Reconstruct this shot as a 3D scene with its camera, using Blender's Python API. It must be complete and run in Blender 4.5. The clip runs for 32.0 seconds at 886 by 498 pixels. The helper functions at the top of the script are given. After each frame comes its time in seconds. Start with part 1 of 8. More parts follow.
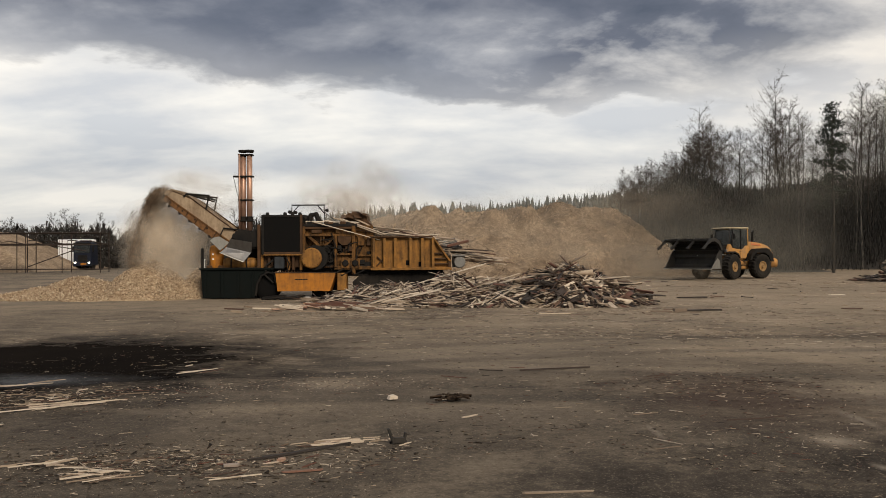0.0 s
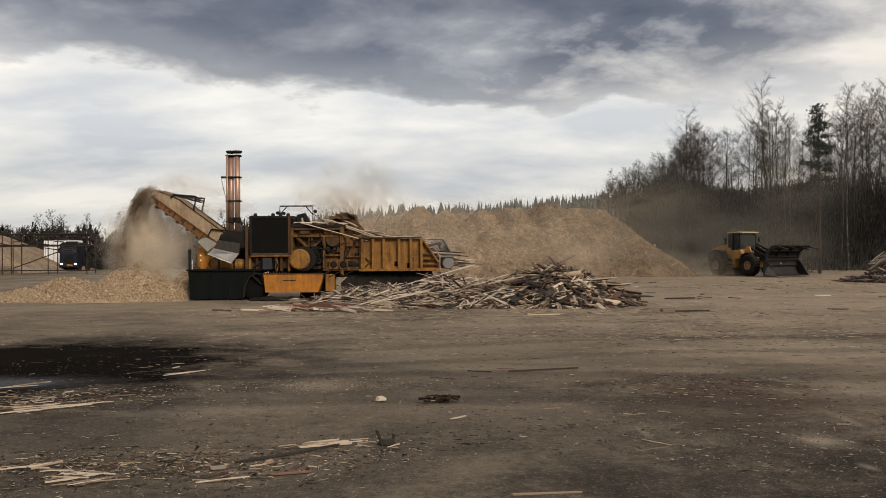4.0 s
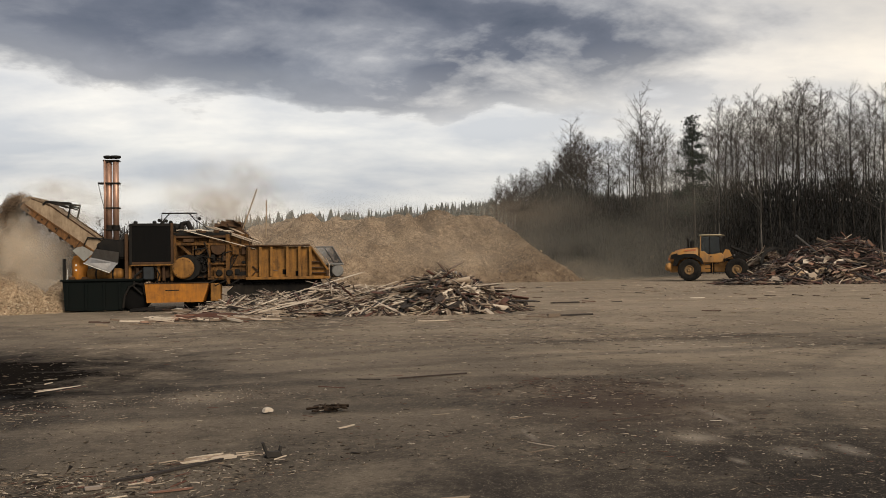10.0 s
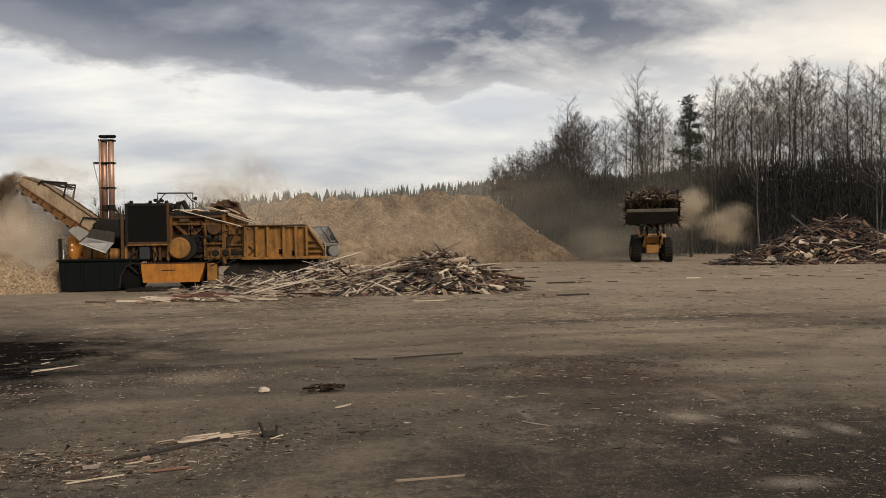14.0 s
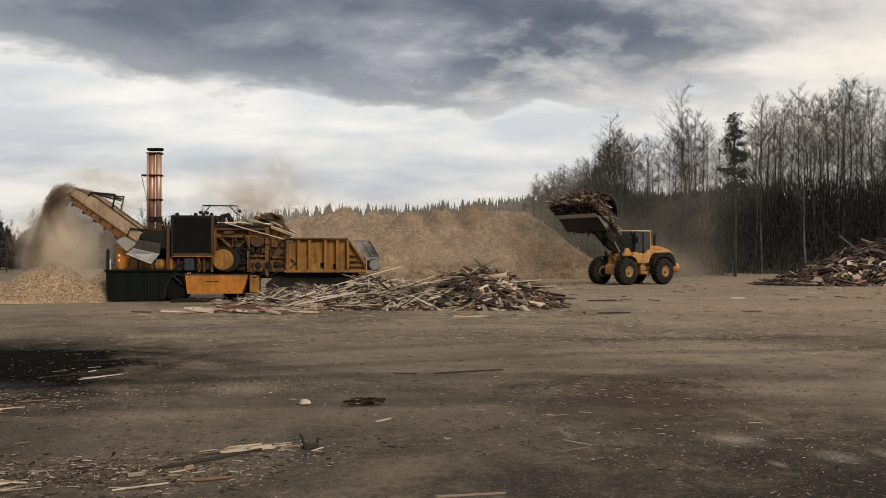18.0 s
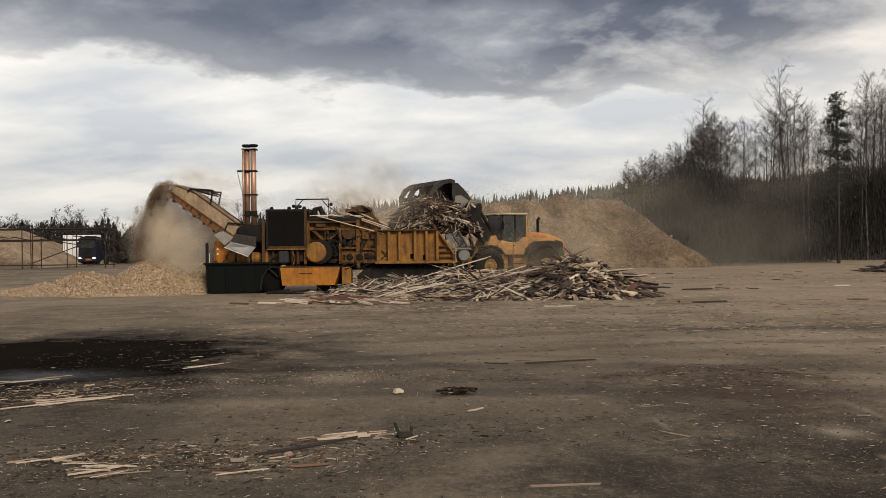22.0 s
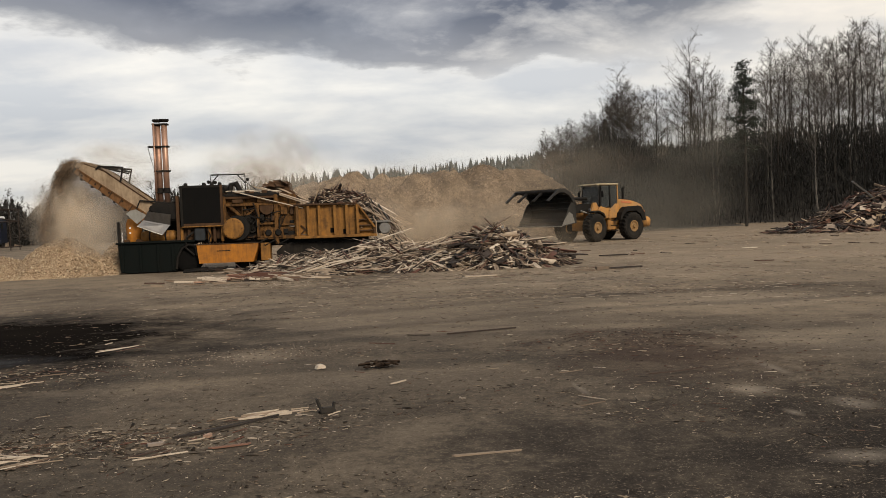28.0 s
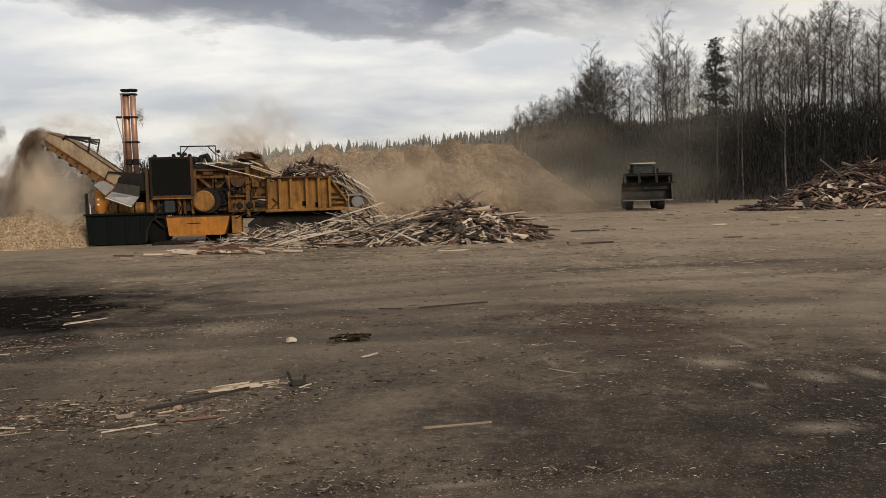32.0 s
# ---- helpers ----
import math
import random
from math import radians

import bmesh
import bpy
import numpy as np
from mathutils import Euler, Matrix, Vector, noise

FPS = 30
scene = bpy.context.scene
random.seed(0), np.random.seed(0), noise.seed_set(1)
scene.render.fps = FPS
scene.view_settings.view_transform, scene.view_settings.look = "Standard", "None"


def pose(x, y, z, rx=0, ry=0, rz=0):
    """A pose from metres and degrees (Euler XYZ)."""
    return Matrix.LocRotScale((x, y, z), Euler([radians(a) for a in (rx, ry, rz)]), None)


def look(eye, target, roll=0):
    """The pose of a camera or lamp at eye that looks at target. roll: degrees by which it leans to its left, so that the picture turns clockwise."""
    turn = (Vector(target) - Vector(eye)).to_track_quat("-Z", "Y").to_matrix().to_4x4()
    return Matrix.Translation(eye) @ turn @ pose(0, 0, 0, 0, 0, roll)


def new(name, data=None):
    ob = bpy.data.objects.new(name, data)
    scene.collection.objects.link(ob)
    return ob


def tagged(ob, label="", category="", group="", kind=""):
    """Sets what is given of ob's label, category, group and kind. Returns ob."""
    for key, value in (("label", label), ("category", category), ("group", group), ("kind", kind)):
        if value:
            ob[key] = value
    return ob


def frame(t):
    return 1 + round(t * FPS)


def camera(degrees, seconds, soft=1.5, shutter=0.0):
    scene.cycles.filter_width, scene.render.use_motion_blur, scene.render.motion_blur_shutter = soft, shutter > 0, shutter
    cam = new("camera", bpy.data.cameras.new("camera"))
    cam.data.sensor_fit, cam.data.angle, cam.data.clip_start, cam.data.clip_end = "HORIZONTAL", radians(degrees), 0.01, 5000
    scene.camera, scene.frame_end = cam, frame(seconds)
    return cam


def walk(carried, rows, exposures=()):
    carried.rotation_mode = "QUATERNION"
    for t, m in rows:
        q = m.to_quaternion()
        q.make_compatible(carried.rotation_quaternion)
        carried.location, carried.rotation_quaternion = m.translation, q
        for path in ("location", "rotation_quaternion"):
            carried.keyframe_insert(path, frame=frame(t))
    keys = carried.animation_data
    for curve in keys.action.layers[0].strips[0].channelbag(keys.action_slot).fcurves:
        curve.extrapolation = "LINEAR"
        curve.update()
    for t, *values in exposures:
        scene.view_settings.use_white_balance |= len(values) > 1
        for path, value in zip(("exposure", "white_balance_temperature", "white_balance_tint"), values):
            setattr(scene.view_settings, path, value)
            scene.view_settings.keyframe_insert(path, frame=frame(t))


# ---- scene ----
# the hand-held camera: one standpoint, slow turns
scene.cycles.transparent_max_bounces = 128      # thin dust is many faint layers
cam = camera(55.44, 32.0, 0.9)
PATH = [
    (0, (0.008, -0.010, 1.702), (0.106, 39.990, 1.943), -0.30),
    (0.5, (-0.006, -0.008, 1.703), (0.062, 39.991, 2.019), -0.22),
    (1, (-0.000, -0.000, 1.700), (-0.000, 39.998, 2.107), -0.20),
    (1.5, (0.004, -0.002, 1.702), (0.009, 39.996, 2.104), -0.14),
    (2, (0.003, 0.010, 1.698), (0.042, 40.009, 2.026), -0.16),
    (2.5, (-0.002, 0.000, 1.698), (-0.056, 39.999, 2.010), -0.07),
    (4.5, (0.013, 0.004, 1.702), (1.475, 39.977, 1.958), -0.47),
    (5, (0.020, 0.003, 1.701), (2.680, 39.914, 1.813), -0.51),
    (5.5, (0.034, -0.001, 1.700), (3.767, 39.824, 1.825), -0.47),
    (6, (0.042, -0.000, 1.707), (4.843, 39.710, 1.968), -0.36),
    (6.5, (0.044, 0.010, 1.706), (5.713, 39.605, 1.988), -0.43),
    (7, (0.043, 0.004, 1.707), (6.056, 39.548, 1.980), -0.59),
    (7.5, (0.045, -0.003, 1.707), (6.145, 39.528, 2.007), -0.80),
    (8, (0.046, -0.011, 1.711), (6.189, 39.512, 2.191), -0.83),
    (8.5, (0.046, -0.001, 1.708), (6.212, 39.516, 2.348), -0.82),
    (9, (0.037, -0.005, 1.712), (6.045, 39.536, 2.358), -0.74),
    (9.5, (0.034, 0.007, 1.705), (5.897, 39.570, 2.320), -0.72),
    (10, (0.037, 0.006, 1.707), (5.851, 39.577, 2.269), -0.81),
    (10.5, (0.041, -0.002, 1.708), (5.862, 39.568, 2.287), -0.82),
    (11, (0.041, 0.008, 1.706), (5.922, 39.571, 2.204), -0.68),
    (11.5, (0.034, 0.001, 1.708), (5.819, 39.578, 2.191), -0.58),
    (12, (0.029, -0.004, 1.708), (5.538, 39.610, 2.359), -0.50),
    (12.5, (0.032, 0.007, 1.705), (5.409, 39.640, 2.285), -0.35),
    (13, (0.041, 0.006, 1.707), (5.533, 39.626, 1.999), -0.58),
    (13.5, (0.046, -0.008, 1.713), (5.741, 39.584, 1.662), -0.82),
    (14, (0.045, -0.007, 1.713), (6.005, 39.545, 1.319), -0.78),
    (14.5, (0.046, 0.005, 1.708), (6.311, 39.508, 1.139), -0.74),
    (16.5, (0.036, -0.009, 1.711), (5.767, 39.578, 1.770), -0.77),
    (17, (0.035, -0.007, 1.712), (5.310, 39.644, 1.759), -0.68),
    (17.5, (0.023, -0.011, 1.713), (4.729, 39.711, 1.831), -0.41),
    (18, (0.015, -0.012, 1.714), (4.113, 39.776, 2.064), 0.06),
    (18.5, (0.013, 0.006, 1.714), (3.531, 39.848, 2.179), -0.04),
    (19, (0.009, 0.019, 1.712), (3.019, 39.904, 2.048), -0.37),
    (19.5, (0.001, 0.014, 1.711), (2.327, 39.945, 2.020), -0.54),
    (20, (0.002, 0.010, 1.707), (1.622, 39.976, 2.014), -0.75),
    (20.5, (0.000, 0.017, 1.706), (1.076, 40.002, 1.865), -0.88),
    (21, (-0.004, 0.006, 1.711), (0.577, 40.002, 1.792), -0.83),
    (21.5, (-0.002, 0.023, 1.708), (0.203, 40.022, 1.727), -0.75),
    (22, (-0.001, 0.000, 1.706), (-0.101, 40.000, 1.625), -0.68),
    (22.5, (-0.007, -0.005, 1.710), (-0.365, 39.993, 1.611), -0.56),
    (23, (-0.006, -0.001, 1.708), (-0.380, 39.997, 1.655), -0.64),
    (23.5, (-0.001, 0.006, 1.704), (-0.211, 40.005, 1.600), -0.79),
    (24, (-0.002, -0.002, 1.708), (-0.150, 39.997, 1.538), -0.62),
    (24.5, (-0.005, 0.001, 1.707), (-0.004, 40.000, 1.387), -0.63),
    (25, (0.005, 0.013, 1.702), (0.423, 40.007, 1.117), -0.98),
    (25.5, (0.015, -0.003, 1.714), (1.001, 39.981, 1.153), -1.70),
    (26, (0.026, 0.012, 1.714), (1.570, 39.978, 1.191), -2.33),
    (26.5, (0.031, 0.020, 1.713), (2.155, 39.954, 0.835), -2.25),
    (28.5, (0.032, 0.029, 1.713), (3.911, 39.810, 0.168), -1.87),
    (29, (0.019, 0.031, 1.708), (4.122, 39.786, 0.064), -1.43),
    (29.5, (0.017, 0.029, 1.708), (4.304, 39.754, -0.175), -1.24),
    (30, (0.029, 0.018, 1.710), (4.681, 39.694, -0.345), -1.86),
    (30.5, (0.043, 0.021, 1.705), (5.022, 39.633, -0.764), -2.59),
    (31, (0.043, 0.022, 1.705), (5.127, 39.599, -1.092), -3.13),
    (31.5, (0.040, 0.019, 1.707), (4.917, 39.628, -0.994), -2.61),
    (32, (0.037, 0.027, 1.703), (4.854, 39.641, -1.039), -1.58),
]
walk(cam, [(t, look(eye, target, roll)) for t, eye, target, roll in PATH], ((0.0, 0.1, 6750, 10), (32.0, 0.1, 6750, 10)))

# ---- world and sun: a broken overcast, soft light from behind the standpoint ----
world = bpy.data.worlds.new("overcast")
scene.world = world
world.use_nodes = True


class Nodes:
    """A short way to write node trees."""

    def __init__(self, tree):
        self.tree = tree
        tree.nodes.clear()

    def add(self, kind, **inputs):
        n = self.tree.nodes.new("ShaderNode" + kind)
        for k, v in inputs.items():
            self.put(n, k, v)
        return n

    def put(self, n, key, v):
        key = int(key[1:]) if key[0] == "i" and key[1:].isdigit() else key.replace("_", " ")
        s = n.inputs[key]
        if hasattr(v, "is_output"):
            self.tree.links.new(v, s)
        else:
            s.default_value = v

    def math(self, op, a, b=0.0, c=0.0, clamp=False):
        n = self.tree.nodes.new("ShaderNodeMath")
        n.operation, n.use_clamp = op, clamp
        for i, v in enumerate((a, b, c)):
            self.put(n, f"i{i}", v)
        return n.outputs[0]

    def mix(self, f, a, b, kind="MIX"):
        n = self.tree.nodes.new("ShaderNodeMix")
        n.data_type, n.blend_type, n.clamp_factor = "RGBA", kind, True
        for i, v in ((0, f), (6, a), (7, b)):
            if not hasattr(v, "is_output") and i and len(v) == 3:
                v = (*v, 1)
            self.put(n, f"i{i}", v)
        return n.outputs[2]

    def ramp(self, f, stops):
        n = self.tree.nodes.new("ShaderNodeValToRGB")
        e = n.color_ramp.elements
        while len(e) < len(stops):
            e.new(0.5)
        for k, (at, c) in zip(e, stops):
            k.position = at
            k.color = (*c, 1) if hasattr(c, "__len__") else (c, c, c, 1)
        self.put(n, "i0", f)
        return n.outputs[0]

    def noise(self, vector, scale, detail=4.0, rough=0.55, dist=0.0):
        n = self.tree.nodes.new("ShaderNodeTexNoise")
        self.tree.links.new(vector, n.inputs["Vector"])
        for k, v in (("Scale", scale), ("Detail", detail), ("Roughness", rough), ("Distortion", dist)):
            n.inputs[k].default_value = v
        return n.outputs[0]

    def scaled(self, vector, s, loc=(0, 0, 0), rot=(0, 0, 0)):
        n = self.tree.nodes.new("ShaderNodeMapping")
        self.tree.links.new(vector, n.inputs[0])
        n.inputs[1].default_value, n.inputs[2].default_value, n.inputs[3].default_value = loc, rot, s
        return n.outputs[0]


SUN_UP, SUN_WAY = 34.0, 152.0         # degrees above the horizon, and from straight ahead towards the right



def make_sky():
    w = Nodes(world.node_tree)
    sky = w.add("TexSky")
    sky.sky_type, sky.sun_disc = "NISHITA", False
    sky.sun_elevation, sky.sun_rotation = radians(SUN_UP), radians(SUN_WAY)
    co = w.add("TexCoord").outputs["Generated"]
    x, y, z = w.add("SeparateXYZ", i0=co).outputs
    # cloud layers lie on level sheets, so that they draw together towards the horizon
    up = w.math("ADD", w.math("MAXIMUM", z, 0.0), 0.24)
    sheet = w.add("CombineXYZ", X=w.math("DIVIDE", x, up), Y=w.math("DIVIDE", y, up)).outputs[0]
    heap = w.noise(w.scaled(sheet, (1.15, 1.25, 1), (0.35, 0.2, 0.0)), 1.0, 3, 0.5, 0.1)
    rag = w.noise(w.scaled(sheet, (2.9, 3.1, 1), (2.3, 0.7, 0.4)), 1.0, 10, 0.56, 0.15)
    streak = w.noise(w.scaled(sheet, (1.7, 3.0, 1), (5.1, 1.3, 2.0)), 1.0, 7, 0.50, 0.15)
    h, g = w.math("SUBTRACT", heap, 0.5), w.math("SUBTRACT", rag, 0.5)
    off = w.math("SUBTRACT", x, 0.10)
    bow = w.math("MULTIPLY", w.math("MULTIPLY", off, off), -0.20)
    lift = w.math("ADD", w.math("ADD", z, bow), w.math("ADD", w.math("MULTIPLY", h, 0.10), w.math("MULTIPLY", g, 0.15)))
    # thin bright layer low down: white heaps between grey-blue streaks
    low = w.ramp(z, [(0.0, (0.64, 0.63, 0.61)), (0.05, (0.72, 0.715, 0.70)), (0.10, (0.66, 0.67, 0.68)), (0.15, (0.84, 0.84, 0.825)), (0.20, (0.86, 0.855, 0.84)), (0.28, (0.62, 0.635, 0.66)), (1.0, (0.80, 0.82, 0.85))])
    cool = w.mix(1.0, low, (0.74, 0.77, 0.83), "MULTIPLY")
    white = w.mix(1.0, low, (1.15, 1.13, 1.09), "MULTIPLY")
    low = w.mix(w.ramp(w.math("ADD", streak, w.math("MULTIPLY", g, 0.45)), [(0.33, 0.0), (0.50, 0.52), (0.66, 1.0)]), cool, white)
    # heavy grey cover above, dark-bellied, with a ragged torn edge
    base = w.ramp(w.math("ADD", w.math("MULTIPLY", heap, 0.50), w.math("MULTIPLY", rag, 0.50)), [(0.39, (0.085, 0.099, 0.134)), (0.47, (0.145, 0.160, 0.205)), (0.55, (0.27, 0.288, 0.335)), (0.64, (0.50, 0.515, 0.55))])
    dark = w.ramp(lift, [(0.163, 0.0), (0.174, 0.50), (0.188, 0.82), (0.220, 1.0), (0.33, 1.0), (0.5, 0.45), (1.0, 0.25)])
    # the cover breaks open towards the light on the right
    gap = w.math("ADD", w.math("MULTIPLY", w.math("SUBTRACT", x, 0.20), 3.0), w.math("MULTIPLY", g, 3.4))
    gap = w.math("MULTIPLY", w.math("MULTIPLY", gap, w.ramp(lift, [(0.20, 1.0), (0.27, 0.92), (0.32, 0.62)]), clamp=True), 0.92)
    dark = w.math("MULTIPLY", dark, w.math("SUBTRACT", 1.0, gap), clamp=True)
    tone = w.mix(dark, low, base)
    warm = w.math("MULTIPLY", w.math("SUBTRACT", x, 0.22), 1.6, clamp=True)
    tone = w.mix(warm, tone, w.mix(1.0, tone, (1.10, 1.0, 0.87), "MULTIPLY"))
    fine = rag
    a = w.add("Background", Color=sky.outputs[0], Strength=0.1)
    b = w.add("Background", Color=tone, Strength=1.0)
    cover = w.ramp(fine, [(0.4, 0.92), (0.75, 1.0)])
    m = w.add("MixShader", i0=cover, i1=a.outputs[0], i2=b.outputs[0])
    out = w.add("OutputWorld", Surface=m.outputs[0])


make_sky()
sun = new("sun", bpy.data.lights.new("sun", "SUN"))
sun.data.energy, sun.data.angle, sun.data.color = 2.9, radians(22), (1.0, 0.88, 0.74)
_a, _e = radians(SUN_WAY), radians(SUN_UP)
sun.matrix_world = look((40, -20, 60), (40 - 10 * math.sin(_a), -20 - 10 * math.cos(_a), 60 - 10 * math.tan(_e)))

# ---- materials ----


def material(name, build, bump=None):
    m = bpy.data.materials.new(name)
    m.use_nodes = True
    n = Nodes(m.node_tree)
    bsdf = n.add("BsdfPrincipled")
    build(n, bsdf)
    n.add("OutputMaterial", Surface=bsdf.outputs[0])
    return m


def bumped(n, bsdf, height, strength=0.4, distance=0.02):
    b = n.add("Bump", Strength=strength, Distance=distance, Height=height)
    n.put(bsdf, "Normal", b.outputs[0])


def painted(name, base, dirt=(0.10, 0.08, 0.06), amount=0.5, rough=0.5, metal=0.0, scale=1.0):
    """Worn paint or metal: dust, rust runs and scratches over a base colour."""
    def build(n, s):
        co = n.add("TexCoord").outputs["Object"]
        big = n.noise(co, 1.3 * scale, 6, 0.62, 0.3)
        runs = n.noise(n.scaled(co, (5, 5, 0.7)), 1.6 * scale, 5, 0.6)
        grain = n.noise(co, 26 * scale, 4, 0.6)
        rnd = n.add("ObjectInfo").outputs["Random"]
        blot = n.noise(co, 5.5 * scale, 5, 0.6, 0.2)
        wear = n.math("MULTIPLY", n.ramp(n.math("ADD", n.math("MULTIPLY", big, 0.4), n.math("ADD", n.math("MULTIPLY", runs, 0.35), n.math("MULTIPLY", blot, 0.25))), [(0.40, 0.0), (0.60, 1.0)]), amount)
        c = n.mix(n.math("MULTIPLY", rnd, 0.22), base, [v * 0.72 for v in base])
        c = n.mix(wear, c, dirt)
        c = n.mix(n.ramp(grain, [(0.60, 0.0), (0.74, 0.45)]), c, [v * 0.6 for v in dirt])
        n.put(s, "Base Color", c)
        n.put(s, "Roughness", n.math("ADD", rough, n.math("MULTIPLY", wear, 0.35), clamp=True))
        s.inputs["Metallic"].default_value = metal
        s.inputs["Specular IOR Level"].default_value = 0.22 if max(base) > 0.05 else 0.10
        bumped(n, s, grain, 0.15, 0.01)
    return material(name, build)


YELLOW_OLD = painted("old_yellow_paint", (0.285, 0.131, 0.026), (0.050, 0.030, 0.016), 0.80, 0.55)
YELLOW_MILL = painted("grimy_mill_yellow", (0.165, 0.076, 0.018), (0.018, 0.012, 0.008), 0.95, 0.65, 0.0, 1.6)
YELLOW_TANK = painted("tank_yellow_paint", (0.43, 0.160, 0.016), (0.13, 0.062, 0.022), 0.75, 0.45)
YELLOW_LOADER = painted("loader_yellow_paint", (0.43, 0.205, 0.048), (0.20, 0.135, 0.078), 0.85, 0.5)
ORANGE_LOADER = painted("loader_orange_mark", (0.50, 0.125, 0.040), (0.30, 0.18, 0.10), 0.6, 0.5)
BROWN_STEEL = painted("rusty_brown_steel", (0.085, 0.044, 0.020), (0.024, 0.016, 0.011), 0.75, 0.65, 0.2)
DARK_STEEL = painted("black_grimy_steel", (0.008, 0.008, 0.008), (0.030, 0.025, 0.020), 0.5, 0.55, 0.1)
BUCKET_STEEL = painted("worn_bucket_steel", (0.020, 0.020, 0.020), (0.060, 0.054, 0.046), 0.6, 0.45, 0.3)
BRIGHT_STEEL = painted("scoured_bright_steel", (0.40, 0.39, 0.35), (0.20, 0.18, 0.15), 0.5, 0.32, 0.7)
GREY_SHEET = painted("grey_sheet_metal", (0.20, 0.20, 0.20), (0.12, 0.11, 0.10), 0.7, 0.32, 0.8)
DUSTY_TAN = painted("dust_caked_steel", (0.36, 0.275, 0.185), (0.13, 0.088, 0.055), 0.75, 0.9)
COPPER_PIPE = painted("heat_tinted_pipe", (0.46, 0.285, 0.205), (0.17, 0.095, 0.065), 0.6, 0.34, 0.6)
GREEN_SKIP = painted("dark_green_paint", (0.002, 0.0045, 0.004), (0.007, 0.007, 0.006), 0.5, 0.6)
CONVEYOR_PAINT = painted("worn_conveyor_paint", (0.20, 0.092, 0.030), (0.055, 0.032, 0.018), 0.8, 0.6)
PUMP_GREY = painted("blue_grey_pump_paint", (0.036, 0.043, 0.050), (0.02, 0.018, 0.015), 0.6, 0.5)
RUBBER = painted("dusty_tyre_rubber", (0.007, 0.007, 0.007), (0.040, 0.034, 0.027), 0.6, 0.8)
PIPE_STEEL = painted("rusted_rack_pipe", (0.045, 0.034, 0.028), (0.03, 0.022, 0.018), 0.5, 0.7, 0.3)
WHITE_BOX = painted("white_box_body", (0.72, 0.73, 0.74), (0.45, 0.44, 0.42), 0.3, 0.4)
NAVY_CAB = painted("dark_blue_cab_paint", (0.007, 0.010, 0.020), (0.04, 0.04, 0.045), 0.3, 0.3)
DUSTY_RIM = painted("dusty_yellow_rim", (0.27, 0.150, 0.050), (0.10, 0.08, 0.058), 0.85, 0.7)
SCOURED_SIDE = painted("scoured_bucket_side", (0.22, 0.215, 0.20), (0.12, 0.11, 0.095), 0.6, 0.4, 0.5)
TORN_BOARD = painted("torn_chipboard", (0.36, 0.26, 0.16), (0.12, 0.08, 0.05), 0.7, 0.9)
BLACK_MESH = painted("black_radiator_mesh", (0.004, 0.004, 0.004), (0.010, 0.009, 0.008), 0.5, 0.85, 0.0, 2.0)


def glass(n, s):
    s.inputs["Base Color"].default_value = (0.03, 0.035, 0.035, 1)
    s.inputs["Roughness"].default_value = 0.06
    s.inputs["Alpha"].default_value = 0.62
    co = n.add("TexCoord").outputs["Object"]
    n.put(s, "Roughness", n.ramp(n.noise(co, 3.0, 5), [(0.4, 0.05), (0.7, 0.35)]))


GLASS = material("dusty_cab_glass", glass)


def wire_screen(n, s):
    """Fine grey wire mesh, too fine to tell its wires apart."""
    co = n.add("TexCoord").outputs["Object"]
    s.inputs["Base Color"].default_value = (0.22, 0.23, 0.235, 1)
    s.inputs["Roughness"].default_value = 0.5
    n.put(s, "Alpha", n.ramp(n.noise(co, 2.4, 5), [(0.35, 0.35), (0.65, 0.75)]))


WIRE_SCREEN = material("grey_wire_screen", wire_screen)


def lamp_glow(n, s):
    s.inputs["Base Color"].default_value = (0.9, 0.9, 0.85, 1)
    s.inputs["Emission Color"].default_value = (1.0, 0.93, 0.8, 1)
    s.inputs["Emission Strength"].default_value = 6.0


HEADLIGHT = material("lit_headlight", lamp_glow)


GREY_BROWN = [(0.0, (0.012, 0.008, 0.006)), (0.25, (0.024, 0.015, 0.010)), (0.42, (0.070, 0.036, 0.022)), (0.56, (0.105, 0.036, 0.022)), (0.68, (0.125, 0.080, 0.052)), (0.80, (0.18, 0.135, 0.095)), (0.90, (0.32, 0.25, 0.175)), (1.0, (0.56, 0.46, 0.35))]
DARK_BROWN = [(0.0, (0.010, 0.007, 0.005)), (0.30, (0.022, 0.013, 0.009)), (0.50, (0.050, 0.024, 0.015)), (0.64, (0.085, 0.030, 0.019)), (0.80, (0.090, 0.056, 0.036)), (0.93, (0.19, 0.135, 0.092)), (1.0, (0.42, 0.33, 0.24))]


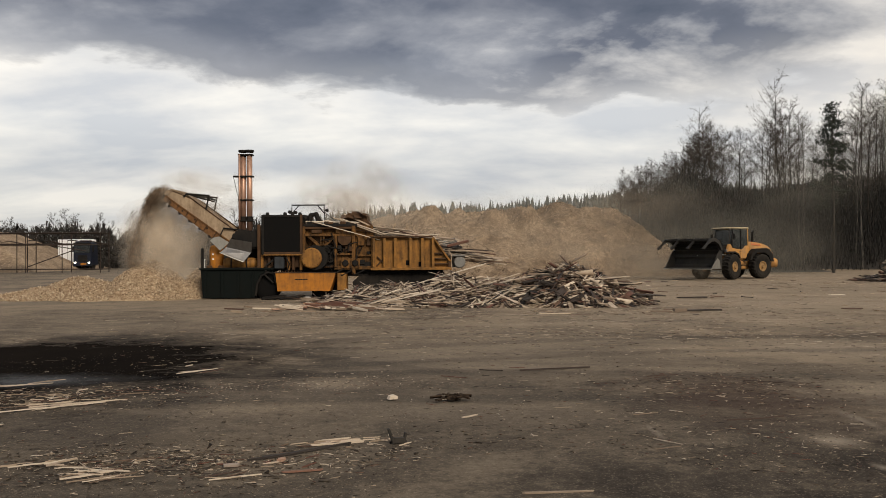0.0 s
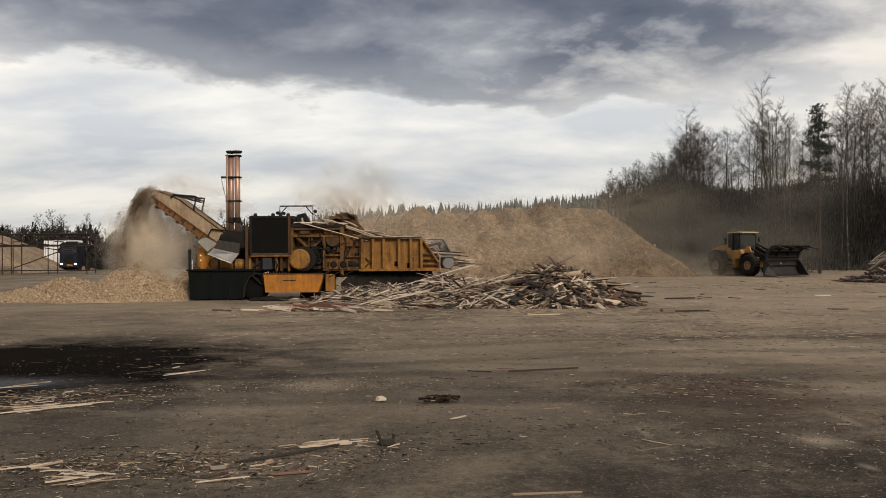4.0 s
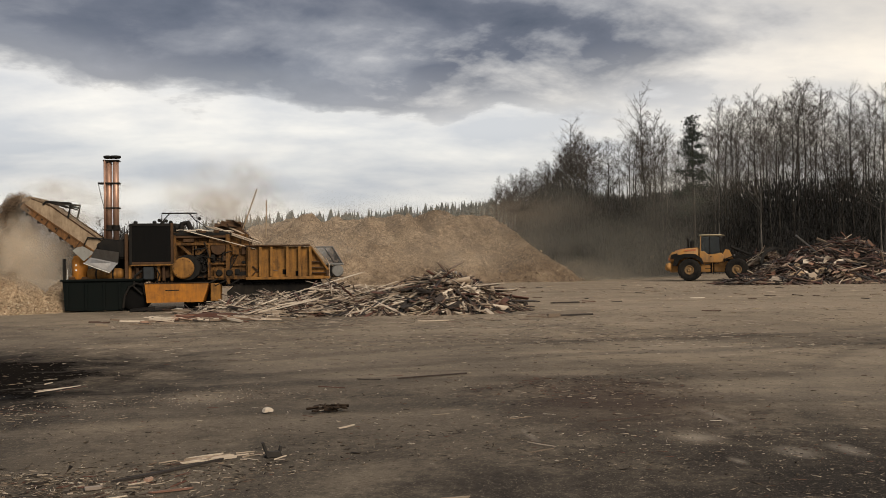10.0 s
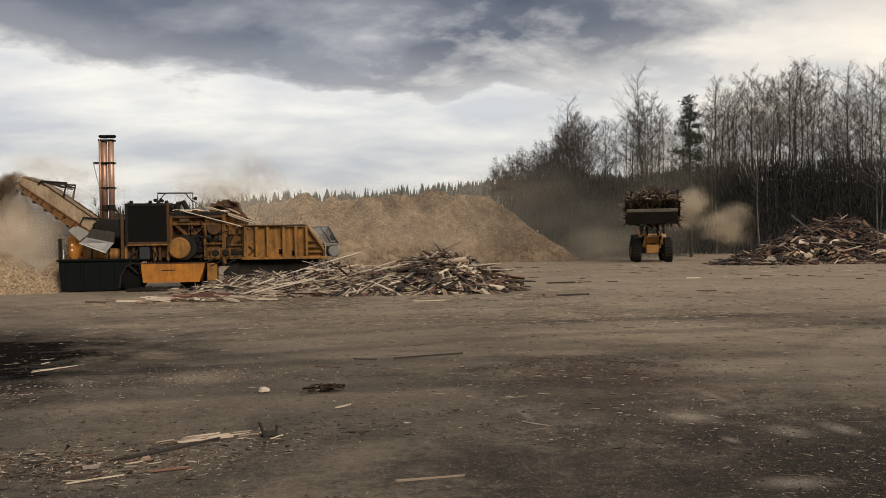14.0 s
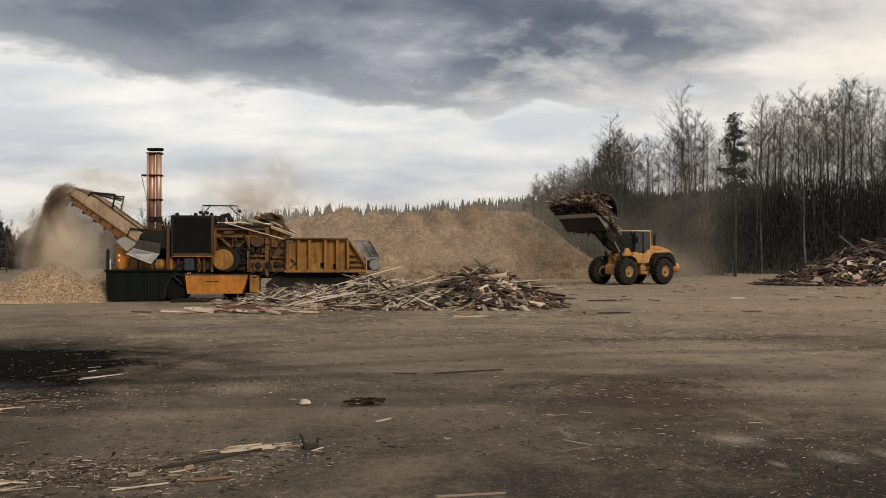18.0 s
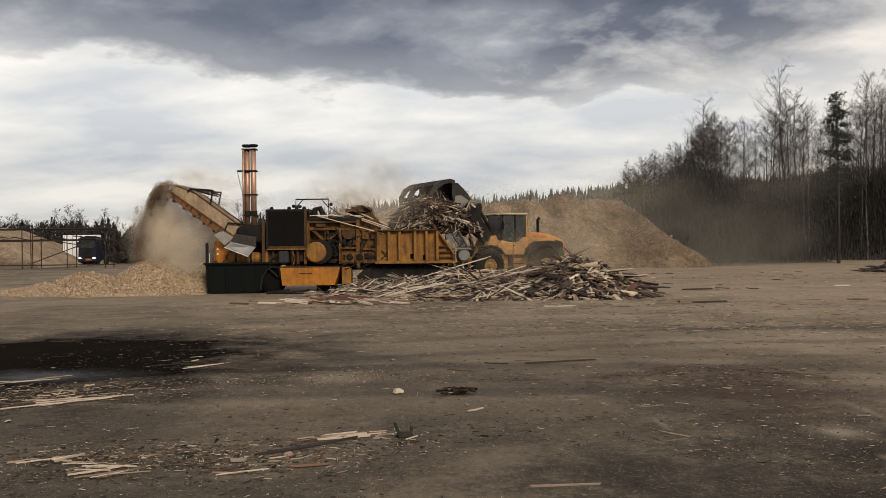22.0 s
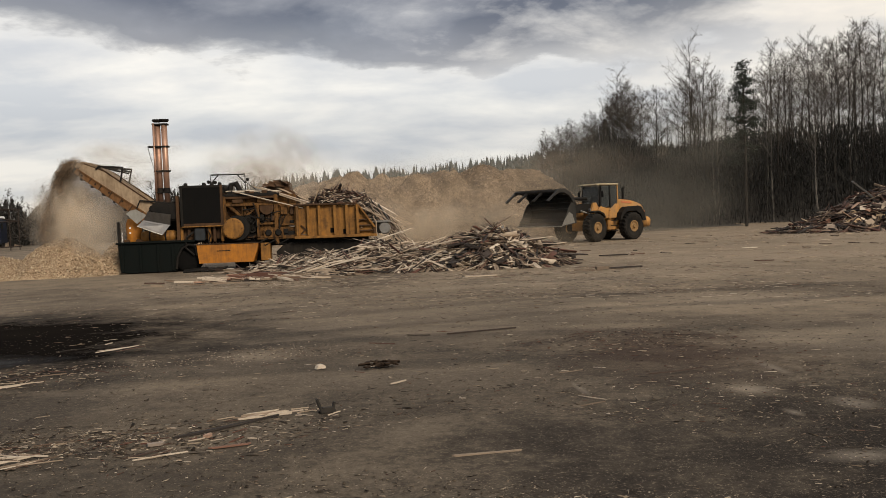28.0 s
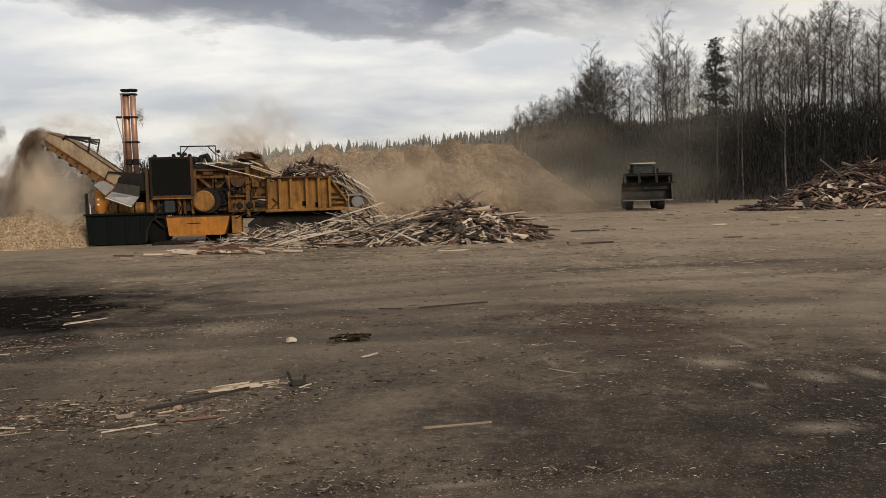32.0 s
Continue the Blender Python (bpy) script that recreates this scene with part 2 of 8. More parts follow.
def wood(n, s, stops=GREY_BROWN):
    """Old sawn wood: each piece its own tone from grey to brown to pale new wood."""
    obj, geo = n.add("ObjectInfo"), n.add("NewGeometry")
    rnd = n.math("FRACT", n.math("ADD", obj.outputs["Random"], n.math("MULTIPLY", geo.outputs["Random Per Island"], 3.7)))
    co = n.add("TexCoord").outputs["Object"]
    grain = n.noise(n.scaled(co, (1.2, 14, 14)), 3.0, 5, 0.6, 0.4)
    stain = n.noise(co, 1.7, 5, 0.6)
    base = n.ramp(rnd, list(stops))
    c = n.mix(n.ramp(grain, [(0.35, 0.55), (0.7, 0.0)]), base, n.mix(1.0, base, (0.45, 0.42, 0.4), "MULTIPLY"))
    c = n.mix(n.ramp(stain, [(0.5, 0.0), (0.75, 0.6)]), c, (0.09, 0.075, 0.06))
    n.put(s, "Base Color", c)
    s.inputs["Roughness"].default_value = 0.85
    bumped(n, s, grain, 0.4, 0.01)


WOOD = material("scrap_wood", wood)
OLD_WOOD = material("dark_demolition_wood", lambda n, s: wood(n, s, DARK_BROWN))


# near-black: the shade in heap gaps as colour; also bark and crust
def blackish(n, s):
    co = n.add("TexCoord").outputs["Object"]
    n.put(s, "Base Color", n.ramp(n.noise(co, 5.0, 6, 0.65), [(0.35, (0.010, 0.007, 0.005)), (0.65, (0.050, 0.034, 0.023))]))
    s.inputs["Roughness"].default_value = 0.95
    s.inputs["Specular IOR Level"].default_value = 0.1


HEAP_CORE = material("dark_heap_core", blackish)


def pale_wood(n, s):
    rnd = n.math("FRACT", n.math("ADD", n.add("ObjectInfo").outputs["Random"], n.math("MULTIPLY", n.add("NewGeometry").outputs["Random Per Island"], 5.3)))
    co = n.add("TexCoord").outputs["Object"]
    grain = n.noise(n.scaled(co, (1.2, 14, 14)), 3.0, 5, 0.6, 0.4)
    base = n.ramp(rnd, [(0.0, (0.16, 0.115, 0.08)), (0.25, (0.34, 0.265, 0.19)), (0.6, (0.57, 0.495, 0.40)), (0.85, (0.48, 0.395, 0.305)), (1.0, (0.27, 0.22, 0.18))])
    n.put(s, "Base Color", n.mix(n.ramp(grain, [(0.35, 0.5), (0.7, 0.0)]), base, n.mix(1.0, base, (0.5, 0.46, 0.42), "MULTIPLY")))
    s.inputs["Roughness"].default_value = 0.85
    bumped(n, s, grain, 0.4, 0.01)


PALE_WOOD = material("split_pale_wood", pale_wood)


def red_wood(n, s):
    """Reddish painted or freshly torn softwood."""
    rnd = n.add("ObjectInfo").outputs["Random"]
    co = n.add("TexCoord").outputs["Object"]
    grain = n.noise(n.scaled(co, (1.2, 14, 14)), 3.0, 5, 0.6, 0.4)
    base = n.ramp(rnd, [(0.0, (0.13, 0.052, 0.032)), (0.5, (0.26, 0.145, 0.095)), (1.0, (0.42, 0.28, 0.20))])
    n.put(s, "Base Color", n.mix(n.ramp(grain, [(0.35, 0.5), (0.7, 0.0)]), base, n.mix(1.0, base, (0.5, 0.46, 0.42), "MULTIPLY")))
    s.inputs["Roughness"].default_value = 0.85
    bumped(n, s, grain, 0.4, 0.01)


RED_WOOD = material("reddish_torn_wood", red_wood)


def chips(n, s):
    """Heaped wood chips: brown-tan, clumped, with pale flakes."""
    co = n.add("TexCoord").outputs["Object"]
    v = n.add("TexVoronoi", Vector=co, Scale=7.0)
    cell = n.add("SeparateColor", i0=v.outputs["Color"]).outputs[0]
    big = n.noise(co, 0.35, 6, 0.6, 0.4)
    mid = n.noise(co, 2.2, 6, 0.65)
    grit = n.noise(co, 16, 4, 0.7)
    c = n.ramp(n.math("ADD", n.math("MULTIPLY", big, 0.5), n.math("MULTIPLY", mid, 0.5)), [(0.38, (0.125, 0.086, 0.053)), (0.5, (0.215, 0.152, 0.095)), (0.60, (0.33, 0.245, 0.16))])
    c = n.mix(n.ramp(grit, [(0.36, 0.75), (0.5, 0.0)]), c, (0.075, 0.048, 0.03))
    c = n.mix(n.ramp(cell, [(0.78, 0.0), (0.95, 0.4)]), c, (0.42, 0.32, 0.215))
    # the right flank's shading is put into the colour, its edge broken by noise
    px, py, pz = n.add("SeparateXYZ", i0=co).outputs
    flank_noise = n.noise(n.scaled(co, (0.22, 0.06, 0.10), (1.0, 0.0, 0.0), (0, 0, 0.5)), 1.0, 4, 0.55, 0.6)
    flank_shade = n.ramp(n.math("ADD", flank_noise, n.math("MULTIPLY", n.math("SUBTRACT", px, 5.0), 0.019)), [(0.44, 0.0), (0.60, 0.78)])
    c = n.mix(flank_shade, c, n.mix(1.0, c, (0.56, 0.54, 0.52), "MULTIPLY"))
    n.put(s, "Base Color", c)
    s.inputs["Roughness"].default_value = 0.95
    bumped(n, s, n.math("ADD", n.math("MULTIPLY", mid, 1.2), n.math("ADD", grit, n.math("MULTIPLY", cell, 0.5))), 0.9, 0.10)


CHIPS = material("wood_chips", chips)


def fresh_chips(n, s):
    """Fresh coarse chips: pale, loose, with dark gaps."""
    co = n.add("TexCoord").outputs["Object"]
    v = n.add("TexVoronoi", Vector=co, Scale=20.0)
    cell = n.add("SeparateColor", i0=v.outputs["Color"]).outputs[0]
    mid = n.noise(co, 1.6, 6, 0.6)
    c = n.mix(cell, (0.27, 0.185, 0.11), (0.50, 0.38, 0.25))
    c = n.mix(n.ramp(mid, [(0.42, 0.5), (0.6, 0.0)]), c, (0.24, 0.165, 0.10))
    n.put(s, "Base Color", c)
    s.inputs["Roughness"].default_value = 0.95
    bumped(n, s, cell, 0.9, 0.05)


FRESH_CHIPS = material("fresh_wood_chips", fresh_chips)


def chip_flakes(n, s):
    r = n.add("NewGeometry").outputs["Random Per Island"]
    n.put(s, "Base Color", n.ramp(r, [(0.0, (0.20, 0.13, 0.078)), (0.4, (0.33, 0.235, 0.145)), (0.8, (0.46, 0.355, 0.235)), (1.0, (0.60, 0.50, 0.36))]))
    s.inputs["Roughness"].default_value = 0.9


FLAKES = material("loose_chips", chip_flakes)


def mound_flakes(n, s):
    r = n.add("NewGeometry").outputs["Random Per Island"]
    n.put(s, "Base Color", n.ramp(r, [(0.0, (0.10, 0.068, 0.042)), (0.5, (0.20, 0.142, 0.090)), (0.9, (0.31, 0.23, 0.15)), (1.0, (0.44, 0.34, 0.23))]))
    s.inputs["Roughness"].default_value = 0.95


MOUND_FLAKES = material("weathered_chips", mound_flakes)


# falling chips, darkened: the backlit look is put into their colour
def falling_flakes(n, s):
    r = n.add("NewGeometry").outputs["Random Per Island"]
    n.put(s, "Base Color", n.ramp(r, [(0.0, (0.055, 0.035, 0.022)), (0.5, (0.12, 0.080, 0.050)), (1.0, (0.28, 0.20, 0.125))]))
    s.inputs["Roughness"].default_value = 0.95


FALLING = material("backlit_falling_chips", falling_flakes)


def trodden_flakes(n, s):
    r = n.add("NewGeometry").outputs["Random Per Island"]
    n.put(s, "Base Color", n.ramp(r, [(0.0, (0.022, 0.016, 0.012)), (0.35, (0.075, 0.058, 0.042)), (0.70, (0.19, 0.150, 0.110)), (0.90, (0.34, 0.28, 0.21)), (1.0, (0.55, 0.47, 0.36))]))
    s.inputs["Roughness"].default_value = 0.95
    s.inputs["Specular IOR Level"].default_value = 0.1


TRODDEN = material("trodden_chips", trodden_flakes)


def dust(name, colour, thick, scale):
    """Dust: a skin lets most light by, and scatters the rest back and through; its density is stored in the mesh, broken into wisps."""
    m = bpy.data.materials.new(name)
    m.use_nodes = True
    n = Nodes(m.node_tree)
    front, back = n.add("BsdfDiffuse", Color=(*colour, 1)), n.add("BsdfTranslucent", Color=(*colour, 1))
    both = n.add("MixShader", i0=0.5, i1=front.outputs[0], i2=back.outputs[0])
    dense = n.add("Attribute")
    dense.attribute_name = "dust_thickness"
    co = n.add("TexCoord").outputs["Object"]
    wisp = n.ramp(n.noise(co, scale, 4, 0.55, 0.6), [(0.30, 0.10), (0.68, 1.0)])
    m2 = n.add("MixShader", i0=n.math("MULTIPLY", n.math("MULTIPLY", dense.outputs["Fac"], wisp), thick), i1=n.add("BsdfTransparent").outputs[0], i2=both.outputs[0])
    n.add("OutputMaterial", Surface=m2.outputs[0])
    return m


CHIP_DUST = dust("wood_dust", (0.76, 0.67, 0.55), 0.34, 0.9)
# darker than the other dust: the backlit stream's shade is in this tone
STREAM_DUST = dust("falling_wood_dust", (0.20, 0.138, 0.09), 0.90, 2.2)
THIN_DUST = dust("thin_wood_dust", (0.62, 0.545, 0.45), 0.105, 0.5)
MOUND_DUST = dust("mound_haze", (0.60, 0.50, 0.385), 0.055, 0.2)
GREY_DUST = dust("ground_dust", (0.22, 0.210, 0.180), 0.125, 0.14)
WHEEL_DUST = dust("wheel_dust", (0.40, 0.345, 0.27), 0.13, 0.5)
TIP_DUST = dust("tipping_dust", (0.56, 0.47, 0.36), 0.20, 0.5)
PUFF_DUST = dust("puff_dust", (0.50, 0.425, 0.325), 0.26, 0.6)


def yard(n, s):
    """Dirty asphalt: wheel tracks, sawdust drifts, grey wear, one oil-soaked stain and a darker reddish patch."""
    co = n.add("TexCoord").outputs["Object"]
    x, y, z = n.add("SeparateXYZ", i0=co).outputs
    wide = n.noise(co, 0.22, 6, 0.55, 0.9)
    mid = n.noise(co, 1.2, 7, 0.62, 0.5)
    small = n.noise(co, 8.0, 6, 0.68, 0.2)
    grit = n.noise(co, 48, 4, 0.7)
    fine = n.noise(co, 150, 3, 0.7)

    def blob(cx, cy, rx, ry, rough, soft):
        """1 inside an uneven patch, 0 outside."""
        dx, dy = n.math("DIVIDE", n.math("SUBTRACT", x, cx), rx), n.math("DIVIDE", n.math("SUBTRACT", y, cy), ry)
        d = n.math("SQRT", n.math("ADD", n.math("MULTIPLY", dx, dx), n.math("MULTIPLY", dy, dy)))
        d = n.math("ADD", d, n.math("ADD", n.math("MULTIPLY", n.math("SUBTRACT", mid, 0.5), rough), n.math("MULTIPLY", n.math("SUBTRACT", small, 0.5), rough * 0.5)))
        return n.ramp(d, [(max(1.0 - soft, 0.0), 1.0), (1.0, 0.0)])

    def track(cx, cy, radius, half):
        """A curved wheel track."""
        dx, dy = n.math("SUBTRACT", x, cx), n.math("SUBTRACT", y, cy)
        d = n.math("SQRT", n.math("ADD", n.math("MULTIPLY", dx, dx), n.math("MULTIPLY", dy, dy)))
        d = n.math("ABSOLUTE", n.math("ADD", n.math("SUBTRACT", d, radius), n.math("MULTIPLY", n.math("SUBTRACT", mid, 0.5), half * 2.2)))
        return n.ramp(n.math("DIVIDE", d, half), [(0.35, 1.0), (1.0, 0.0)])
    v = n.math("ADD", n.math("MULTIPLY", wide, 0.34), n.math("ADD", n.math("MULTIPLY", mid, 0.33), n.math("MULTIPLY", small, 0.33)))
    c = n.ramp(v, [(0.40, (0.041, 0.033, 0.026)), (0.50, (0.071, 0.058, 0.044)), (0.59, (0.111, 0.091, 0.068))])
    # sawdust tan ramped with distance and rightwards, carrying the yard's brightness in its colour
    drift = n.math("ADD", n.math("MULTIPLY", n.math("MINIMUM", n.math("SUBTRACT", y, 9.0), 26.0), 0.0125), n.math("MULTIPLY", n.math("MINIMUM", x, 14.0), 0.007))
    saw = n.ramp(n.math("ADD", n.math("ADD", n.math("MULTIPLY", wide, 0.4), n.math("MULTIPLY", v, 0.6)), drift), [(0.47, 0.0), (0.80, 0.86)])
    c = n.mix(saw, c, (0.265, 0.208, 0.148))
    patch = n.noise(n.scaled(co, (0.5, 0.9, 1), (3, 1, 0), (0, 0, 0.3)), 0.8, 8, 0.68, 0.7)
    c = n.mix(n.ramp(patch, [(0.36, 0.5), (0.47, 0.0)]), c, (0.085, 0.068, 0.050))
    c = n.mix(n.ramp(patch, [(0.53, 0.0), (0.66, 0.45)]), c, n.mix(saw, c, (0.36, 0.29, 0.21)))
    for cx, cy, rx, ry, k in ((-1.45, 11.2, 0.75, 0.8, 0.6), (-2.7, 10.5, 1.0, 0.35, 0.4), (3.55, 7.7, 0.35, 0.42, 0.55), (7.2, 15.2, 2.2, 1.9, 0.7), (-2.2, 17.5, 2.2, 0.7, 0.35), (2.5, 20.5, 3.2, 0.8, 0.4), (1.2, 15.0, 4.5, 3.2, 0.28), (0.4, 9.4, 1.8, 1.2, 0.22), (7.0, 22.0, 6.0, 4.0, 0.30), (13.0, 28.0, 6.0, 5.0, 0.30)):
        c = n.mix(n.math("MULTIPLY", blob(cx, cy, rx, ry, 1.4, 0.8), k), c, (0.29, 0.235, 0.175))
    for cx, cy, radius, half, k in ((-1.0, -26.0, 36.0, 0.34, 0.52), (-1.0, -26.0, 38.1, 0.40, 0.45), (-4.0, -32.0, 42.6, 0.5, 0.40), (9.0, -14.0, 29.0, 0.4, 0.4), (9.0, -14.0, 31.2, 0.4, 0.4), (-20.0, -6.0, 27.0, 0.35, 0.35), (20.0, 2.0, 16.0, 0.3, 0.35)):
        c = n.mix(n.math("MULTIPLY", track(cx, cy, radius, half), k), c, (0.030, 0.026, 0.022))
    worn = n.noise(n.scaled(co, (0.07, 0.10, 1), (0.6, 2.2, 0)), 1.0, 6, 0.6, 0.9)
    c = n.mix(n.ramp(worn, [(0.40, 0.18), (0.50, 0.0)]), c, (0.072, 0.059, 0.047))
    c = n.mix(n.ramp(worn, [(0.54, 0.0), (0.66, 0.35)]), c, (0.25, 0.205, 0.155))
    # broad smears drawn out by wheels, dark wet ones and pale dusty ones
    smear = n.noise(n.scaled(co, (0.24, 0.62, 1), (1.7, 4.0, 0), (0, 0, 0.14)), 1.0, 8, 0.64, 1.2)
    c = n.mix(n.ramp(smear, [(0.36, 0.28), (0.46, 0.0)]), c, (0.038, 0.032, 0.027))
    c = n.mix(n.ramp(smear, [(0.53, 0.0), (0.68, 0.42)]), c, (0.190, 0.155, 0.116))
    # one large darker patch in the near right of the yard
    c = n.mix(n.math("MULTIPLY", blob(4.8, 4.9, 4.9, 3.4, 1.3, 0.65), 0.93), c, (0.015, 0.012, 0.010))
    # specks of bark and chip
    c = n.mix(n.ramp(grit, [(0.58, 0.0), (0.66, 0.70)]), c, (0.22, 0.18, 0.135))
    c = n.mix(n.ramp(grit, [(0.32, 0.6), (0.43, 0.0)]), c, (0.024, 0.019, 0.015))
    c = n.mix(n.ramp(fine, [(0.36, 0.35), (0.46, 0.0)]), c, (0.028, 0.023, 0.019))
    c = n.mix(n.ramp(fine, [(0.60, 0.0), (0.74, 0.30)]), c, (0.17, 0.142, 0.11))
    chip = n.noise(co, 22, 5, 0.75, 0.4)
    c = n.mix(n.ramp(chip, [(0.59, 0.0), (0.66, 0.5)]), c, (0.22, 0.18, 0.133))
    c = n.mix(n.ramp(chip, [(0.34, 0.5), (0.44, 0.0)]), c, (0.024, 0.019, 0.015))
    for cx, cy, rx, ry in ((4.2, 6.95, 0.24, 0.32), (4.68, 6.95, 0.16, 0.36), (3.52, 6.7, 0.07, 0.16), (3.62, 7.72, 0.26, 0.22), (0.65, 4.78, 0.36, 0.08), (3.3, 5.4, 0.35, 0.2), (4.3, 8.75, 0.10, 0.6), (2.05, 8.1, 0.05, 0.35)):
        c = n.mix(n.math("MULTIPLY", blob(cx, cy, rx, ry, 1.7, 0.9), 0.48), c, (0.28, 0.24, 0.195))
    # oil stain, nearly black, with a greyer wet middle
    oil = blob(-6.4, 13.5, 5.0, 5.5, 0.9, 0.50)
    c = n.mix(n.math("MULTIPLY", oil, 0.97), c, (0.0060, 0.0052, 0.0050))
    wet = n.math("MULTIPLY", blob(-5.6, 11.7, 1.5, 0.8, 1.2, 0.7), oil)
    # reddish trampled bark
    c = n.mix(n.math("MULTIPLY", blob(3.6, 10.0, 1.7, 2.3, 1.5, 0.8), 0.6), c, (0.040, 0.024, 0.018))
    # a weaker darker patch in the near left
    c = n.mix(n.math("MULTIPLY", blob(-2.8, 5.0, 3.6, 2.0, 1.2, 0.7), 0.40), c, (0.036, 0.031, 0.026))
    n.put(s, "Base Color", c)
    n.put(s, "Specular IOR Level", n.math("MULTIPLY", n.math("SUBTRACT", 1.0, n.math("SUBTRACT", oil, n.math("MULTIPLY", wet, 0.5))), 0.10))
    n.put(s, "Roughness", n.math("SUBTRACT", 0.92, n.math("ADD", n.math("MULTIPLY", oil, 0.15), n.math("MULTIPLY", wet, 0.38)), clamp=True))
    bumped(n, s, n.math("ADD", n.math("MULTIPLY", mid, 0.5), n.math("ADD", n.math("MULTIPLY", small, 0.25), n.math("ADD", n.math("MULTIPLY", grit, 0.30), n.math("MULTIPLY", fine, 0.15)))), 0.5, 0.03)


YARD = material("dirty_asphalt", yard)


def bark(name, a, b):
    def build(n, s):
        co = n.add("TexCoord").outputs["Object"]
        r = n.add("ObjectInfo").outputs["Random"]
        n.put(s, "Base Color", n.mix(n.ramp(n.noise(n.scaled(co, (4, 4, 0.8)), 1.5, 5), [(0.4, 0.0), (0.65, 1.0)]), a, n.mix(r, b, [v * 0.6 for v in b])))
        s.inputs["Roughness"].default_value = 0.9
    return material(name, build)


BARK = bark("dark_bark", (0.016, 0.013, 0.010), (0.036, 0.029, 0.022))
BIRCH_BARK = bark("birch_bark", (0.03, 0.027, 0.024), (0.15, 0.138, 0.118))
TWIGS = bark("bare_twigs", (0.040, 0.031, 0.023), (0.070, 0.055, 0.040))
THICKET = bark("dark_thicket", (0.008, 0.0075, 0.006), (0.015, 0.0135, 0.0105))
CREAM_ROOF = painted("dusty_cream_roof", (0.36, 0.30, 0.19), (0.20, 0.165, 0.115), 0.5, 0.6)
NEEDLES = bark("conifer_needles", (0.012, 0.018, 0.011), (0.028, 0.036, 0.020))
# far spruces take a paler tone: distance haze painted into the needles
HAZED_NEEDLES = bark("hazed_conifer_needles", (0.080, 0.087, 0.080), (0.105, 0.110, 0.098))
FOREST_FLOOR = bark("forest_floor", (0.020, 0.016, 0.012), (0.040, 0.032, 0.024))

# ---- building helpers ----
rng = random.Random(7)


def mesh_of(name, bm, mat, smooth=False):
    me = bpy.data.meshes.new(name)
    bm.normal_update()
    bm.to_mesh(me)
    bm.free()
    me.materials.append(mat)
    if smooth:
        me.polygons.foreach_set("use_smooth", [True] * len(me.polygons))
    return me


def part(name, bm, mat, parent=None, label="", smooth=False):
    """One mesh object under a thing or a part."""
    ob = new(name, bm if isinstance(bm, bpy.types.Mesh) else mesh_of(name, bm, mat, smooth))
    ob.parent = parent
    return tagged(ob, label)


def thing(name, label, category, at=(0, 0, 0), turn=0.0, group="", kind=""):
    e = new(name)
    e.empty_display_size = 0.2
    e.matrix_basis = pose(*at, 0, 0, turn)
    return tagged(e, label, category, group, kind)


def box(bm, x0, x1, y0, y1, z0, z1, bevel=0.0, m=None):
    """A box between two corners, with softened edges."""
    vs = [bm.verts.new((x, y, z)) for x in (x0, x1) for y in (y0, y1) for z in (z0, z1)]
    fs = [bm.faces.new([vs[i] for i in f]) for f in ((0, 1, 3, 2), (4, 6, 7, 5), (0, 4, 5, 1), (2, 3, 7, 6), (0, 2, 6, 4), (1, 5, 7, 3))]
    if bevel:
        r = bmesh.ops.bevel(bm, geom=list({e for f in fs for e in f.edges}), offset=bevel, segments=1, affect="EDGES", clamp_overlap=True)
        vs = list({v for f in r["faces"] for v in f.verts} | {v for v in vs if v.is_valid})
    if m is not None:
        bmesh.ops.transform(bm, matrix=m, verts=vs)
    return bm


def prism(bm, outline, y0, y1):
    """An outline of (x, z) points drawn out from y0 to y1."""
    a = [bm.verts.new((x, y0, z)) for x, z in outline]
    b = [bm.verts.new((x, y1, z)) for x, z in outline]
    bm.faces.new(a)
    bm.faces.new(b[::-1])
    n = len(a)
    for i in range(n):
        bm.faces.new((a[i], b[i], b[(i + 1) % n], a[(i + 1) % n]))
    bmesh.ops.recalc_face_normals(bm, faces=bm.faces)
    return bm


def tube(bm, points, radii, sides=8, cap=True):
    """A tapered tube along points."""
    rings = []
    points = [Vector(p) for p in points]
    if not hasattr(radii, "__len__"):
        radii = [radii] * len(points)
    for i, p in enumerate(points):
        d = (points[min(i + 1, len(points) - 1)] - points[max(i - 1, 0)]).normalized()
        u = d.orthogonal().normalized()
        v = d.cross(u)
        rings.append([bm.verts.new(p + radii[i] * (math.cos(a) * u + math.sin(a) * v)) for a in (math.tau * k / sides for k in range(sides))])
    for a, b in zip(rings, rings[1:]):
        # match the rings' starts
        k = min(range(sides), key=lambda j: (a[0].co - b[j].co).length)
        b[:] = b[k:] + b[:k]
        for j in range(sides):
            bm.faces.new((a[j], a[(j + 1) % sides], b[(j + 1) % sides], b[j]))
    if cap:
        bm.faces.new(rings[0][::-1])
        bm.faces.new(rings[-1])
    return bm


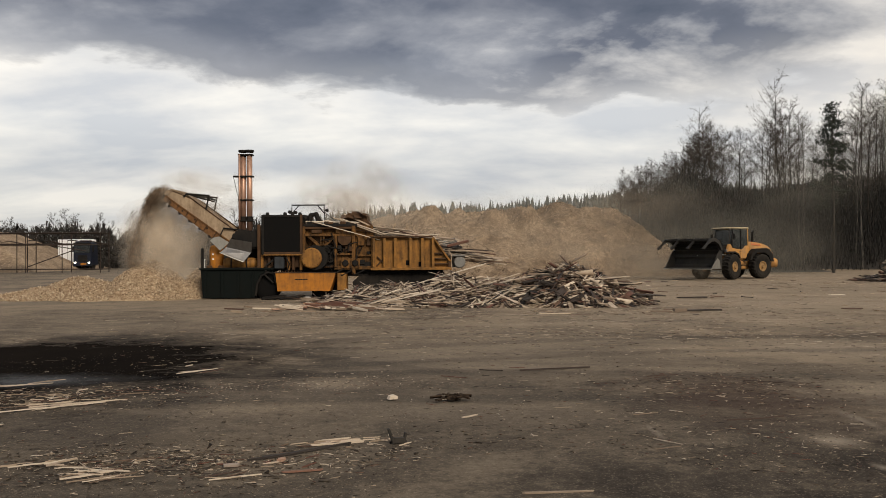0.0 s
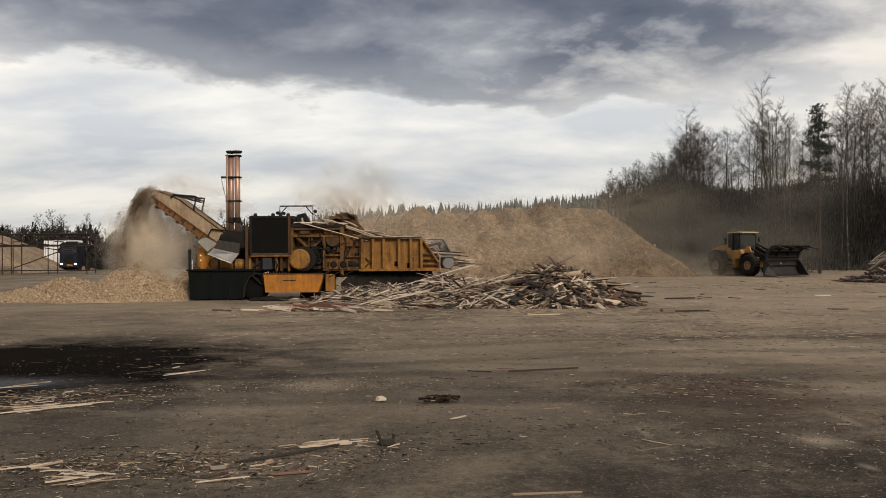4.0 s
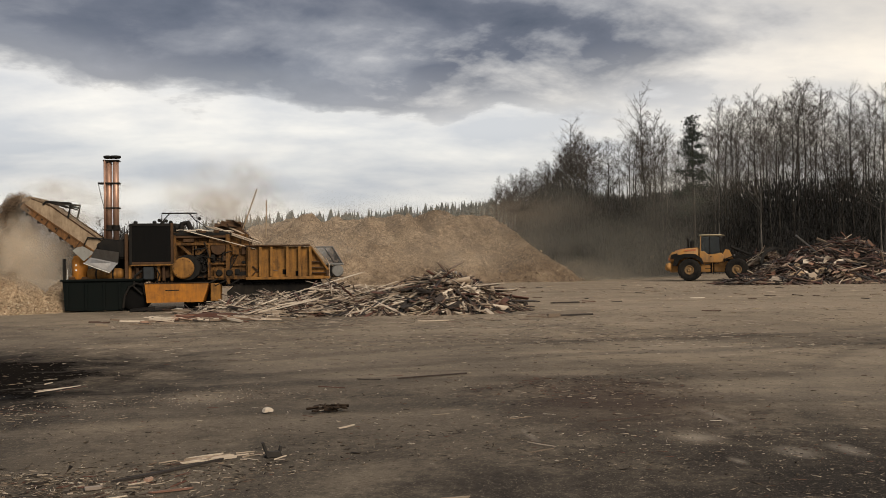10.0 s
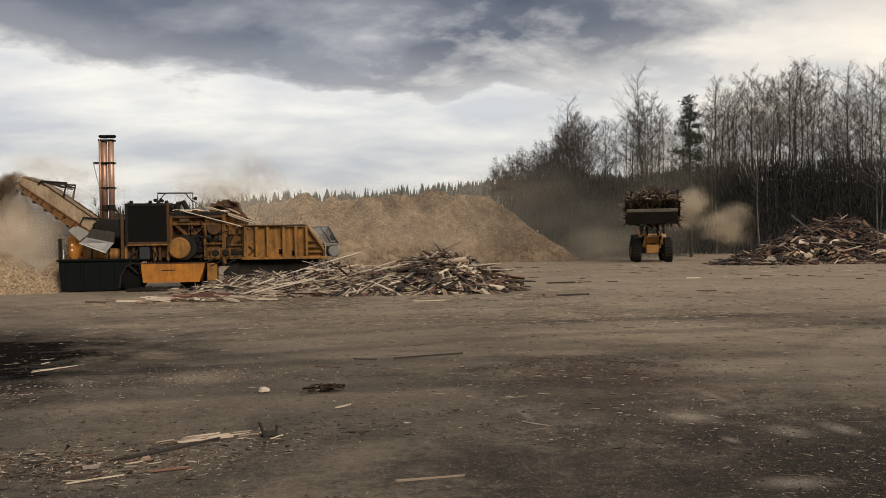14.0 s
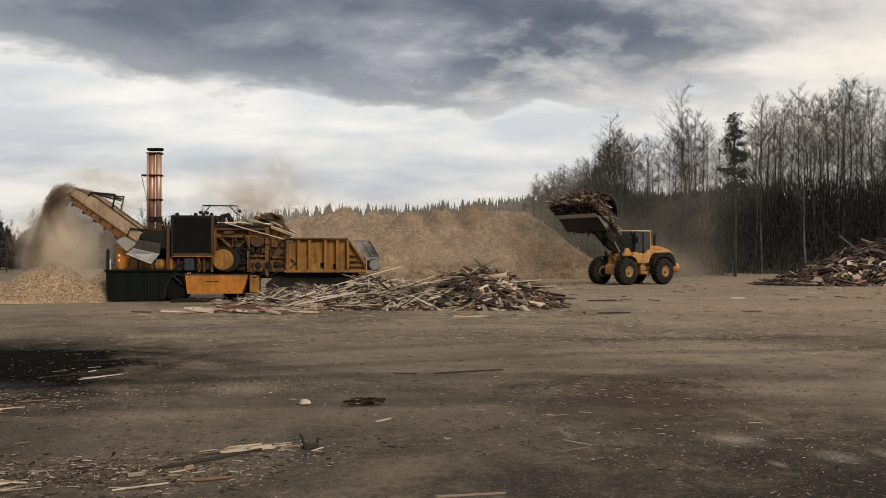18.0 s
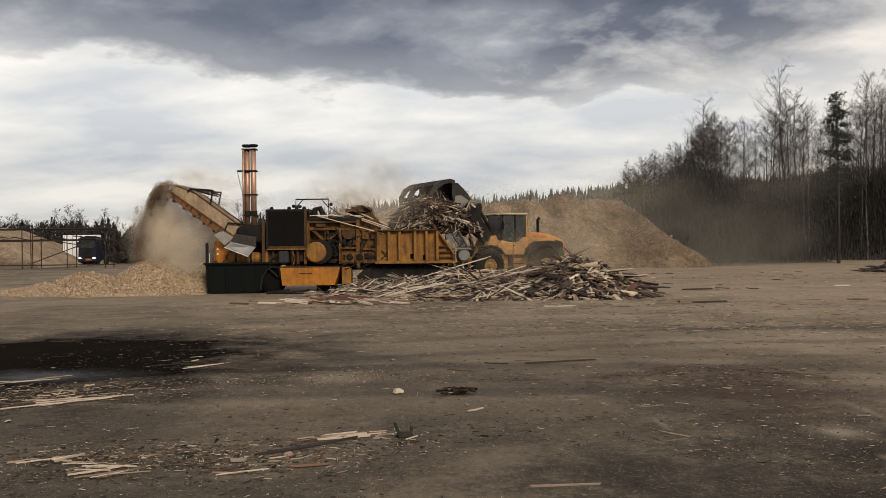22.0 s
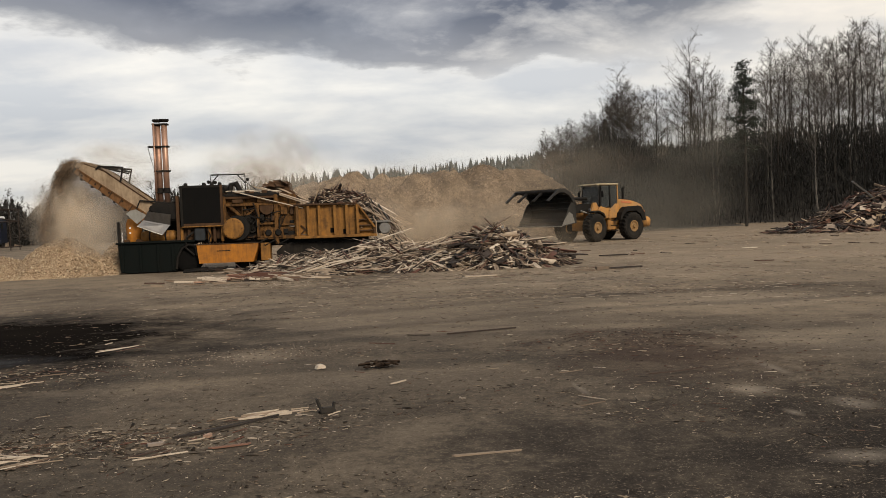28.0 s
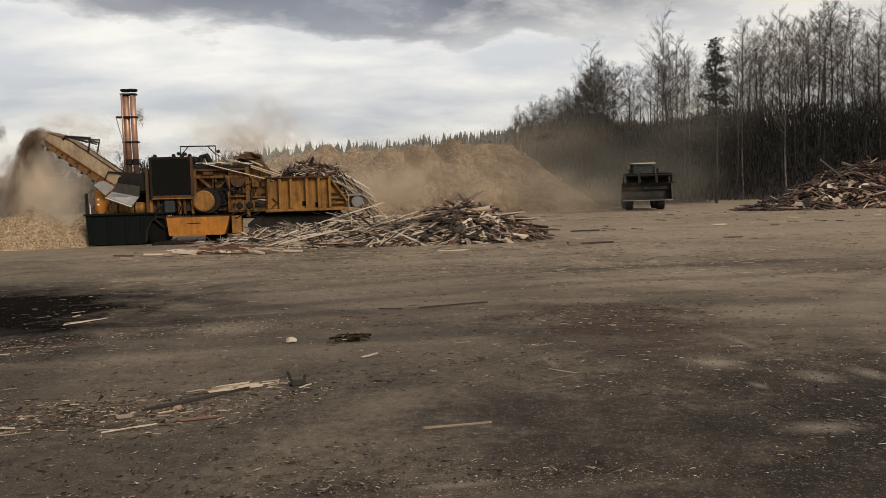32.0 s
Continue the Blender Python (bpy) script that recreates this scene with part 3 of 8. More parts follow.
def lathe(bm, profile, axis="y", steps=24, at=(0, 0, 0)):
    """A turned solid from (radius, along) pairs."""
    rings = []
    for r, h in profile:
        ring = []
        for k in range(steps):
            a = math.tau * k / steps
            c, s = r * math.cos(a), r * math.sin(a)
            p = (c, h, s) if axis == "y" else (c, s, h) if axis == "z" else (h, c, s)
            ring.append(bm.verts.new((p[0] + at[0], p[1] + at[1], p[2] + at[2])))
        rings.append(ring)
    for a, b in zip(rings, rings[1:]):
        for k in range(steps):
            bm.faces.new((a[k], a[(k + 1) % steps], b[(k + 1) % steps], b[k]))
    for ring in (rings[0], rings[-1]):
        if (ring[0].co - ring[steps // 2].co).length > 1e-4:
            bm.faces.new(ring)
    bmesh.ops.recalc_face_normals(bm, faces=bm.faces)
    return bm


def B():
    return bmesh.new()


def from_arrays(name, verts, faces, mat, smooth=False):
    me = bpy.data.meshes.new(name)
    me.from_pydata([tuple(v) for v in verts], [], [tuple(f) for f in faces])
    me.materials.append(mat)
    if smooth:
        me.polygons.foreach_set("use_smooth", [True] * len(me.polygons))
    me.update()
    return me


def fbm(x, y, z=0.0, s=1.0, octaves=4):
    return noise.fractal(Vector((x * s, y * s, z)), 1.0, 2.0, octaves)


def height_sheet(name, x0, x1, y0, y1, step, height, mat, kind_of=None):
    """A solid heap over a grid: only where height(x, y) is above the ground."""
    nx, ny = int((x1 - x0) / step) + 1, int((y1 - y0) / step) + 1
    zs = np.array([[height(x0 + i * step, y0 + j * step) for j in range(ny)] for i in range(nx)])
    ids, verts, faces = {}, [], []

    def vert(i, j):
        if (i, j) not in ids:
            ids[i, j] = len(verts)
            verts.append((x0 + i * step, y0 + j * step, max(zs[i, j], -0.12)))
        return ids[i, j]
    for i in range(nx - 1):
        for j in range(ny - 1):
            if zs[i:i + 2, j:j + 2].max() > -0.02:
                faces.append((vert(i, j), vert(i + 1, j), vert(i + 1, j + 1), vert(i, j + 1)))
    return from_arrays(name, verts, faces, mat, True)


def scatter_flakes(points, sizes, seed=1, thick=0.3):
    """Small three-cornered flakes with depth (flat tetrahedra) at the points, each its own island."""
    r = np.random.RandomState(seed)
    p = np.asarray(points, float)
    n = len(p)
    s = np.broadcast_to(np.asarray(sizes, float), (n,))
    d = r.normal(size=(n, 4, 3))
    d /= np.linalg.norm(d, axis=2, keepdims=True)
    d[:, 3] *= thick
    v = (p[:, None, :] + d * s[:, None, None] * (0.6 + 0.8 * r.rand(n, 4, 1))).reshape(-1, 3)
    base = 4 * np.arange(n)[:, None]
    f = np.concatenate([base + np.array(q) for q in ((0, 1, 2), (0, 3, 1), (1, 3, 2), (2, 3, 0))])
    return v, f


def fast_mesh(name, v, f, mat):
    me = bpy.data.meshes.new(name)
    me.vertices.add(len(v))
    me.vertices.foreach_set("co", np.asarray(v, np.float32).ravel())
    me.loops.add(f.size)
    me.loops.foreach_set("vertex_index", np.asarray(f, np.int32).ravel())
    k = f.shape[1]
    me.polygons.add(len(f))
    me.polygons.foreach_set("loop_start", np.arange(0, f.size, k, dtype=np.int32))
    me.materials.append(mat)
    me.update(calc_edges=True)
    return me


def planks_mesh(name, rows, mat):
    """Many planks as one mesh. rows: centre, length, width, thickness, matrix 3x3."""
    corner = np.array([(x, y, z) for x in (-.5, .5) for y in (-.5, .5) for z in (-.5, .5)])
    quads = np.array(((0, 1, 3, 2), (4, 6, 7, 5), (0, 4, 5, 1), (2, 3, 7, 6), (0, 2, 6, 4), (1, 5, 7, 3)))
    vs, fs = [], []
    r = np.random.RandomState(len(rows))
    for i, (c, l, w, t, m) in enumerate(rows):
        k = corner * (l, w, t)
        k[:, 0] += (r.rand(8) - 0.5) * min(0.18 * l, 0.25)
        k[4:, 2] += (r.rand() - 0.5) * 0.05 * l
        vs.append(k @ np.array(m).T + c)
        fs.append(quads + 8 * i)
    return fast_mesh(name, np.concatenate(vs), np.concatenate(fs), mat)


def plank_shapes(mat, seed=3):
    """A few split and broken planks, one metre long, to share among the heaps."""
    r = random.Random(seed)
    shapes = []
    for i in range(8):
        bm = B()
        n = 4
        rings = []
        for k in range(n):
            x = -0.5 + k / (n - 1)
            sag = 0.035 * math.sin(k * 1.3 + i) * (i % 3)
            w = 0.5 * (0.75 + 0.25 * r.random()) if k in (0, n - 1) else 0.5
            e = (r.random() - 0.5) * 0.14 if k in (0, n - 1) else 0
            rings.append([bm.verts.new((x + (e if j in (0, 3) else -e), y * w, z * 0.5 + sag)) for j, (y, z) in enumerate(((-1, -1), (1, -1), (1, 1), (-1, 1)))])
        for a, b in zip(rings, rings[1:]):
            for j in range(4):
                bm.faces.new((a[j], a[(j + 1) % 4], b[(j + 1) % 4], b[j]))
        bm.faces.new(rings[0][::-1])
        bm.faces.new(rings[-1])
        shapes.append(mesh_of("plank", bm, mat))
    return shapes


OLD_PLANKS = plank_shapes(OLD_WOOD, 9)
PLANKS, PALE_PLANKS, RED_PLANKS = plank_shapes(WOOD), plank_shapes(PALE_WOOD, 4), plank_shapes(RED_WOOD, 8)


def sliver_shapes(mat, seed):
    """Thin split slivers with ragged, pointed ends, one metre long."""
    r = random.Random(seed)
    shapes = []
    for i in range(7):
        bm = B()
        rings = []
        for k in range(6):
            x = -0.5 + k / 5
            w = (0.05, 0.20, 0.34, 0.30, 0.16, 0.03)[k] * r.uniform(0.6, 1.3)
            o, up = r.uniform(-0.10, 0.10), r.uniform(-0.15, 0.15)
            rings.append([bm.verts.new((x, o + y * w, up + z * 0.5)) for y, z in ((-1, -1), (1, -0.8), (0.9, 1), (-0.85, 0.8))])
        for a, b in zip(rings, rings[1:]):
            for j in range(4):
                bm.faces.new((a[j], a[(j + 1) % 4], b[(j + 1) % 4], b[j]))
        bm.faces.new(rings[0][::-1])
        bm.faces.new(rings[-1])
        shapes.append(mesh_of("sliver", bm, mat))
    return shapes


SLIVERS, PALE_SLIVERS = sliver_shapes(WOOD, 5), sliver_shapes(PALE_WOOD, 6)


def turned(yaw, tilt, roll):
    return Euler((roll, -tilt, yaw)).to_matrix()


def heap(owner, height, area, singles, rest, r, pale=0.3, long=(0.6, 2.6), core=None, spike=0.12, fan=0.7, broad=1.0, old=False):
    """Fills a heap of planks: singles as parts on shared meshes, the rest joined into one. height(x, y) is in the owner's space."""
    rows = []
    x0, x1, y0, y1 = area
    tries = 0
    while len(rows) < singles + rest and tries < 60 * (singles + rest):
        tries += 1
        x, y = r.uniform(x0, x1), r.uniform(y0, y1)
        h = height(x, y)
        if h < 0.02:
            continue
        e = 0.25
        gx, gy = (height(x + e, y) - height(x - e, y)) / (2 * e), (height(x, y + e) - height(x, y - e)) / (2 * e)
        yaw = 2.2 * noise.fractal(Vector((x * 0.55, y * 0.45, 3.3)), 1.0, 2.0, 2) + r.gauss(0, 0.30) if r.random() < (fan if not callable(pale) or x < 2.6 else 0.15) else r.uniform(0, math.pi)
        slope = math.atan(gx * math.cos(yaw) + gy * math.sin(yaw))
        tilt = slope * 0.85 + r.gauss(0, 0.09)
        tilt = max(-0.36, min(0.36, tilt))
        if r.random() < spike and h > 0.35:
            tilt += r.choice((-1, 1)) * r.uniform(0.2, 0.7)
        length = r.uniform(*long) * r.choice((0.45, 0.7, 1, 1))
        w, t = r.choice(((0.022, 0.018), (0.028, 0.016), (0.035, 0.016), (0.045, 0.016), (0.03, 0.02), (0.085, 0.016), (0.06, 0.04) if abs(tilt) < 0.4 else (0.026, 0.018)))
        if callable(pale) and x > 2.6:
            length, w = length * 0.62, w * 1.9
            tilt += r.gauss(0, 0.22)
        w, t = w * broad, t * (1 + 0.5 * (broad - 1))
        top = h * (1.0 if r.random() < 0.75 else r.uniform(0.4, 1.0))
        z = top + r.uniform(-0.05, 0.06)
        z = max(z, 0.02 + abs(math.sin(tilt)) * length * 0.30)
        rows.append(((x, y, z), length, w, t, turned(yaw, tilt, r.gauss(0, 0.5))))
    rows.sort(key=lambda q: q[0][1])
    near = rows[:singles]
    r.shuffle(near)
    for c, l, w, t, m in near:
        ob = part("plank", r.choice(PALE_PLANKS if r.random() < (pale(c[0]) if callable(pale) else pale) else OLD_PLANKS if old else PLANKS), None, owner)
        ob.matrix_basis = Matrix.LocRotScale(c, m.to_quaternion(), (l, w, t))
    if rest:
        far = [(q, r.random() < (pale(q[0][0]) if callable(pale) else pale)) for q in rows[singles:]]
        for name, some, mat in (("loose_planks", [q for q, p in far if not p], OLD_WOOD if old else WOOD), ("pale_loose_planks", [q for q, p in far if p], PALE_WOOD)):
            if some:
                tagged(part(name, planks_mesh(name, some, mat), None, owner), kind="stuff")
    return rows


# ---- the ground: one sheet to the horizon, with a wooded bank behind the yard ----


def bank(x, y):
    """The wooded slope that rises behind the yard on the right."""
    edge = 71.0 + 0.10 * (x - 15) + 1.5 * fbm(x, y, 2.0, 0.05, 2)
    side = min(max((x - 4.0 - 0.12 * (y - 70)) / 22.0, 0.0), 1.0)
    up = min(max((y - edge) / 30.0, 0.0), 1.0)
    far = min(max((y - 200.0) / 260.0, 0.0), 1.0) * (4.0 + 9.0 * min(max((x + 60) / 160.0, 0), 1))
    return 9.0 * side * up * up * (3 - 2 * up) + far


def ground_sheet():
    xs = sorted({*np.arange(-16, 16.1, 0.8), *np.arange(-70, 110, 4.0), *np.linspace(-900, 900, 31)})
    ys = sorted({*np.arange(2, 34.1, 0.8), *np.arange(34, 130, 3.0), *np.linspace(130, 480, 20), -900, -300, -80, -20, -6, 900, 2400})
    verts, faces = [], []
    for x in xs:
        for y in ys:
            small = 0.035 * fbm(x, y, 0.0, 0.22, 3) if 1 < y < 60 and abs(x) < 60 else 0.0
            verts.append((x, y, bank(x, y) + small - 0.012))
    n = len(ys)
    for i in range(len(xs) - 1):
        for j in range(n - 1):
            faces.append((i * n + j, (i + 1) * n + j, (i + 1) * n + j + 1, i * n + j + 1))
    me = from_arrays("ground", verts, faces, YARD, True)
    me.materials.append(FOREST_FLOOR)
    for p in me.polygons:
        c = p.center
        if (c.x > 8 and c.y > 72.5 + 0.1 * (c.x - 15)) or c.y > 150 or abs(c.x) > 130:
            p.material_index = 1
    return tagged(new("ground", me), "worn dirty asphalt yard strewn with sawdust and an oil stain", "ground", kind="structure")


ground_sheet()

# ---- heaps of wood chips ----


def lobe(x, y, cx, cy, h, rx, ry, power=1.0):
    """A cone-like lobe with a rounded crest."""
    d = math.hypot((x - cx) / rx, (y - cy) / ry)
    return h * (1.0 - math.sqrt(d * d + 0.012) * power)


TIPPED = ((-0.6, 66.4, 5.5), (2.0, 67.3, 5.0), (4.6, 68.6, 5.55), (7.4, 68.4, 5.25), (9.6, 69.3, 5.8), (12.2, 69.6, 5.55), (13.9, 71.0, 5.3))


def big_mound(x, y):
    """Flat-topped ridge of tipped loads, each a cone at its angle of rest, with slides and lumps."""
    wob = 0.9 * fbm(x, y, 1.0, 0.16, 3)
    right = (19.9 - x) * 0.92 + 0.5 * wob            # face towards the yard's far corner
    front = (y - 62.6 + wob) * 0.74
    back = (84.0 - y) * 0.8
    left = (x + 13.0) * 0.6
    top = 5.25 + 0.45 * fbm(x, y, 4.0, 0.30, 4) - 0.035 * max(0.0, 7.0 - x) + 0.25 * math.exp(-((x - 10) / 4.0) ** 2)
    z = min(right, front, back, left, top)
    cones = max(h - 0.70 * (math.hypot(x - cx, (y - cy) * 1.05) + 0.8 * fbm(x, y, cx, 0.4, 2)) for cx, cy, h in TIPPED)
    slides = 0.50 * noise.fractal(Vector((x * 0.75 + 0.25 * y, y * 0.20, 2.0)), 1.0, 2.0, 5)
    z = max(z, min(cones, right, top + 0.5))
    return z + slides + 0.24 * fbm(x, y, 8.0, 0.55, 4) + 0.10 * fbm(x, y, 3.0, 2.1, 3)


def chips_on(height, area, count, size, seed):
    """Loose chips lying over a heap."""
    r = np.random.RandomState(seed)
    pts = []
    while len(pts) < count:
        x, y = r.uniform(area[0], area[1]), r.uniform(area[2], area[3])
        z = height(x, y)
        if z > 0.0:
            pts.append((x, y, z + 0.01))
    return scatter_flakes(pts, size[0] + (size[1] - size[0]) * r.rand(count) ** 2, seed)


mound = thing("chip_mound", "huge flat-topped mound of brown wood chips behind the yard", "wood chips", kind="stuff")
part("mound_body", height_sheet("mound_body", -26, 23, 55, 86, 0.32, big_mound, CHIPS), None, mound)
part("loose_chips", fast_mesh("loose_chips", *chips_on(big_mound, (-4, 21, 57, 72), 16000, (0.03, 0.12), 5), MOUND_FLAKES), None, mound)


def side_mound(x, y):
    return min((x + 62) * 0.5, 4.9 + 0.2 * fbm(x, y, 0, 0.4), (-43.8 - x) * 0.52, (y - 90) * 0.62, (112 - y) * 0.6) + 0.12 * fbm(x, y, 3.0, 0.6, 3)


far_mound = thing("chip_mound", "tall mound of pale wood chips behind the pipe rack", "wood chips", kind="stuff")
part("mound_body", height_sheet("mound_body", -66, -32, 88, 114, 0.6, side_mound, CHIPS), None, far_mound)


def new_chips(x, y):
    w = 0.10 * fbm(x, y, 0.0, 0.9, 4)
    a = lobe(x, y, -11.85, 34.4, 1.72, 2.15, 2.6)
    b = lobe(x, y, -14.5, 34.1, 0.95, 2.6, 2.2)
    c = lobe(x, y, -9.95, 34.9, 1.30, 1.05, 1.7)
    d = lobe(x, y, -16.3, 34.2, 0.45, 2.0, 1.6)
    e = lobe(x, y, -14.2, 32.9, 0.22, 4.2, 1.2)
    return max(a, b, c, d, e) + w


fresh = thing("chip_heap", "fresh heap of coarse pale wood chips under the conveyor", "wood chips", kind="stuff")
part("heap_body", height_sheet("heap_body", -19, -7.6, 31, 40, 0.16, new_chips, FRESH_CHIPS), None, fresh)
part("loose_chips", fast_mesh("loose_chips", *chips_on(new_chips, (-18.5, -8, 31.2, 37.5), 36000, (0.025, 0.085), 9), FLAKES), None, fresh)

# ---- the shredder: a wheeled hogging machine, side-on, feeding from the right ----
MY = 33.2      # its near side


def shredder():
    m = thing("wood_shredder", "big dirty yellow mobile wood shredder with conveyor and twin exhaust stacks", "machine", (0, MY, 0))

    # dark green skid box at the conveyor end, a tyre showing in its cut-out
    bm = B()
    prism(bm, [(-9.36, 0.02), (-7.30, 0.02), (-7.26, 0.55), (-7.12, 0.90), (-6.85, 1.06), (-6.60, 1.06), (-6.60, 1.14), (-9.44, 1.14)], -0.05, 2.4)
    skip = part("skid_box", bm, GREEN_SKIP, m, "dark green steel box")
    for x in (-9.26, -8.60, -7.95, -7.40):
        part("rib", box(B(), x - 0.045, x + 0.045, -0.10, -0.05, 0.06, 1.08, 0.01), GREEN_SKIP, skip)
    part("rim", box(B(), -9.50, -6.56, -0.13, 2.45, 1.12, 1.20, 0.015), GREEN_SKIP, skip)
    part("post", box(B(), -9.44, -9.34, -0.02, 0.08, 1.20, 1.98, 0.01), DARK_STEEL, skip)
    bm = lathe(B(), [(0.10, -0.05), (0.30, -0.06), (0.50, -0.04), (0.56, 0.02), (0.56, 0.30), (0.42, 0.36), (0.1, 0.36)], "y", 28, (-6.86, 0.12, 0.50))
    part("wheel", bm, BLACK_MESH, m, "black oily tyre", True)
    part("mudguard", tube(B(), [(-7.28, -0.06, 0.10), (-7.22, -0.06, 0.55), (-7.05, -0.06, 0.88), (-6.80, -0.06, 1.02), (-6.55, -0.06, 0.98), (-6.48, -0.06, 0.60)], 0.045, 7), DARK_STEEL, m)

    # rounded yellow housings above the box
    bm = lathe(B(), [(0.02, 1.15), (0.25, 1.15), (0.28, 1.25), (0.28, 1.92), (0.22, 2.08), (0.02, 2.12)], "z", 20, (-8.95, 0.5, 0))
    part("filter_housing", bm, YELLOW_TANK, m, "yellow upright filter housing", True)
    for z in (1.55, 1.74):
        part("cap", lathe(B(), [(0.01, -0.02), (0.035, -0.02), (0.035, 0.03), (0.01, 0.04)], "y", 12, (-9.02, 0.22, z)), WHITE_BOX, m, "pale round cap")
    bm = lathe(B(), [(0.02, -8.66), (0.18, -8.64), (0.22, -8.52), (0.22, -7.45), (0.18, -7.30), (0.02, -7.28)], "x", 20, (0, 0.4, 1.38))
    part("air_tank", bm, YELLOW_OLD, m, "yellow horizontal tank", True)
    for x in (-8.3, -7.7):
        part("tank_strap", lathe(B(), [(0.228, x - 0.03), (0.235, x), (0.228, x + 0.03)], "x", 20, (0, 0.4, 1.38)), DARK_STEEL, m)
    part("deck", box(B(), -9.3, -3.3, 0.25, 2.5, 1.18, 1.30, 0.02), BROWN_STEEL, m)
    part("engine_block", box(B(), -8.2, -7.05, 0.75, 2.2, 1.30, 2.35, 0.05), DARK_STEEL, m, "grimy dark engine block")
    # bent sheet guards below the conveyor
    bm = B()
    bent = [((-8.20, -0.30, 2.34), (-7.36, -0.30, 2.20)), ((-8.42, -0.10, 2.02), (-7.44, -0.10, 1.80)), ((-8.62, -0.30, 1.80), (-7.70, -0.30, 1.43))]
    skins = [[[bm.verts.new((x, y + off, z)) for x, y, z in row] for row in bent] for off in (0.0, 0.015)]
    for outer, inner in zip(skins[0], skins[0][1:]):
        bm.faces.new((outer[0], outer[1], inner[1], inner[0]))
    for outer, inner in zip(skins[1], skins[1][1:]):
        bm.faces.new((inner[0], inner[1], outer[1], outer[0]))
    for a, b in (((0, 0), (0, 1)), ((0, 1), (1, 1)), ((1, 1), (2, 1)), ((2, 1), (2, 0)), ((2, 0), (1, 0)), ((1, 0), (0, 0))):
        bm.faces.new((skins[0][a[0]][a[1]], skins[0][b[0]][b[1]], skins[1][b[0]][b[1]], skins[1][a[0]][a[1]]))
    part("sheet_guard", bm, GREY_SHEET, m, "bent shiny sheet-metal guard")
    part("guard_lip", tube(B(), [(-8.62, -0.30, 1.80), (-8.16, -0.31, 1.61), (-7.70, -0.30, 1.43)], 0.02, 5), BRIGHT_STEEL, m)
    bm = B()
    prism(bm, [(-9.06, 2.28), (-8.90, 2.40), (-8.70, 2.44), (-8.30, 2.20), (-8.66, 1.88)], -0.10, -0.06)
    part("sheet_guard", bm, BRIGHT_STEEL, m, "pale steel plate")

    # discharge conveyor
    head, foot = Vector((-11.02, 0, 3.96)), Vector((-8.14, 0, 1.92))
    d = (foot - head).normalized()
    up = Vector((-d.z, 0, d.x)) * -1 if d.x < 0 else Vector((-d.z, 0, d.x))

    def along(s, h):
        p = head + d * s + up * h
        return (p.x, p.z)
    L = (foot - head).length
    conveyor_y = 0.35
    for side, y in (("side_beam", conveyor_y), ("side_beam", conveyor_y + 1.25)):
        bm = B()
        prism(bm, [along(0, -0.04), along(L, -0.22), along(L, 0.12), along(0, 0.16)], y, y + 0.06)
        beam = part(side, bm, CONVEYOR_PAINT, m, "rusty orange-brown conveyor beam")
        bm = B()
        prism(bm, [along(0.05, 0.16), along(L + 0.1, 0.12), along(L + 0.1, 0.56), along(0.9, 0.62), along(0.12, 0.44)], y + 0.015, y + 0.045)
        part("side_wall", bm, DUSTY_TAN, beam, "dust-caked conveyor side wall")
        for s in (0.3, 0.9, 1.5, 2.1, 2.7, 3.3):
            a = along(s, 0.04)
            part("bolt", lathe(B(), [(0.002, -0.03), (0.035, -0.03), (0.035, 0.0)], "y", 8, (a[0], y, a[1])), DARK_STEEL, beam)
    bm = B()
    prism(bm, [along(0.0, 0.10), along(L, 0.06), along(L, 0.10), along(0.0, 0.15)], conveyor_y + 0.06, conveyor_y + 1.25)
    part("belt", bm, RUBBER, m, "black conveyor belt")
    bm = B()
    prism(bm, [along(-0.10, 0.10), along(L, 0.10), along(L, 0.44), along(1.4, 0.62), along(0.7, 0.66), along(0.3, 0.62), along(0.02, 0.50), along(-0.14, 0.30)], conveyor_y + 0.1, conveyor_y + 1.2)
    part("belt_load", bm, CHIPS, m, "layer of wood chips on the belt")
    a = along(0.02, 0.06)
    part("head_drum", lathe(B(), [(0.02, conveyor_y + 0.07), (0.14, conveyor_y + 0.07), (0.14, conveyor_y + 1.24), (0.02, conveyor_y + 1.24)], "y", 18, (a[0], 0, a[1])), DARK_STEEL, m)
    for y in (conveyor_y, conveyor_y + 1.25):
        a, b, c = along(0.12, 0.46), along(0.9, 0.64), along(L + 0.1, 0.58)
        part("wall_lip", tube(B(), [(a[0], y + 0.02, a[1]), (b[0], y + 0.02, b[1]), (c[0], y + 0.02, c[1])], 0.028, 6), BROWN_STEEL, m, "rusty lip of the conveyor wall")
        for k in range(8):
            a, b = along(0.2 + 0.46 * k, -0.06 - 0.02 * k), along(0.2 + 0.46 * k, 0.16)
            part("beam_rib", tube(B(), [(a[0], y - 0.02, a[1]), (b[0], y - 0.02, b[1])], 0.024, 4), BROWN_STEEL, m)
        a, b = along(0.0, 0.15), along(L, 0.12)
        part("beam_flange", tube(B(), [(a[0], y - 0.015, a[1]), (b[0], y - 0.015, b[1])], 0.03, 4), CONVEYOR_PAINT, m)
    for k in range(7):
        a = along(0.35 + 0.5 * k, -0.10 - 0.02 * k)
        part("idler", tube(B(), [(a[0], conveyor_y - 0.03, a[1]), (a[0], conveyor_y + 1.34, a[1])], 0.05, 8), DARK_STEEL, m, "belt idler roller")
    # maintenance bracket on the conveyor
    p0 = along(0.62, 0.52)
    for y in (conveyor_y, conveyor_y + 1.22):
        br = B()
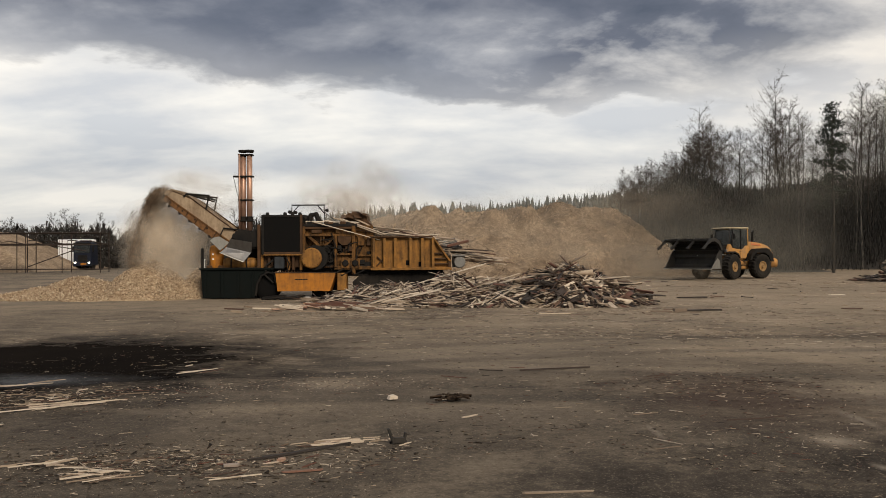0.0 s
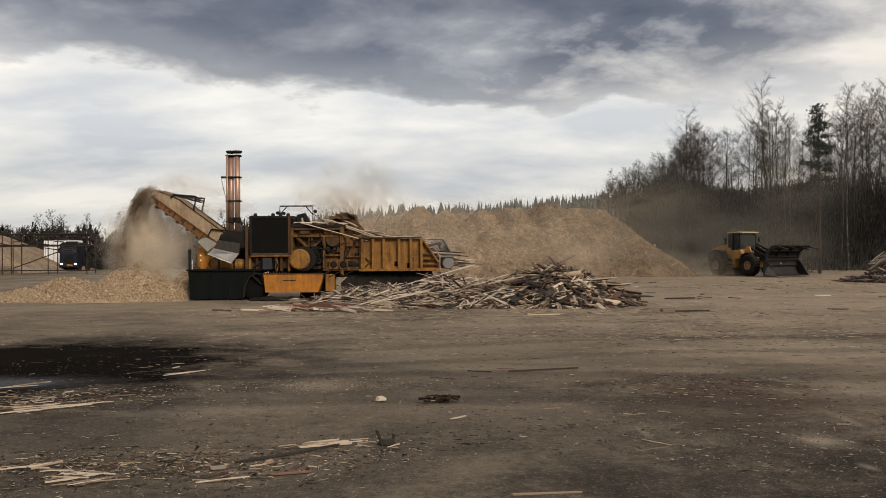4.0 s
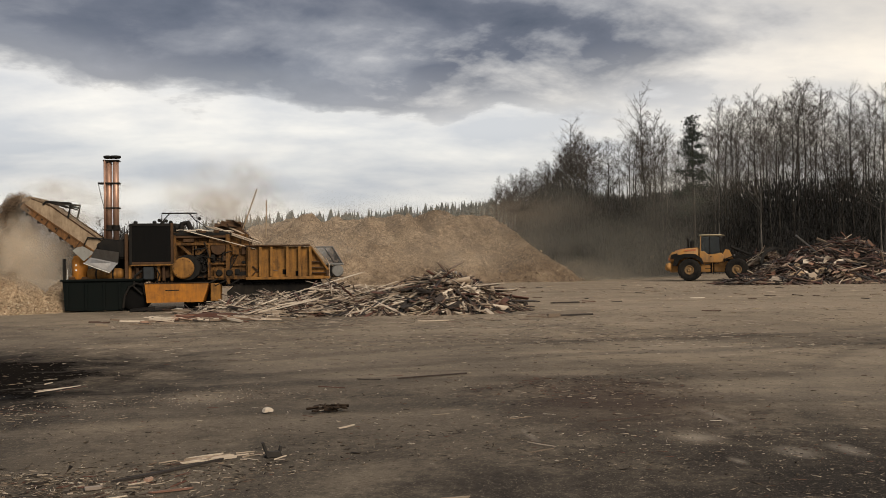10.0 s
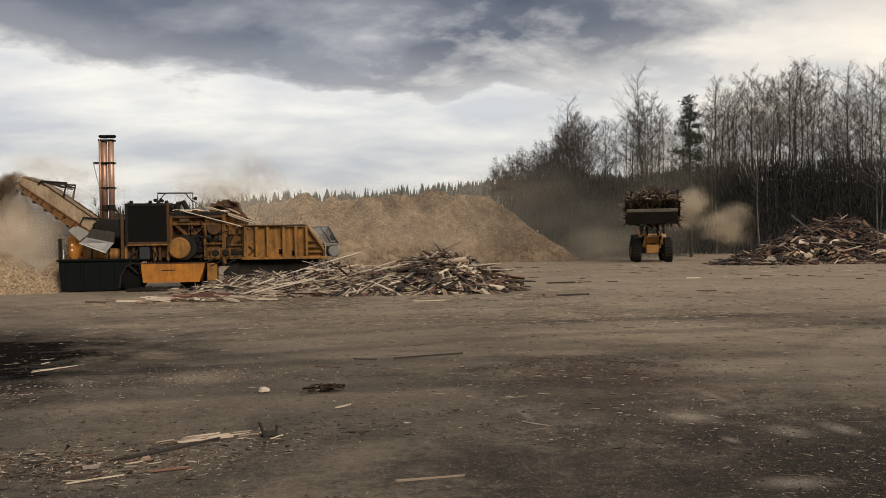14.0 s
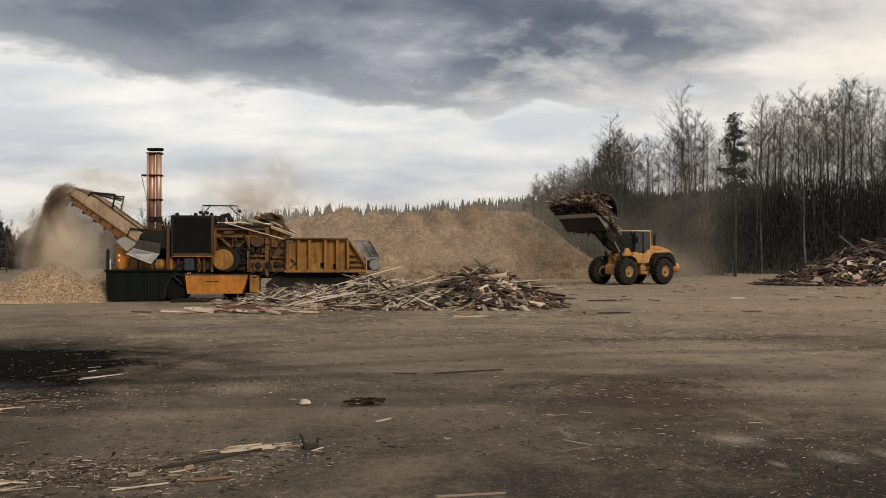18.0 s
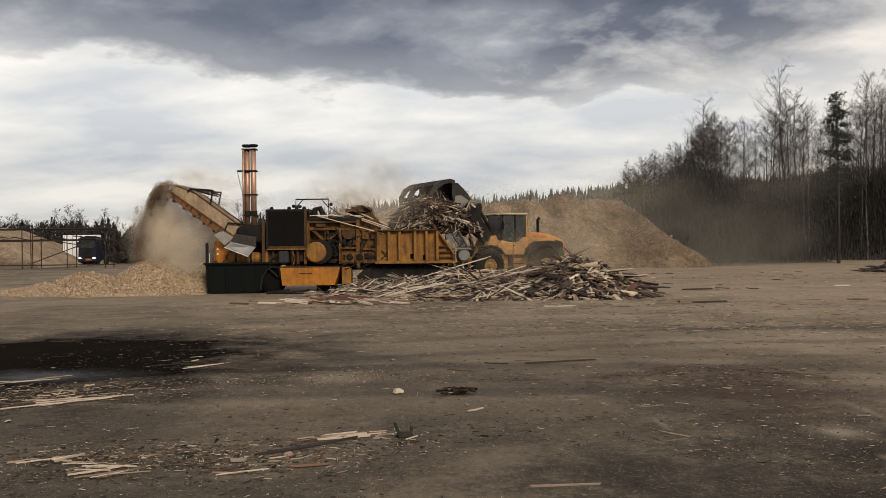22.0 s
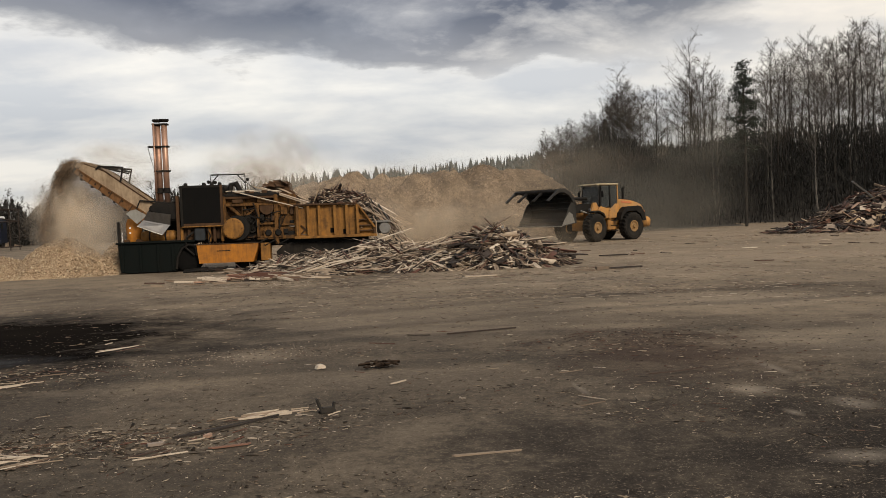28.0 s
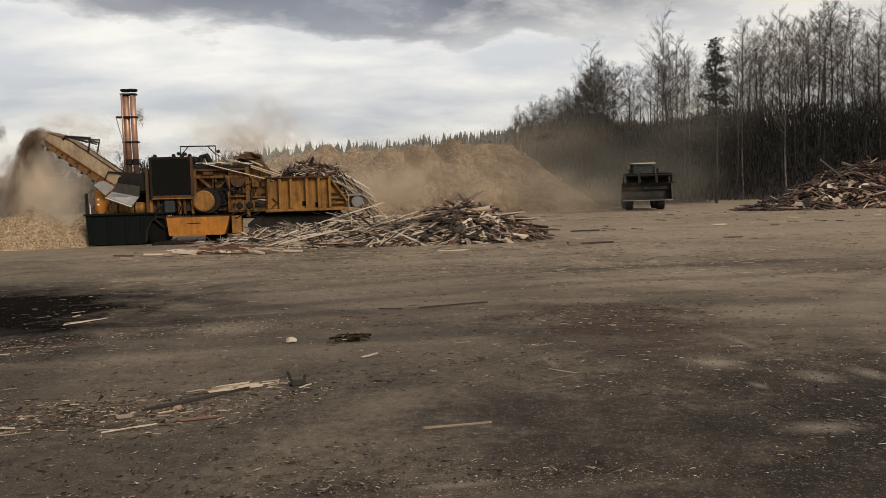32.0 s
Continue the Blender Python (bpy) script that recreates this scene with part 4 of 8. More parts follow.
        tube(br, [(p0[0], y, p0[1]), (p0[0] + 0.10, y, p0[1] + 0.12), (p0[0] + 1.0, y, p0[1] + 0.05), (p0[0] + 0.88, y, p0[1] - 0.50)], 0.045, 6)
        part("bracket", br, DARK_STEEL, m, "grey steel bracket")
        part("bracket_stay", tube(B(), [(p0[0] + 0.25, y, p0[1] + 0.08), (p0[0] + 0.90, y, p0[1] - 0.12)], 0.03, 6), DARK_STEEL, m)
    part("bracket_bar", tube(B(), [(p0[0] + 0.95, conveyor_y, p0[1] - 0.05), (p0[0] + 0.95, conveyor_y + 1.22, p0[1] - 0.05)], 0.04, 6), DARK_STEEL, m)
    tube_b = tube(B(), [(-8.75, 0.3, 2.50), (-8.62, 0.3, 2.78), (-7.9, 0.3, 2.70), (-7.45, 0.3, 2.62)], 0.03, 6)
    part("hose", tube_b, DARK_STEEL, m)
    part("hose", tube(B(), [(-8.45, 0.25, 2.0), (-8.2, 0.2, 2.5), (-7.8, 0.25, 2.35), (-7.5, 0.3, 1.8)], 0.035, 6), DARK_STEEL, m)
    bm = B()
    prism(bm, [(-8.30, 2.40), (-8.18, 2.62), (-7.9, 2.72), (-7.5, 2.66), (-7.14, 2.70), (-7.14, 1.95), (-7.7, 1.96)], 0.1, 1.9)
    bmesh.ops.bevel(bm, geom=list(bm.edges), offset=0.07, segments=2, affect="EDGES")
    part("rubber_hood", bm, DARK_STEEL, m, "black rubber hood over the conveyor foot")

    # exhaust stacks
    for x, y, r in ((-8.20, 1.2, 0.045), (-8.08, 1.35, 0.115), (-7.81, 1.3, 0.115)):
        pipe = part("exhaust_pipe", tube(B(), [(x, y, 2.6), (x, y, 5.84)], r, 18), COPPER_PIPE, m, "heat-tinted copper-brown exhaust stack", True)
        if r > 0.1:
            part("cap", lathe(B(), [(0.02, 6.00), (0.19, 6.00), (0.20, 5.95), (0.16, 5.90), (0.02, 5.90)], "z", 18, (x, y, 0)), DARK_STEEL, pipe, "flat black rain cap")
            part("sleeve", lathe(B(), [(r + 0.02, 3.12), (r + 0.02, 3.28)], "z", 18, (x, y, 0)), DARK_STEEL, pipe, "black sleeve")
    for z in (3.10, 3.95, 4.92, 5.80):
        part("clamp", box(B(), -8.26 if z != 4.92 else -8.45, -7.66, 1.16, 1.48, z - 0.03, z + 0.03, 0.01), DARK_STEEL, m, "dark pipe clamp")
    part("guy_wire", tube(B(), [(-8.45, 1.2, 4.92), (-8.34, 1.2, 4.4), (-8.24, 1.2, 4.0)], 0.012, 5), DARK_STEEL, m)

    # radiator
    bm = box(B(), -7.02, -5.46, 0.0, 1.6, 1.74, 3.24, 0.03)
    rad = part("radiator", bm, DARK_STEEL, m, "radiator housing")
    part("mesh_screen", box(B(), -6.95, -5.54, -0.03, 0.0, 1.82, 3.18, 0.01), BLACK_MESH, rad, "black radiator mesh screen")
    for i in range(1, 9):
        x = -6.95 + i * 1.41 / 9
        part("slat", box(B(), x - 0.008, x + 0.006, -0.034, -0.03, 1.84, 3.16), BLACK_MESH, rad)
    for x0, x1, z0, z1, mat in ((-7.05, -6.95, 1.72, 3.28, DARK_STEEL), (-5.54, -5.44, 1.72, 3.28, BROWN_STEEL), (-6.95, -5.54, 1.70, 1.82, BROWN_STEEL), (-6.95, -5.54, 3.18, 3.28, DARK_STEEL)):
        part("frame", box(B(), x0, x1, -0.05, 0.02, z0, z1, 0.008), mat, rad)
    part("drip_edge", box(B(), -7.0, -5.46, -0.07, 0.0, 1.68, 1.72, 0.006), YELLOW_OLD, rad, "thin yellow lower edge")
    part("frame_post", box(B(), -7.22, -7.10, -0.02, 0.1, 1.2, 2.9, 0.01), BROWN_STEEL, m)
    for x in (-6.9, -6.2, -5.9, -5.6):
        part("filler_cap", lathe(B(), [(0.01, 3.26), (0.07, 3.26), (0.08, 3.34), (0.05, 3.40), (0.01, 3.40)], "z", 12, (x, 0.4, 0)), DARK_STEEL, rad)

    # lower bodywork under the radiator
    part("body_panel", box(B(), -7.18, -5.4, 0.22, 2.3, 1.2, 1.74, 0.02), BROWN_STEEL, m)
    for i, x in enumerate((-7.05, -6.78, -6.02, -5.82, -5.52)):
        part("stay", box(B(), x - 0.05, x + 0.05, 0.06, 0.22, 1.10, 1.70, 0.01), YELLOW_OLD if i % 2 == 0 else BROWN_STEEL, m)
    part("pump", box(B(), -6.58, -6.18, -0.02, 0.3, 1.14, 1.64, 0.05), PUMP_GREY, m, "blue-grey hydraulic pump block")
    part("hose", tube(B(), [(-6.6, 0.0, 1.5), (-6.85, -0.08, 1.3), (-6.9, -0.05, 0.9), (-6.6, 0, 0.6)], 0.04, 7), DARK_STEEL, m)
    part("hose", tube(B(), [(-6.1, 0.02, 1.6), (-5.95, -0.06, 1.35), (-6.05, -0.06, 1.05)], 0.03, 6), DARK_STEEL, m)

    # fuel tank
    tank = part("fuel_tank", prism(B(), [(-6.40, 0.28), (-4.36, 0.28), (-4.24, 0.60), (-4.14, 0.96), (-4.14, 1.00), (-6.48, 1.00)], -0.18, 0.75), YELLOW_TANK, m, "bright yellow fuel tank")
    part("top_lip", box(B(), -6.50, -4.10, -0.20, 0.77, 0.985, 1.015, 0.006), BROWN_STEEL, tank, "rusty tank edge")
    part("marking", box(B(), -5.72, -5.22, -0.186, -0.179, 0.72, 0.755), DARK_STEEL, tank, "dark unreadable marking")
    for i in range(9):
        part("tooth", prism(B(), [(-6.5 + i * 0.12, 1.0), (-6.42 + i * 0.12, 1.0), (-6.46 + i * 0.12, 1.08)], -0.1, -0.06), BROWN_STEEL, tank)
    part("tank_foot", box(B(), -4.08, -3.72, -0.05, 0.6, 0.30, 0.98, 0.02), YELLOW_OLD, m)

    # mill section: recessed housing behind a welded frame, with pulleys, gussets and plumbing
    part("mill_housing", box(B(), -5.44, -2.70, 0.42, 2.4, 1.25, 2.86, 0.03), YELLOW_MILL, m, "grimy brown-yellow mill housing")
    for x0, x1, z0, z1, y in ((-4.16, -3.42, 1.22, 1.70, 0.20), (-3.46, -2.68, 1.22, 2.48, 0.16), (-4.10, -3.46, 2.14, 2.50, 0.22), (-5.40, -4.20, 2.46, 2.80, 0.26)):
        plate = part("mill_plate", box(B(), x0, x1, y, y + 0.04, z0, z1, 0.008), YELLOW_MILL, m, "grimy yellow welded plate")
        for k in range(3):
            for z in (z0 + 0.06, z1 - 0.06):
                part("bolt", lathe(B(), [(0.002, -0.02), (0.022, -0.02), (0.022, 0.0)], "y", 6, (x0 + 0.08 + (x1 - x0 - 0.16) * k / 2, y, z)), BROWN_STEEL, plate)
    part("top_plate", box(B(), -5.46, -3.3, 0.05, 2.5, 2.80, 2.92, 0.02), DARK_STEEL, m)
    for k in range(12):
        x = -5.35 + 0.165 * k
        part("crust", box(B(), x - 0.10, x + 0.11, 0.05 + 0.05 * (k % 3), 0.7, 2.90, 2.93 + 0.03 * ((k * 7) % 4), 0.02), (BROWN_STEEL, DARK_STEEL, HEAP_CORE)[k % 3], m)
    wheel = part("drive_pulley", lathe(B(), [(0.05, 0.0), (0.47, 0.0), (0.50, 0.06), (0.50, 0.24), (0.05, 0.26)], "y", 36, (-4.94, -0.02, 1.58)), DARK_STEEL, m, "black drive pulley")
    part("pulley_cover", lathe(B(), [(0.01, -0.08), (0.05, -0.08), (0.36, -0.06), (0.40, -0.03), (0.41, 0.03), (0.01, 0.03)], "y", 36, (-5.08, -0.08, 1.57)), YELLOW_OLD, wheel, "round yellow pulley cover")
    for k in range(8):
        a = math.tau * k / 8
        part("bolt", lathe(B(), [(0.002, -0.03), (0.018, -0.03), (0.018, 0.0)], "y", 6, (-5.08 + 0.34 * math.cos(a), -0.14, 1.57 + 0.34 * math.sin(a))), BROWN_STEEL, wheel)
    part("small_pulley", lathe(B(), [(0.02, -0.02), (0.05, -0.05), (0.08, 0.0), (0.17, -0.02), (0.19, 0.04), (0.19, 0.2), (0.02, 0.2)], "y", 24, (-4.52, 0.10, 1.90)), DARK_STEEL, m)
    part("small_pulley", lathe(B(), [(0.02, -0.02), (0.05, -0.05), (0.08, 0.0), (0.13, -0.02), (0.15, 0.04), (0.15, 0.2), (0.02, 0.2)], "y", 24, (-4.36, 0.12, 1.52)), DARK_STEEL, m)
    part("belt_guard", prism(B(), [(-4.62, 2.12), (-4.35, 2.08), (-4.22, 1.8), (-4.18, 1.35), (-4.5, 1.22), (-4.72, 1.4), (-4.70, 1.9)], 0.24, 0.36), DARK_STEEL, m)
    # two triangular gussets hung from the upper beam, with open middles
    for a, b, c in (((-5.22, 2.44), (-4.72, 1.98), (-4.70, 2.44)), ((-4.64, 2.44), (-4.66, 1.98), (-4.16, 2.44))):
        for p, q in ((a, b), (b, c)):
            n2 = Vector((q[1] - p[1], 0, p[0] - q[0])).normalized() * 0.05
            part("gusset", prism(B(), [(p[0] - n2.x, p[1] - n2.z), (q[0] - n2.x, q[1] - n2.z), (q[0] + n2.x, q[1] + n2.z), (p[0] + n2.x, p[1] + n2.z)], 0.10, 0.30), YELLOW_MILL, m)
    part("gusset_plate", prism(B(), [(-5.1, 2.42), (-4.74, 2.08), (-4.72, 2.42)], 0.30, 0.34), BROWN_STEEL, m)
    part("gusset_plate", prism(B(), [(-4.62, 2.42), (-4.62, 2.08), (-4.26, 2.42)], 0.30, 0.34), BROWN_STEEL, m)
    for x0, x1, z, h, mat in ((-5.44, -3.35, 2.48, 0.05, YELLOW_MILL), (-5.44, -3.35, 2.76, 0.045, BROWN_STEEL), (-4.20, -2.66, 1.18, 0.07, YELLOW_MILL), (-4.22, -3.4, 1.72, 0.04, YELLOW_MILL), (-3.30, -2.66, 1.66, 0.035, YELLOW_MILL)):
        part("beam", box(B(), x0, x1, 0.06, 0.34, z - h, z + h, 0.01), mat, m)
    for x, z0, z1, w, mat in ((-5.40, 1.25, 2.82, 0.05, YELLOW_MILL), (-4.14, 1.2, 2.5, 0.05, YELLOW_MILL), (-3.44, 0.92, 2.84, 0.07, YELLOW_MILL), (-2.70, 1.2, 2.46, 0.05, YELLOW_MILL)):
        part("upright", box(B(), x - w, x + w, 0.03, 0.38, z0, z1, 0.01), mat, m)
    for x, z in ((-3.76, 1.36), (-3.38, 1.36)):
        part("bearing_plate", box(B(), x - 0.19, x + 0.19, 0.02, 0.10, z - 0.19, z + 0.19, 0.01), YELLOW_MILL, m, "square yellow bearing plate")
        hub = part("bearing", lathe(B(), [(0.05, -0.10), (0.10, -0.10), (0.13, -0.05), (0.14, 0.04), (0.14, 0.2)], "y", 20, (x, 0.06, z)), DARK_STEEL, m, "round bearing housing")
        part("bore", lathe(B(), [(0.005, -0.095), (0.06, -0.095), (0.06, -0.03)], "y", 14, (x, 0.06, z)), DARK_STEEL, hub)
    for x, z, w, h, mat in ((-4.0, 1.95, 0.16, 0.24, DARK_STEEL), (-3.58, 1.92, 0.16, 0.20, BROWN_STEEL), (-4.0, 2.62, 0.3, 0.16, YELLOW_MILL), (-3.14, 2.22, 0.26, 0.34, YELLOW_MILL), (-4.9, 2.62, 0.4, 0.14, BROWN_STEEL), (-3.1, 1.40, 0.2, 0.2, DARK_STEEL), (-2.84, 2.2, 0.16, 0.3, BROWN_STEEL), (-2.85, 1.76, 0.14, 0.12, DARK_STEEL)):
        part("valve_block", box(B(), x - w / 2, x + w / 2, 0.05, 0.40, z - h / 2, z + h / 2, 0.02), mat, m)
    part("disc_guard", lathe(B(), [(0.02, -0.02), (0.27, -0.02), (0.29, 0.04), (0.29, 0.2)], "y", 28, (-3.80, 0.10, 2.34)), BROWN_STEEL, m, "grimy round rotor cover")
    for s in (-1, 1):
        part("cross_brace", tube(B(), [(-2.50, -0.02, 1.44 - 0.17 * s), (-2.16, -0.02, 1.44 + 0.17 * s)], 0.03, 5), BROWN_STEEL, m)
    plumb = random.Random(8)
    for k in range(13):
        x, z = plumb.uniform(-4.55, -3.35), plumb.uniform(1.5, 2.1)
        part("hose", tube(B(), [(x, 0.30, z), (x + plumb.uniform(-0.3, 0.3), 0.0, z + plumb.uniform(-0.1, 0.35)), (x + plumb.uniform(-0.5, 0.5), 0.03, z + plumb.uniform(0.1, 0.5)), (x + plumb.uniform(-0.4, 0.4), 0.2, z + plumb.uniform(0.2, 0.6))], plumb.uniform(0.016, 0.030), 6), DARK_STEEL, m)
    for k, (x, z) in enumerate(((-4.4, 1.05), (-4.1, 0.98), (-3.6, 1.0))):
        part("hose", tube(B(), [(x, 0.1, z + 0.2), (x + 0.2, -0.06, z - 0.1), (x + 0.5, 0.0, z + 0.05), (x + 0.7, 0.2, z + 0.15)], 0.03, 6), DARK_STEEL, m)
    fit = random.Random(3)
    for k in range(30):
        x, z = fit.uniform(-4.6, -3.4), fit.uniform(1.3, 2.75)
        if (x + 5.0) ** 2 + (z - 1.57) ** 2 < 0.36:
            continue
        w, h = fit.uniform(0.04, 0.16), fit.uniform(0.04, 0.18)
        part("fitting", box(B(), x - w, x + w, 0.16 + 0.2 * fit.random(), 0.44, z - h, z + h, 0.015), fit.choice((BROWN_STEEL, DARK_STEEL, YELLOW_MILL)), m)
    # roof fittings
    rail = B()
    tube(rail, [(-5.98, 0.7, 3.26), (-5.98, 0.7, 3.70), (-4.66, 0.7, 3.70), (-4.66, 0.7, 3.0)], 0.028, 6)
    tube(rail, [(-5.98, 0.7, 3.36), (-5.68, 0.7, 3.70)], 0.022, 6)
    tube(rail, [(-4.66, 0.7, 3.36), (-4.96, 0.7, 3.70)], 0.022, 6)
    part("handrail", rail, DARK_STEEL, m, "thin dark handrail")
    part("muffler", lathe(B(), [(0.02, -5.85), (0.16, -5.83), (0.18, -5.5), (0.12, -5.2), (0.02, -5.15)], "x", 16, (0, 0.8, 3.14)), DARK_STEEL, m, "black air intake", True)
    part("intake", tube(B(), [(-5.25, 0.6, 3.02), (-5.20, 0.6, 3.28), (-5.0, 0.6, 3.34), (-4.85, 0.6, 3.02)], 0.11, 10), DARK_STEEL, m)
    for x, z in ((-6.05, 3.42), (-4.55, 3.48), (-5.8, 3.4)):
        part("work_lamp", lathe(B(), [(0.01, -0.05), (0.07, -0.04), (0.07, 0.02), (0.02, 0.06)], "y", 12, (x, 0.6, z)), DARK_STEEL, m)
    part("cable", tube(B(), [(-4.64, 0.6, 3.4), (-4.2, 0.5, 3.05), (-3.6, 0.2, 2.55), (-3.3, 0.1, 2.4)], 0.018, 5), DARK_STEEL, m)
    bm = B()
    prism(bm, [(-4.0, 2.9), (-3.86, 3.20), (-3.70, 3.36), (-3.0, 3.36), (-2.95, 3.05), (-2.6, 2.75), (-2.7, 2.5), (-3.5, 2.5)], 0.7, 2.4)
    part("infeed_hood", bm, BROWN_STEEL, m, "dusty brown infeed hood with bent edges")
    for k in range(4):
        x = -3.85 + 0.24 * k
        part("bent_plate", box(B(), -0.16, 0.16, -0.25, 0.25, -0.012, 0.012, 0.004, Matrix.Translation((x, 0.75, 3.24 + 0.03 * ((k * 5) % 4))) @ Euler((0.3 + 0.15 * (k % 3), 0.12 * ((k * 3) % 5 - 1), 0.2 * k)).to_matrix().to_4x4()), BROWN_STEEL, m)

    # feed hopper: flanged panels between ribs, sloping tail end
    side = [(-2.72, 1.16), (0.34, 1.12), (0.34, 1.42), (-0.30, 2.34), (-2.72, 2.38)]
    hop = part("hopper_side", prism(B(), side, 0.02, 0.09), YELLOW_OLD, m, "ribbed yellow hopper side")
    for i, x in enumerate((-2.62, -2.20, -1.78, -1.18, -0.72, -0.30)):
        rib = part("rib", box(B(), x - 0.012, x + 0.012, -0.13, 0.02, 1.20, 2.34, 0.004), YELLOW_OLD, hop)
        part("flange", box(B(), x - 0.05, x + 0.05, -0.145, -0.13, 1.20, 2.34, 0.004), YELLOW_OLD, rib)
    part("rib", prism(B(), [(-0.33, 2.38), (-0.24, 2.34), (0.42, 1.42), (0.36, 1.38)], -0.14, 0.02), YELLOW_OLD, hop)
    part("end_rib", box(B(), 0.30, 0.40, -0.14, 0.09, 1.12, 1.44, 0.01), BROWN_STEEL, hop)
    for z in (1.32, 1.52, 1.74):
        part("step_bar", box(B(), -0.26, 0.30 - (z - 1.42) * 0.7, -0.10, 0.0, z - 0.025, z + 0.025, 0.006), BROWN_STEEL, hop)
    part("top_rail", box(B(), -2.75, -0.30, -0.15, 0.10, 2.36, 2.42, 0.012), BROWN_STEEL, hop)
    part("bottom_rail", box(B(), -2.75, 0.42, -0.16, 0.10, 1.08, 1.18, 0.012), YELLOW_OLD, hop)
    # flat black plates paint the dark inside of two square holes
    for x, z in ((-1.30, 1.37), (-0.80, 1.31)):
        part("opening", box(B(), x - 0.075, x + 0.075, 0.008, 0.02, z - 0.095, z + 0.095), BLACK_MESH, hop, "black plate painted as a dark square opening")
    part("hopper_side", prism(B(), side, 2.43, 2.5), YELLOW_OLD, m, "far yellow hopper side")
    part("hopper_floor", box(B(), -3.2, 0.45, 0.09, 2.43, 1.16, 1.40, 0.02), DARK_STEEL, m)
    for i in range(14):
        x = -3.1 + i * 0.27
        part("feed_slat", box(B(), x - 0.06, x + 0.06, 0.1, 2.4, 1.40, 1.46, 0.01), BROWN_STEEL, m)
    part("tail_drum", lathe(B(), [(0.03, 0.02), (0.20, 0.02), (0.235, 0.06), (0.235, 2.34), (0.20, 2.4), (0.03, 2.4)], "y", 24, (0.74, 0, 1.38)), SCOURED_SIDE, m, "dark scoured tail drum")
    part("tail_arm", prism(B(), [(0.34, 1.16), (0.90, 1.22), (0.96, 1.38), (0.90, 1.56), (0.34, 1.56)], 0.09, 0.16), DARK_STEEL, m)
    screen = part("tail_screen", prism(B(), [(-0.10, 2.34), (0.56, 2.34), (0.94, 1.70), (0.44, 1.66)], 2.36, 2.38), WIRE_SCREEN, m, "grey wire screen at the feed end")
    part("end_screen", prism(B(), [(0.54, 2.34), (0.57, 2.34), (0.95, 1.70), (0.92, 1.70)], 0.75, 2.36), WIRE_SCREEN, m, "grey wire screen across the feed end")
    for a, b in (((-0.10, 2.36), (0.56, 2.36)), ((0.56, 2.36), (0.95, 1.69)), ((0.95, 1.69), (0.44, 1.66)), ((0.24, 2.35), (0.66, 1.68))):
        part("screen_bar", tube(B(), [(a[0], 2.37, a[1]), (b[0], 2.37, b[1])], 0.022, 6), GREY_SHEET, screen, "grey screen frame")
    for x, z in ((0.56, 2.35), (0.76, 2.02), (0.95, 1.69)):
        part("screen_bar", tube(B(), [(x, 0.75, z), (x, 2.37, z)], 0.02, 6), GREY_SHEET, screen, "grey screen frame")
    part("screen_bar", tube(B(), [(0.56, 0.76, 2.35), (0.95, 0.76, 1.69)], 0.02, 6), GREY_SHEET, screen, "grey screen frame")
    part("tail_sill", box(B(), 0.30, 0.98, 0.0, 2.42, 1.60, 1.68, 0.02), SCOURED_SIDE, m, "scoured steel sill over the tail drum")
    part("tail_strap", tube(B(), [(0.30, -0.04, 1.86), (0.42, -0.05, 1.62), (0.40, -0.05, 1.30), (0.44, -0.03, 1.12)], 0.03, 6), PALE_WOOD, m, "pale frayed strap")
    # running gear
    for y in (0.2, 1.9):
        track = B()
        pts = [(-3.2, 0.10), (0.05, 0.10), (0.32, 0.28), (0.36, 0.62), (0.05, 0.9), (-3.2, 0.9), (-3.5, 0.62), (-3.46, 0.28)]
        prism(track, pts, y, y + 0.45)
        tr = part("crawler_track", track, RUBBER, m, "black crawler track")
        for i in range(13):
            x = -3.2 + i * 0.27
            part("track_pad", box(B(), x - 0.10, x + 0.10, y - 0.02, y + 0.47, 0.88, 0.94, 0.01), DARK_STEEL, tr)
            part("track_pad", box(B(), x - 0.10, x + 0.10, y - 0.02, y + 0.47, 0.03, 0.11, 0.01), DARK_STEEL, tr)
    part("chassis", box(B(), -6.4, 0.1, 0.5, 2.1, 0.85, 1.2, 0.03), DARK_STEEL, m)
    part("axle_stand", box(B(), -5.2, -4.0, 0.8, 1.8, 0.02, 0.9, 0.03), DARK_STEEL, m)
    return m


shredder()
for x, y, turn, w in ((-6.5, 32.75, 8, 0.9), (-5.75, 32.6, -12, 0.8)):
    mat_thing = tagged(new("rubber_mat", mesh_of("rubber_mat", box(B(), -w / 2, w / 2, -0.35, 0.35, 0, 0.06, 0.015), DARK_STEEL)), "dark flat board lying beside the shredder", "board")
    mat_thing.matrix_basis = pose(x, y, 0.03, 4, -5, turn)

# ---- the wheel loader: +x is ahead, the root on the ground between the axles ----
BOOM_AT = Vector((0.95, 0, 2.05))
BOOM_LONG = 3.0


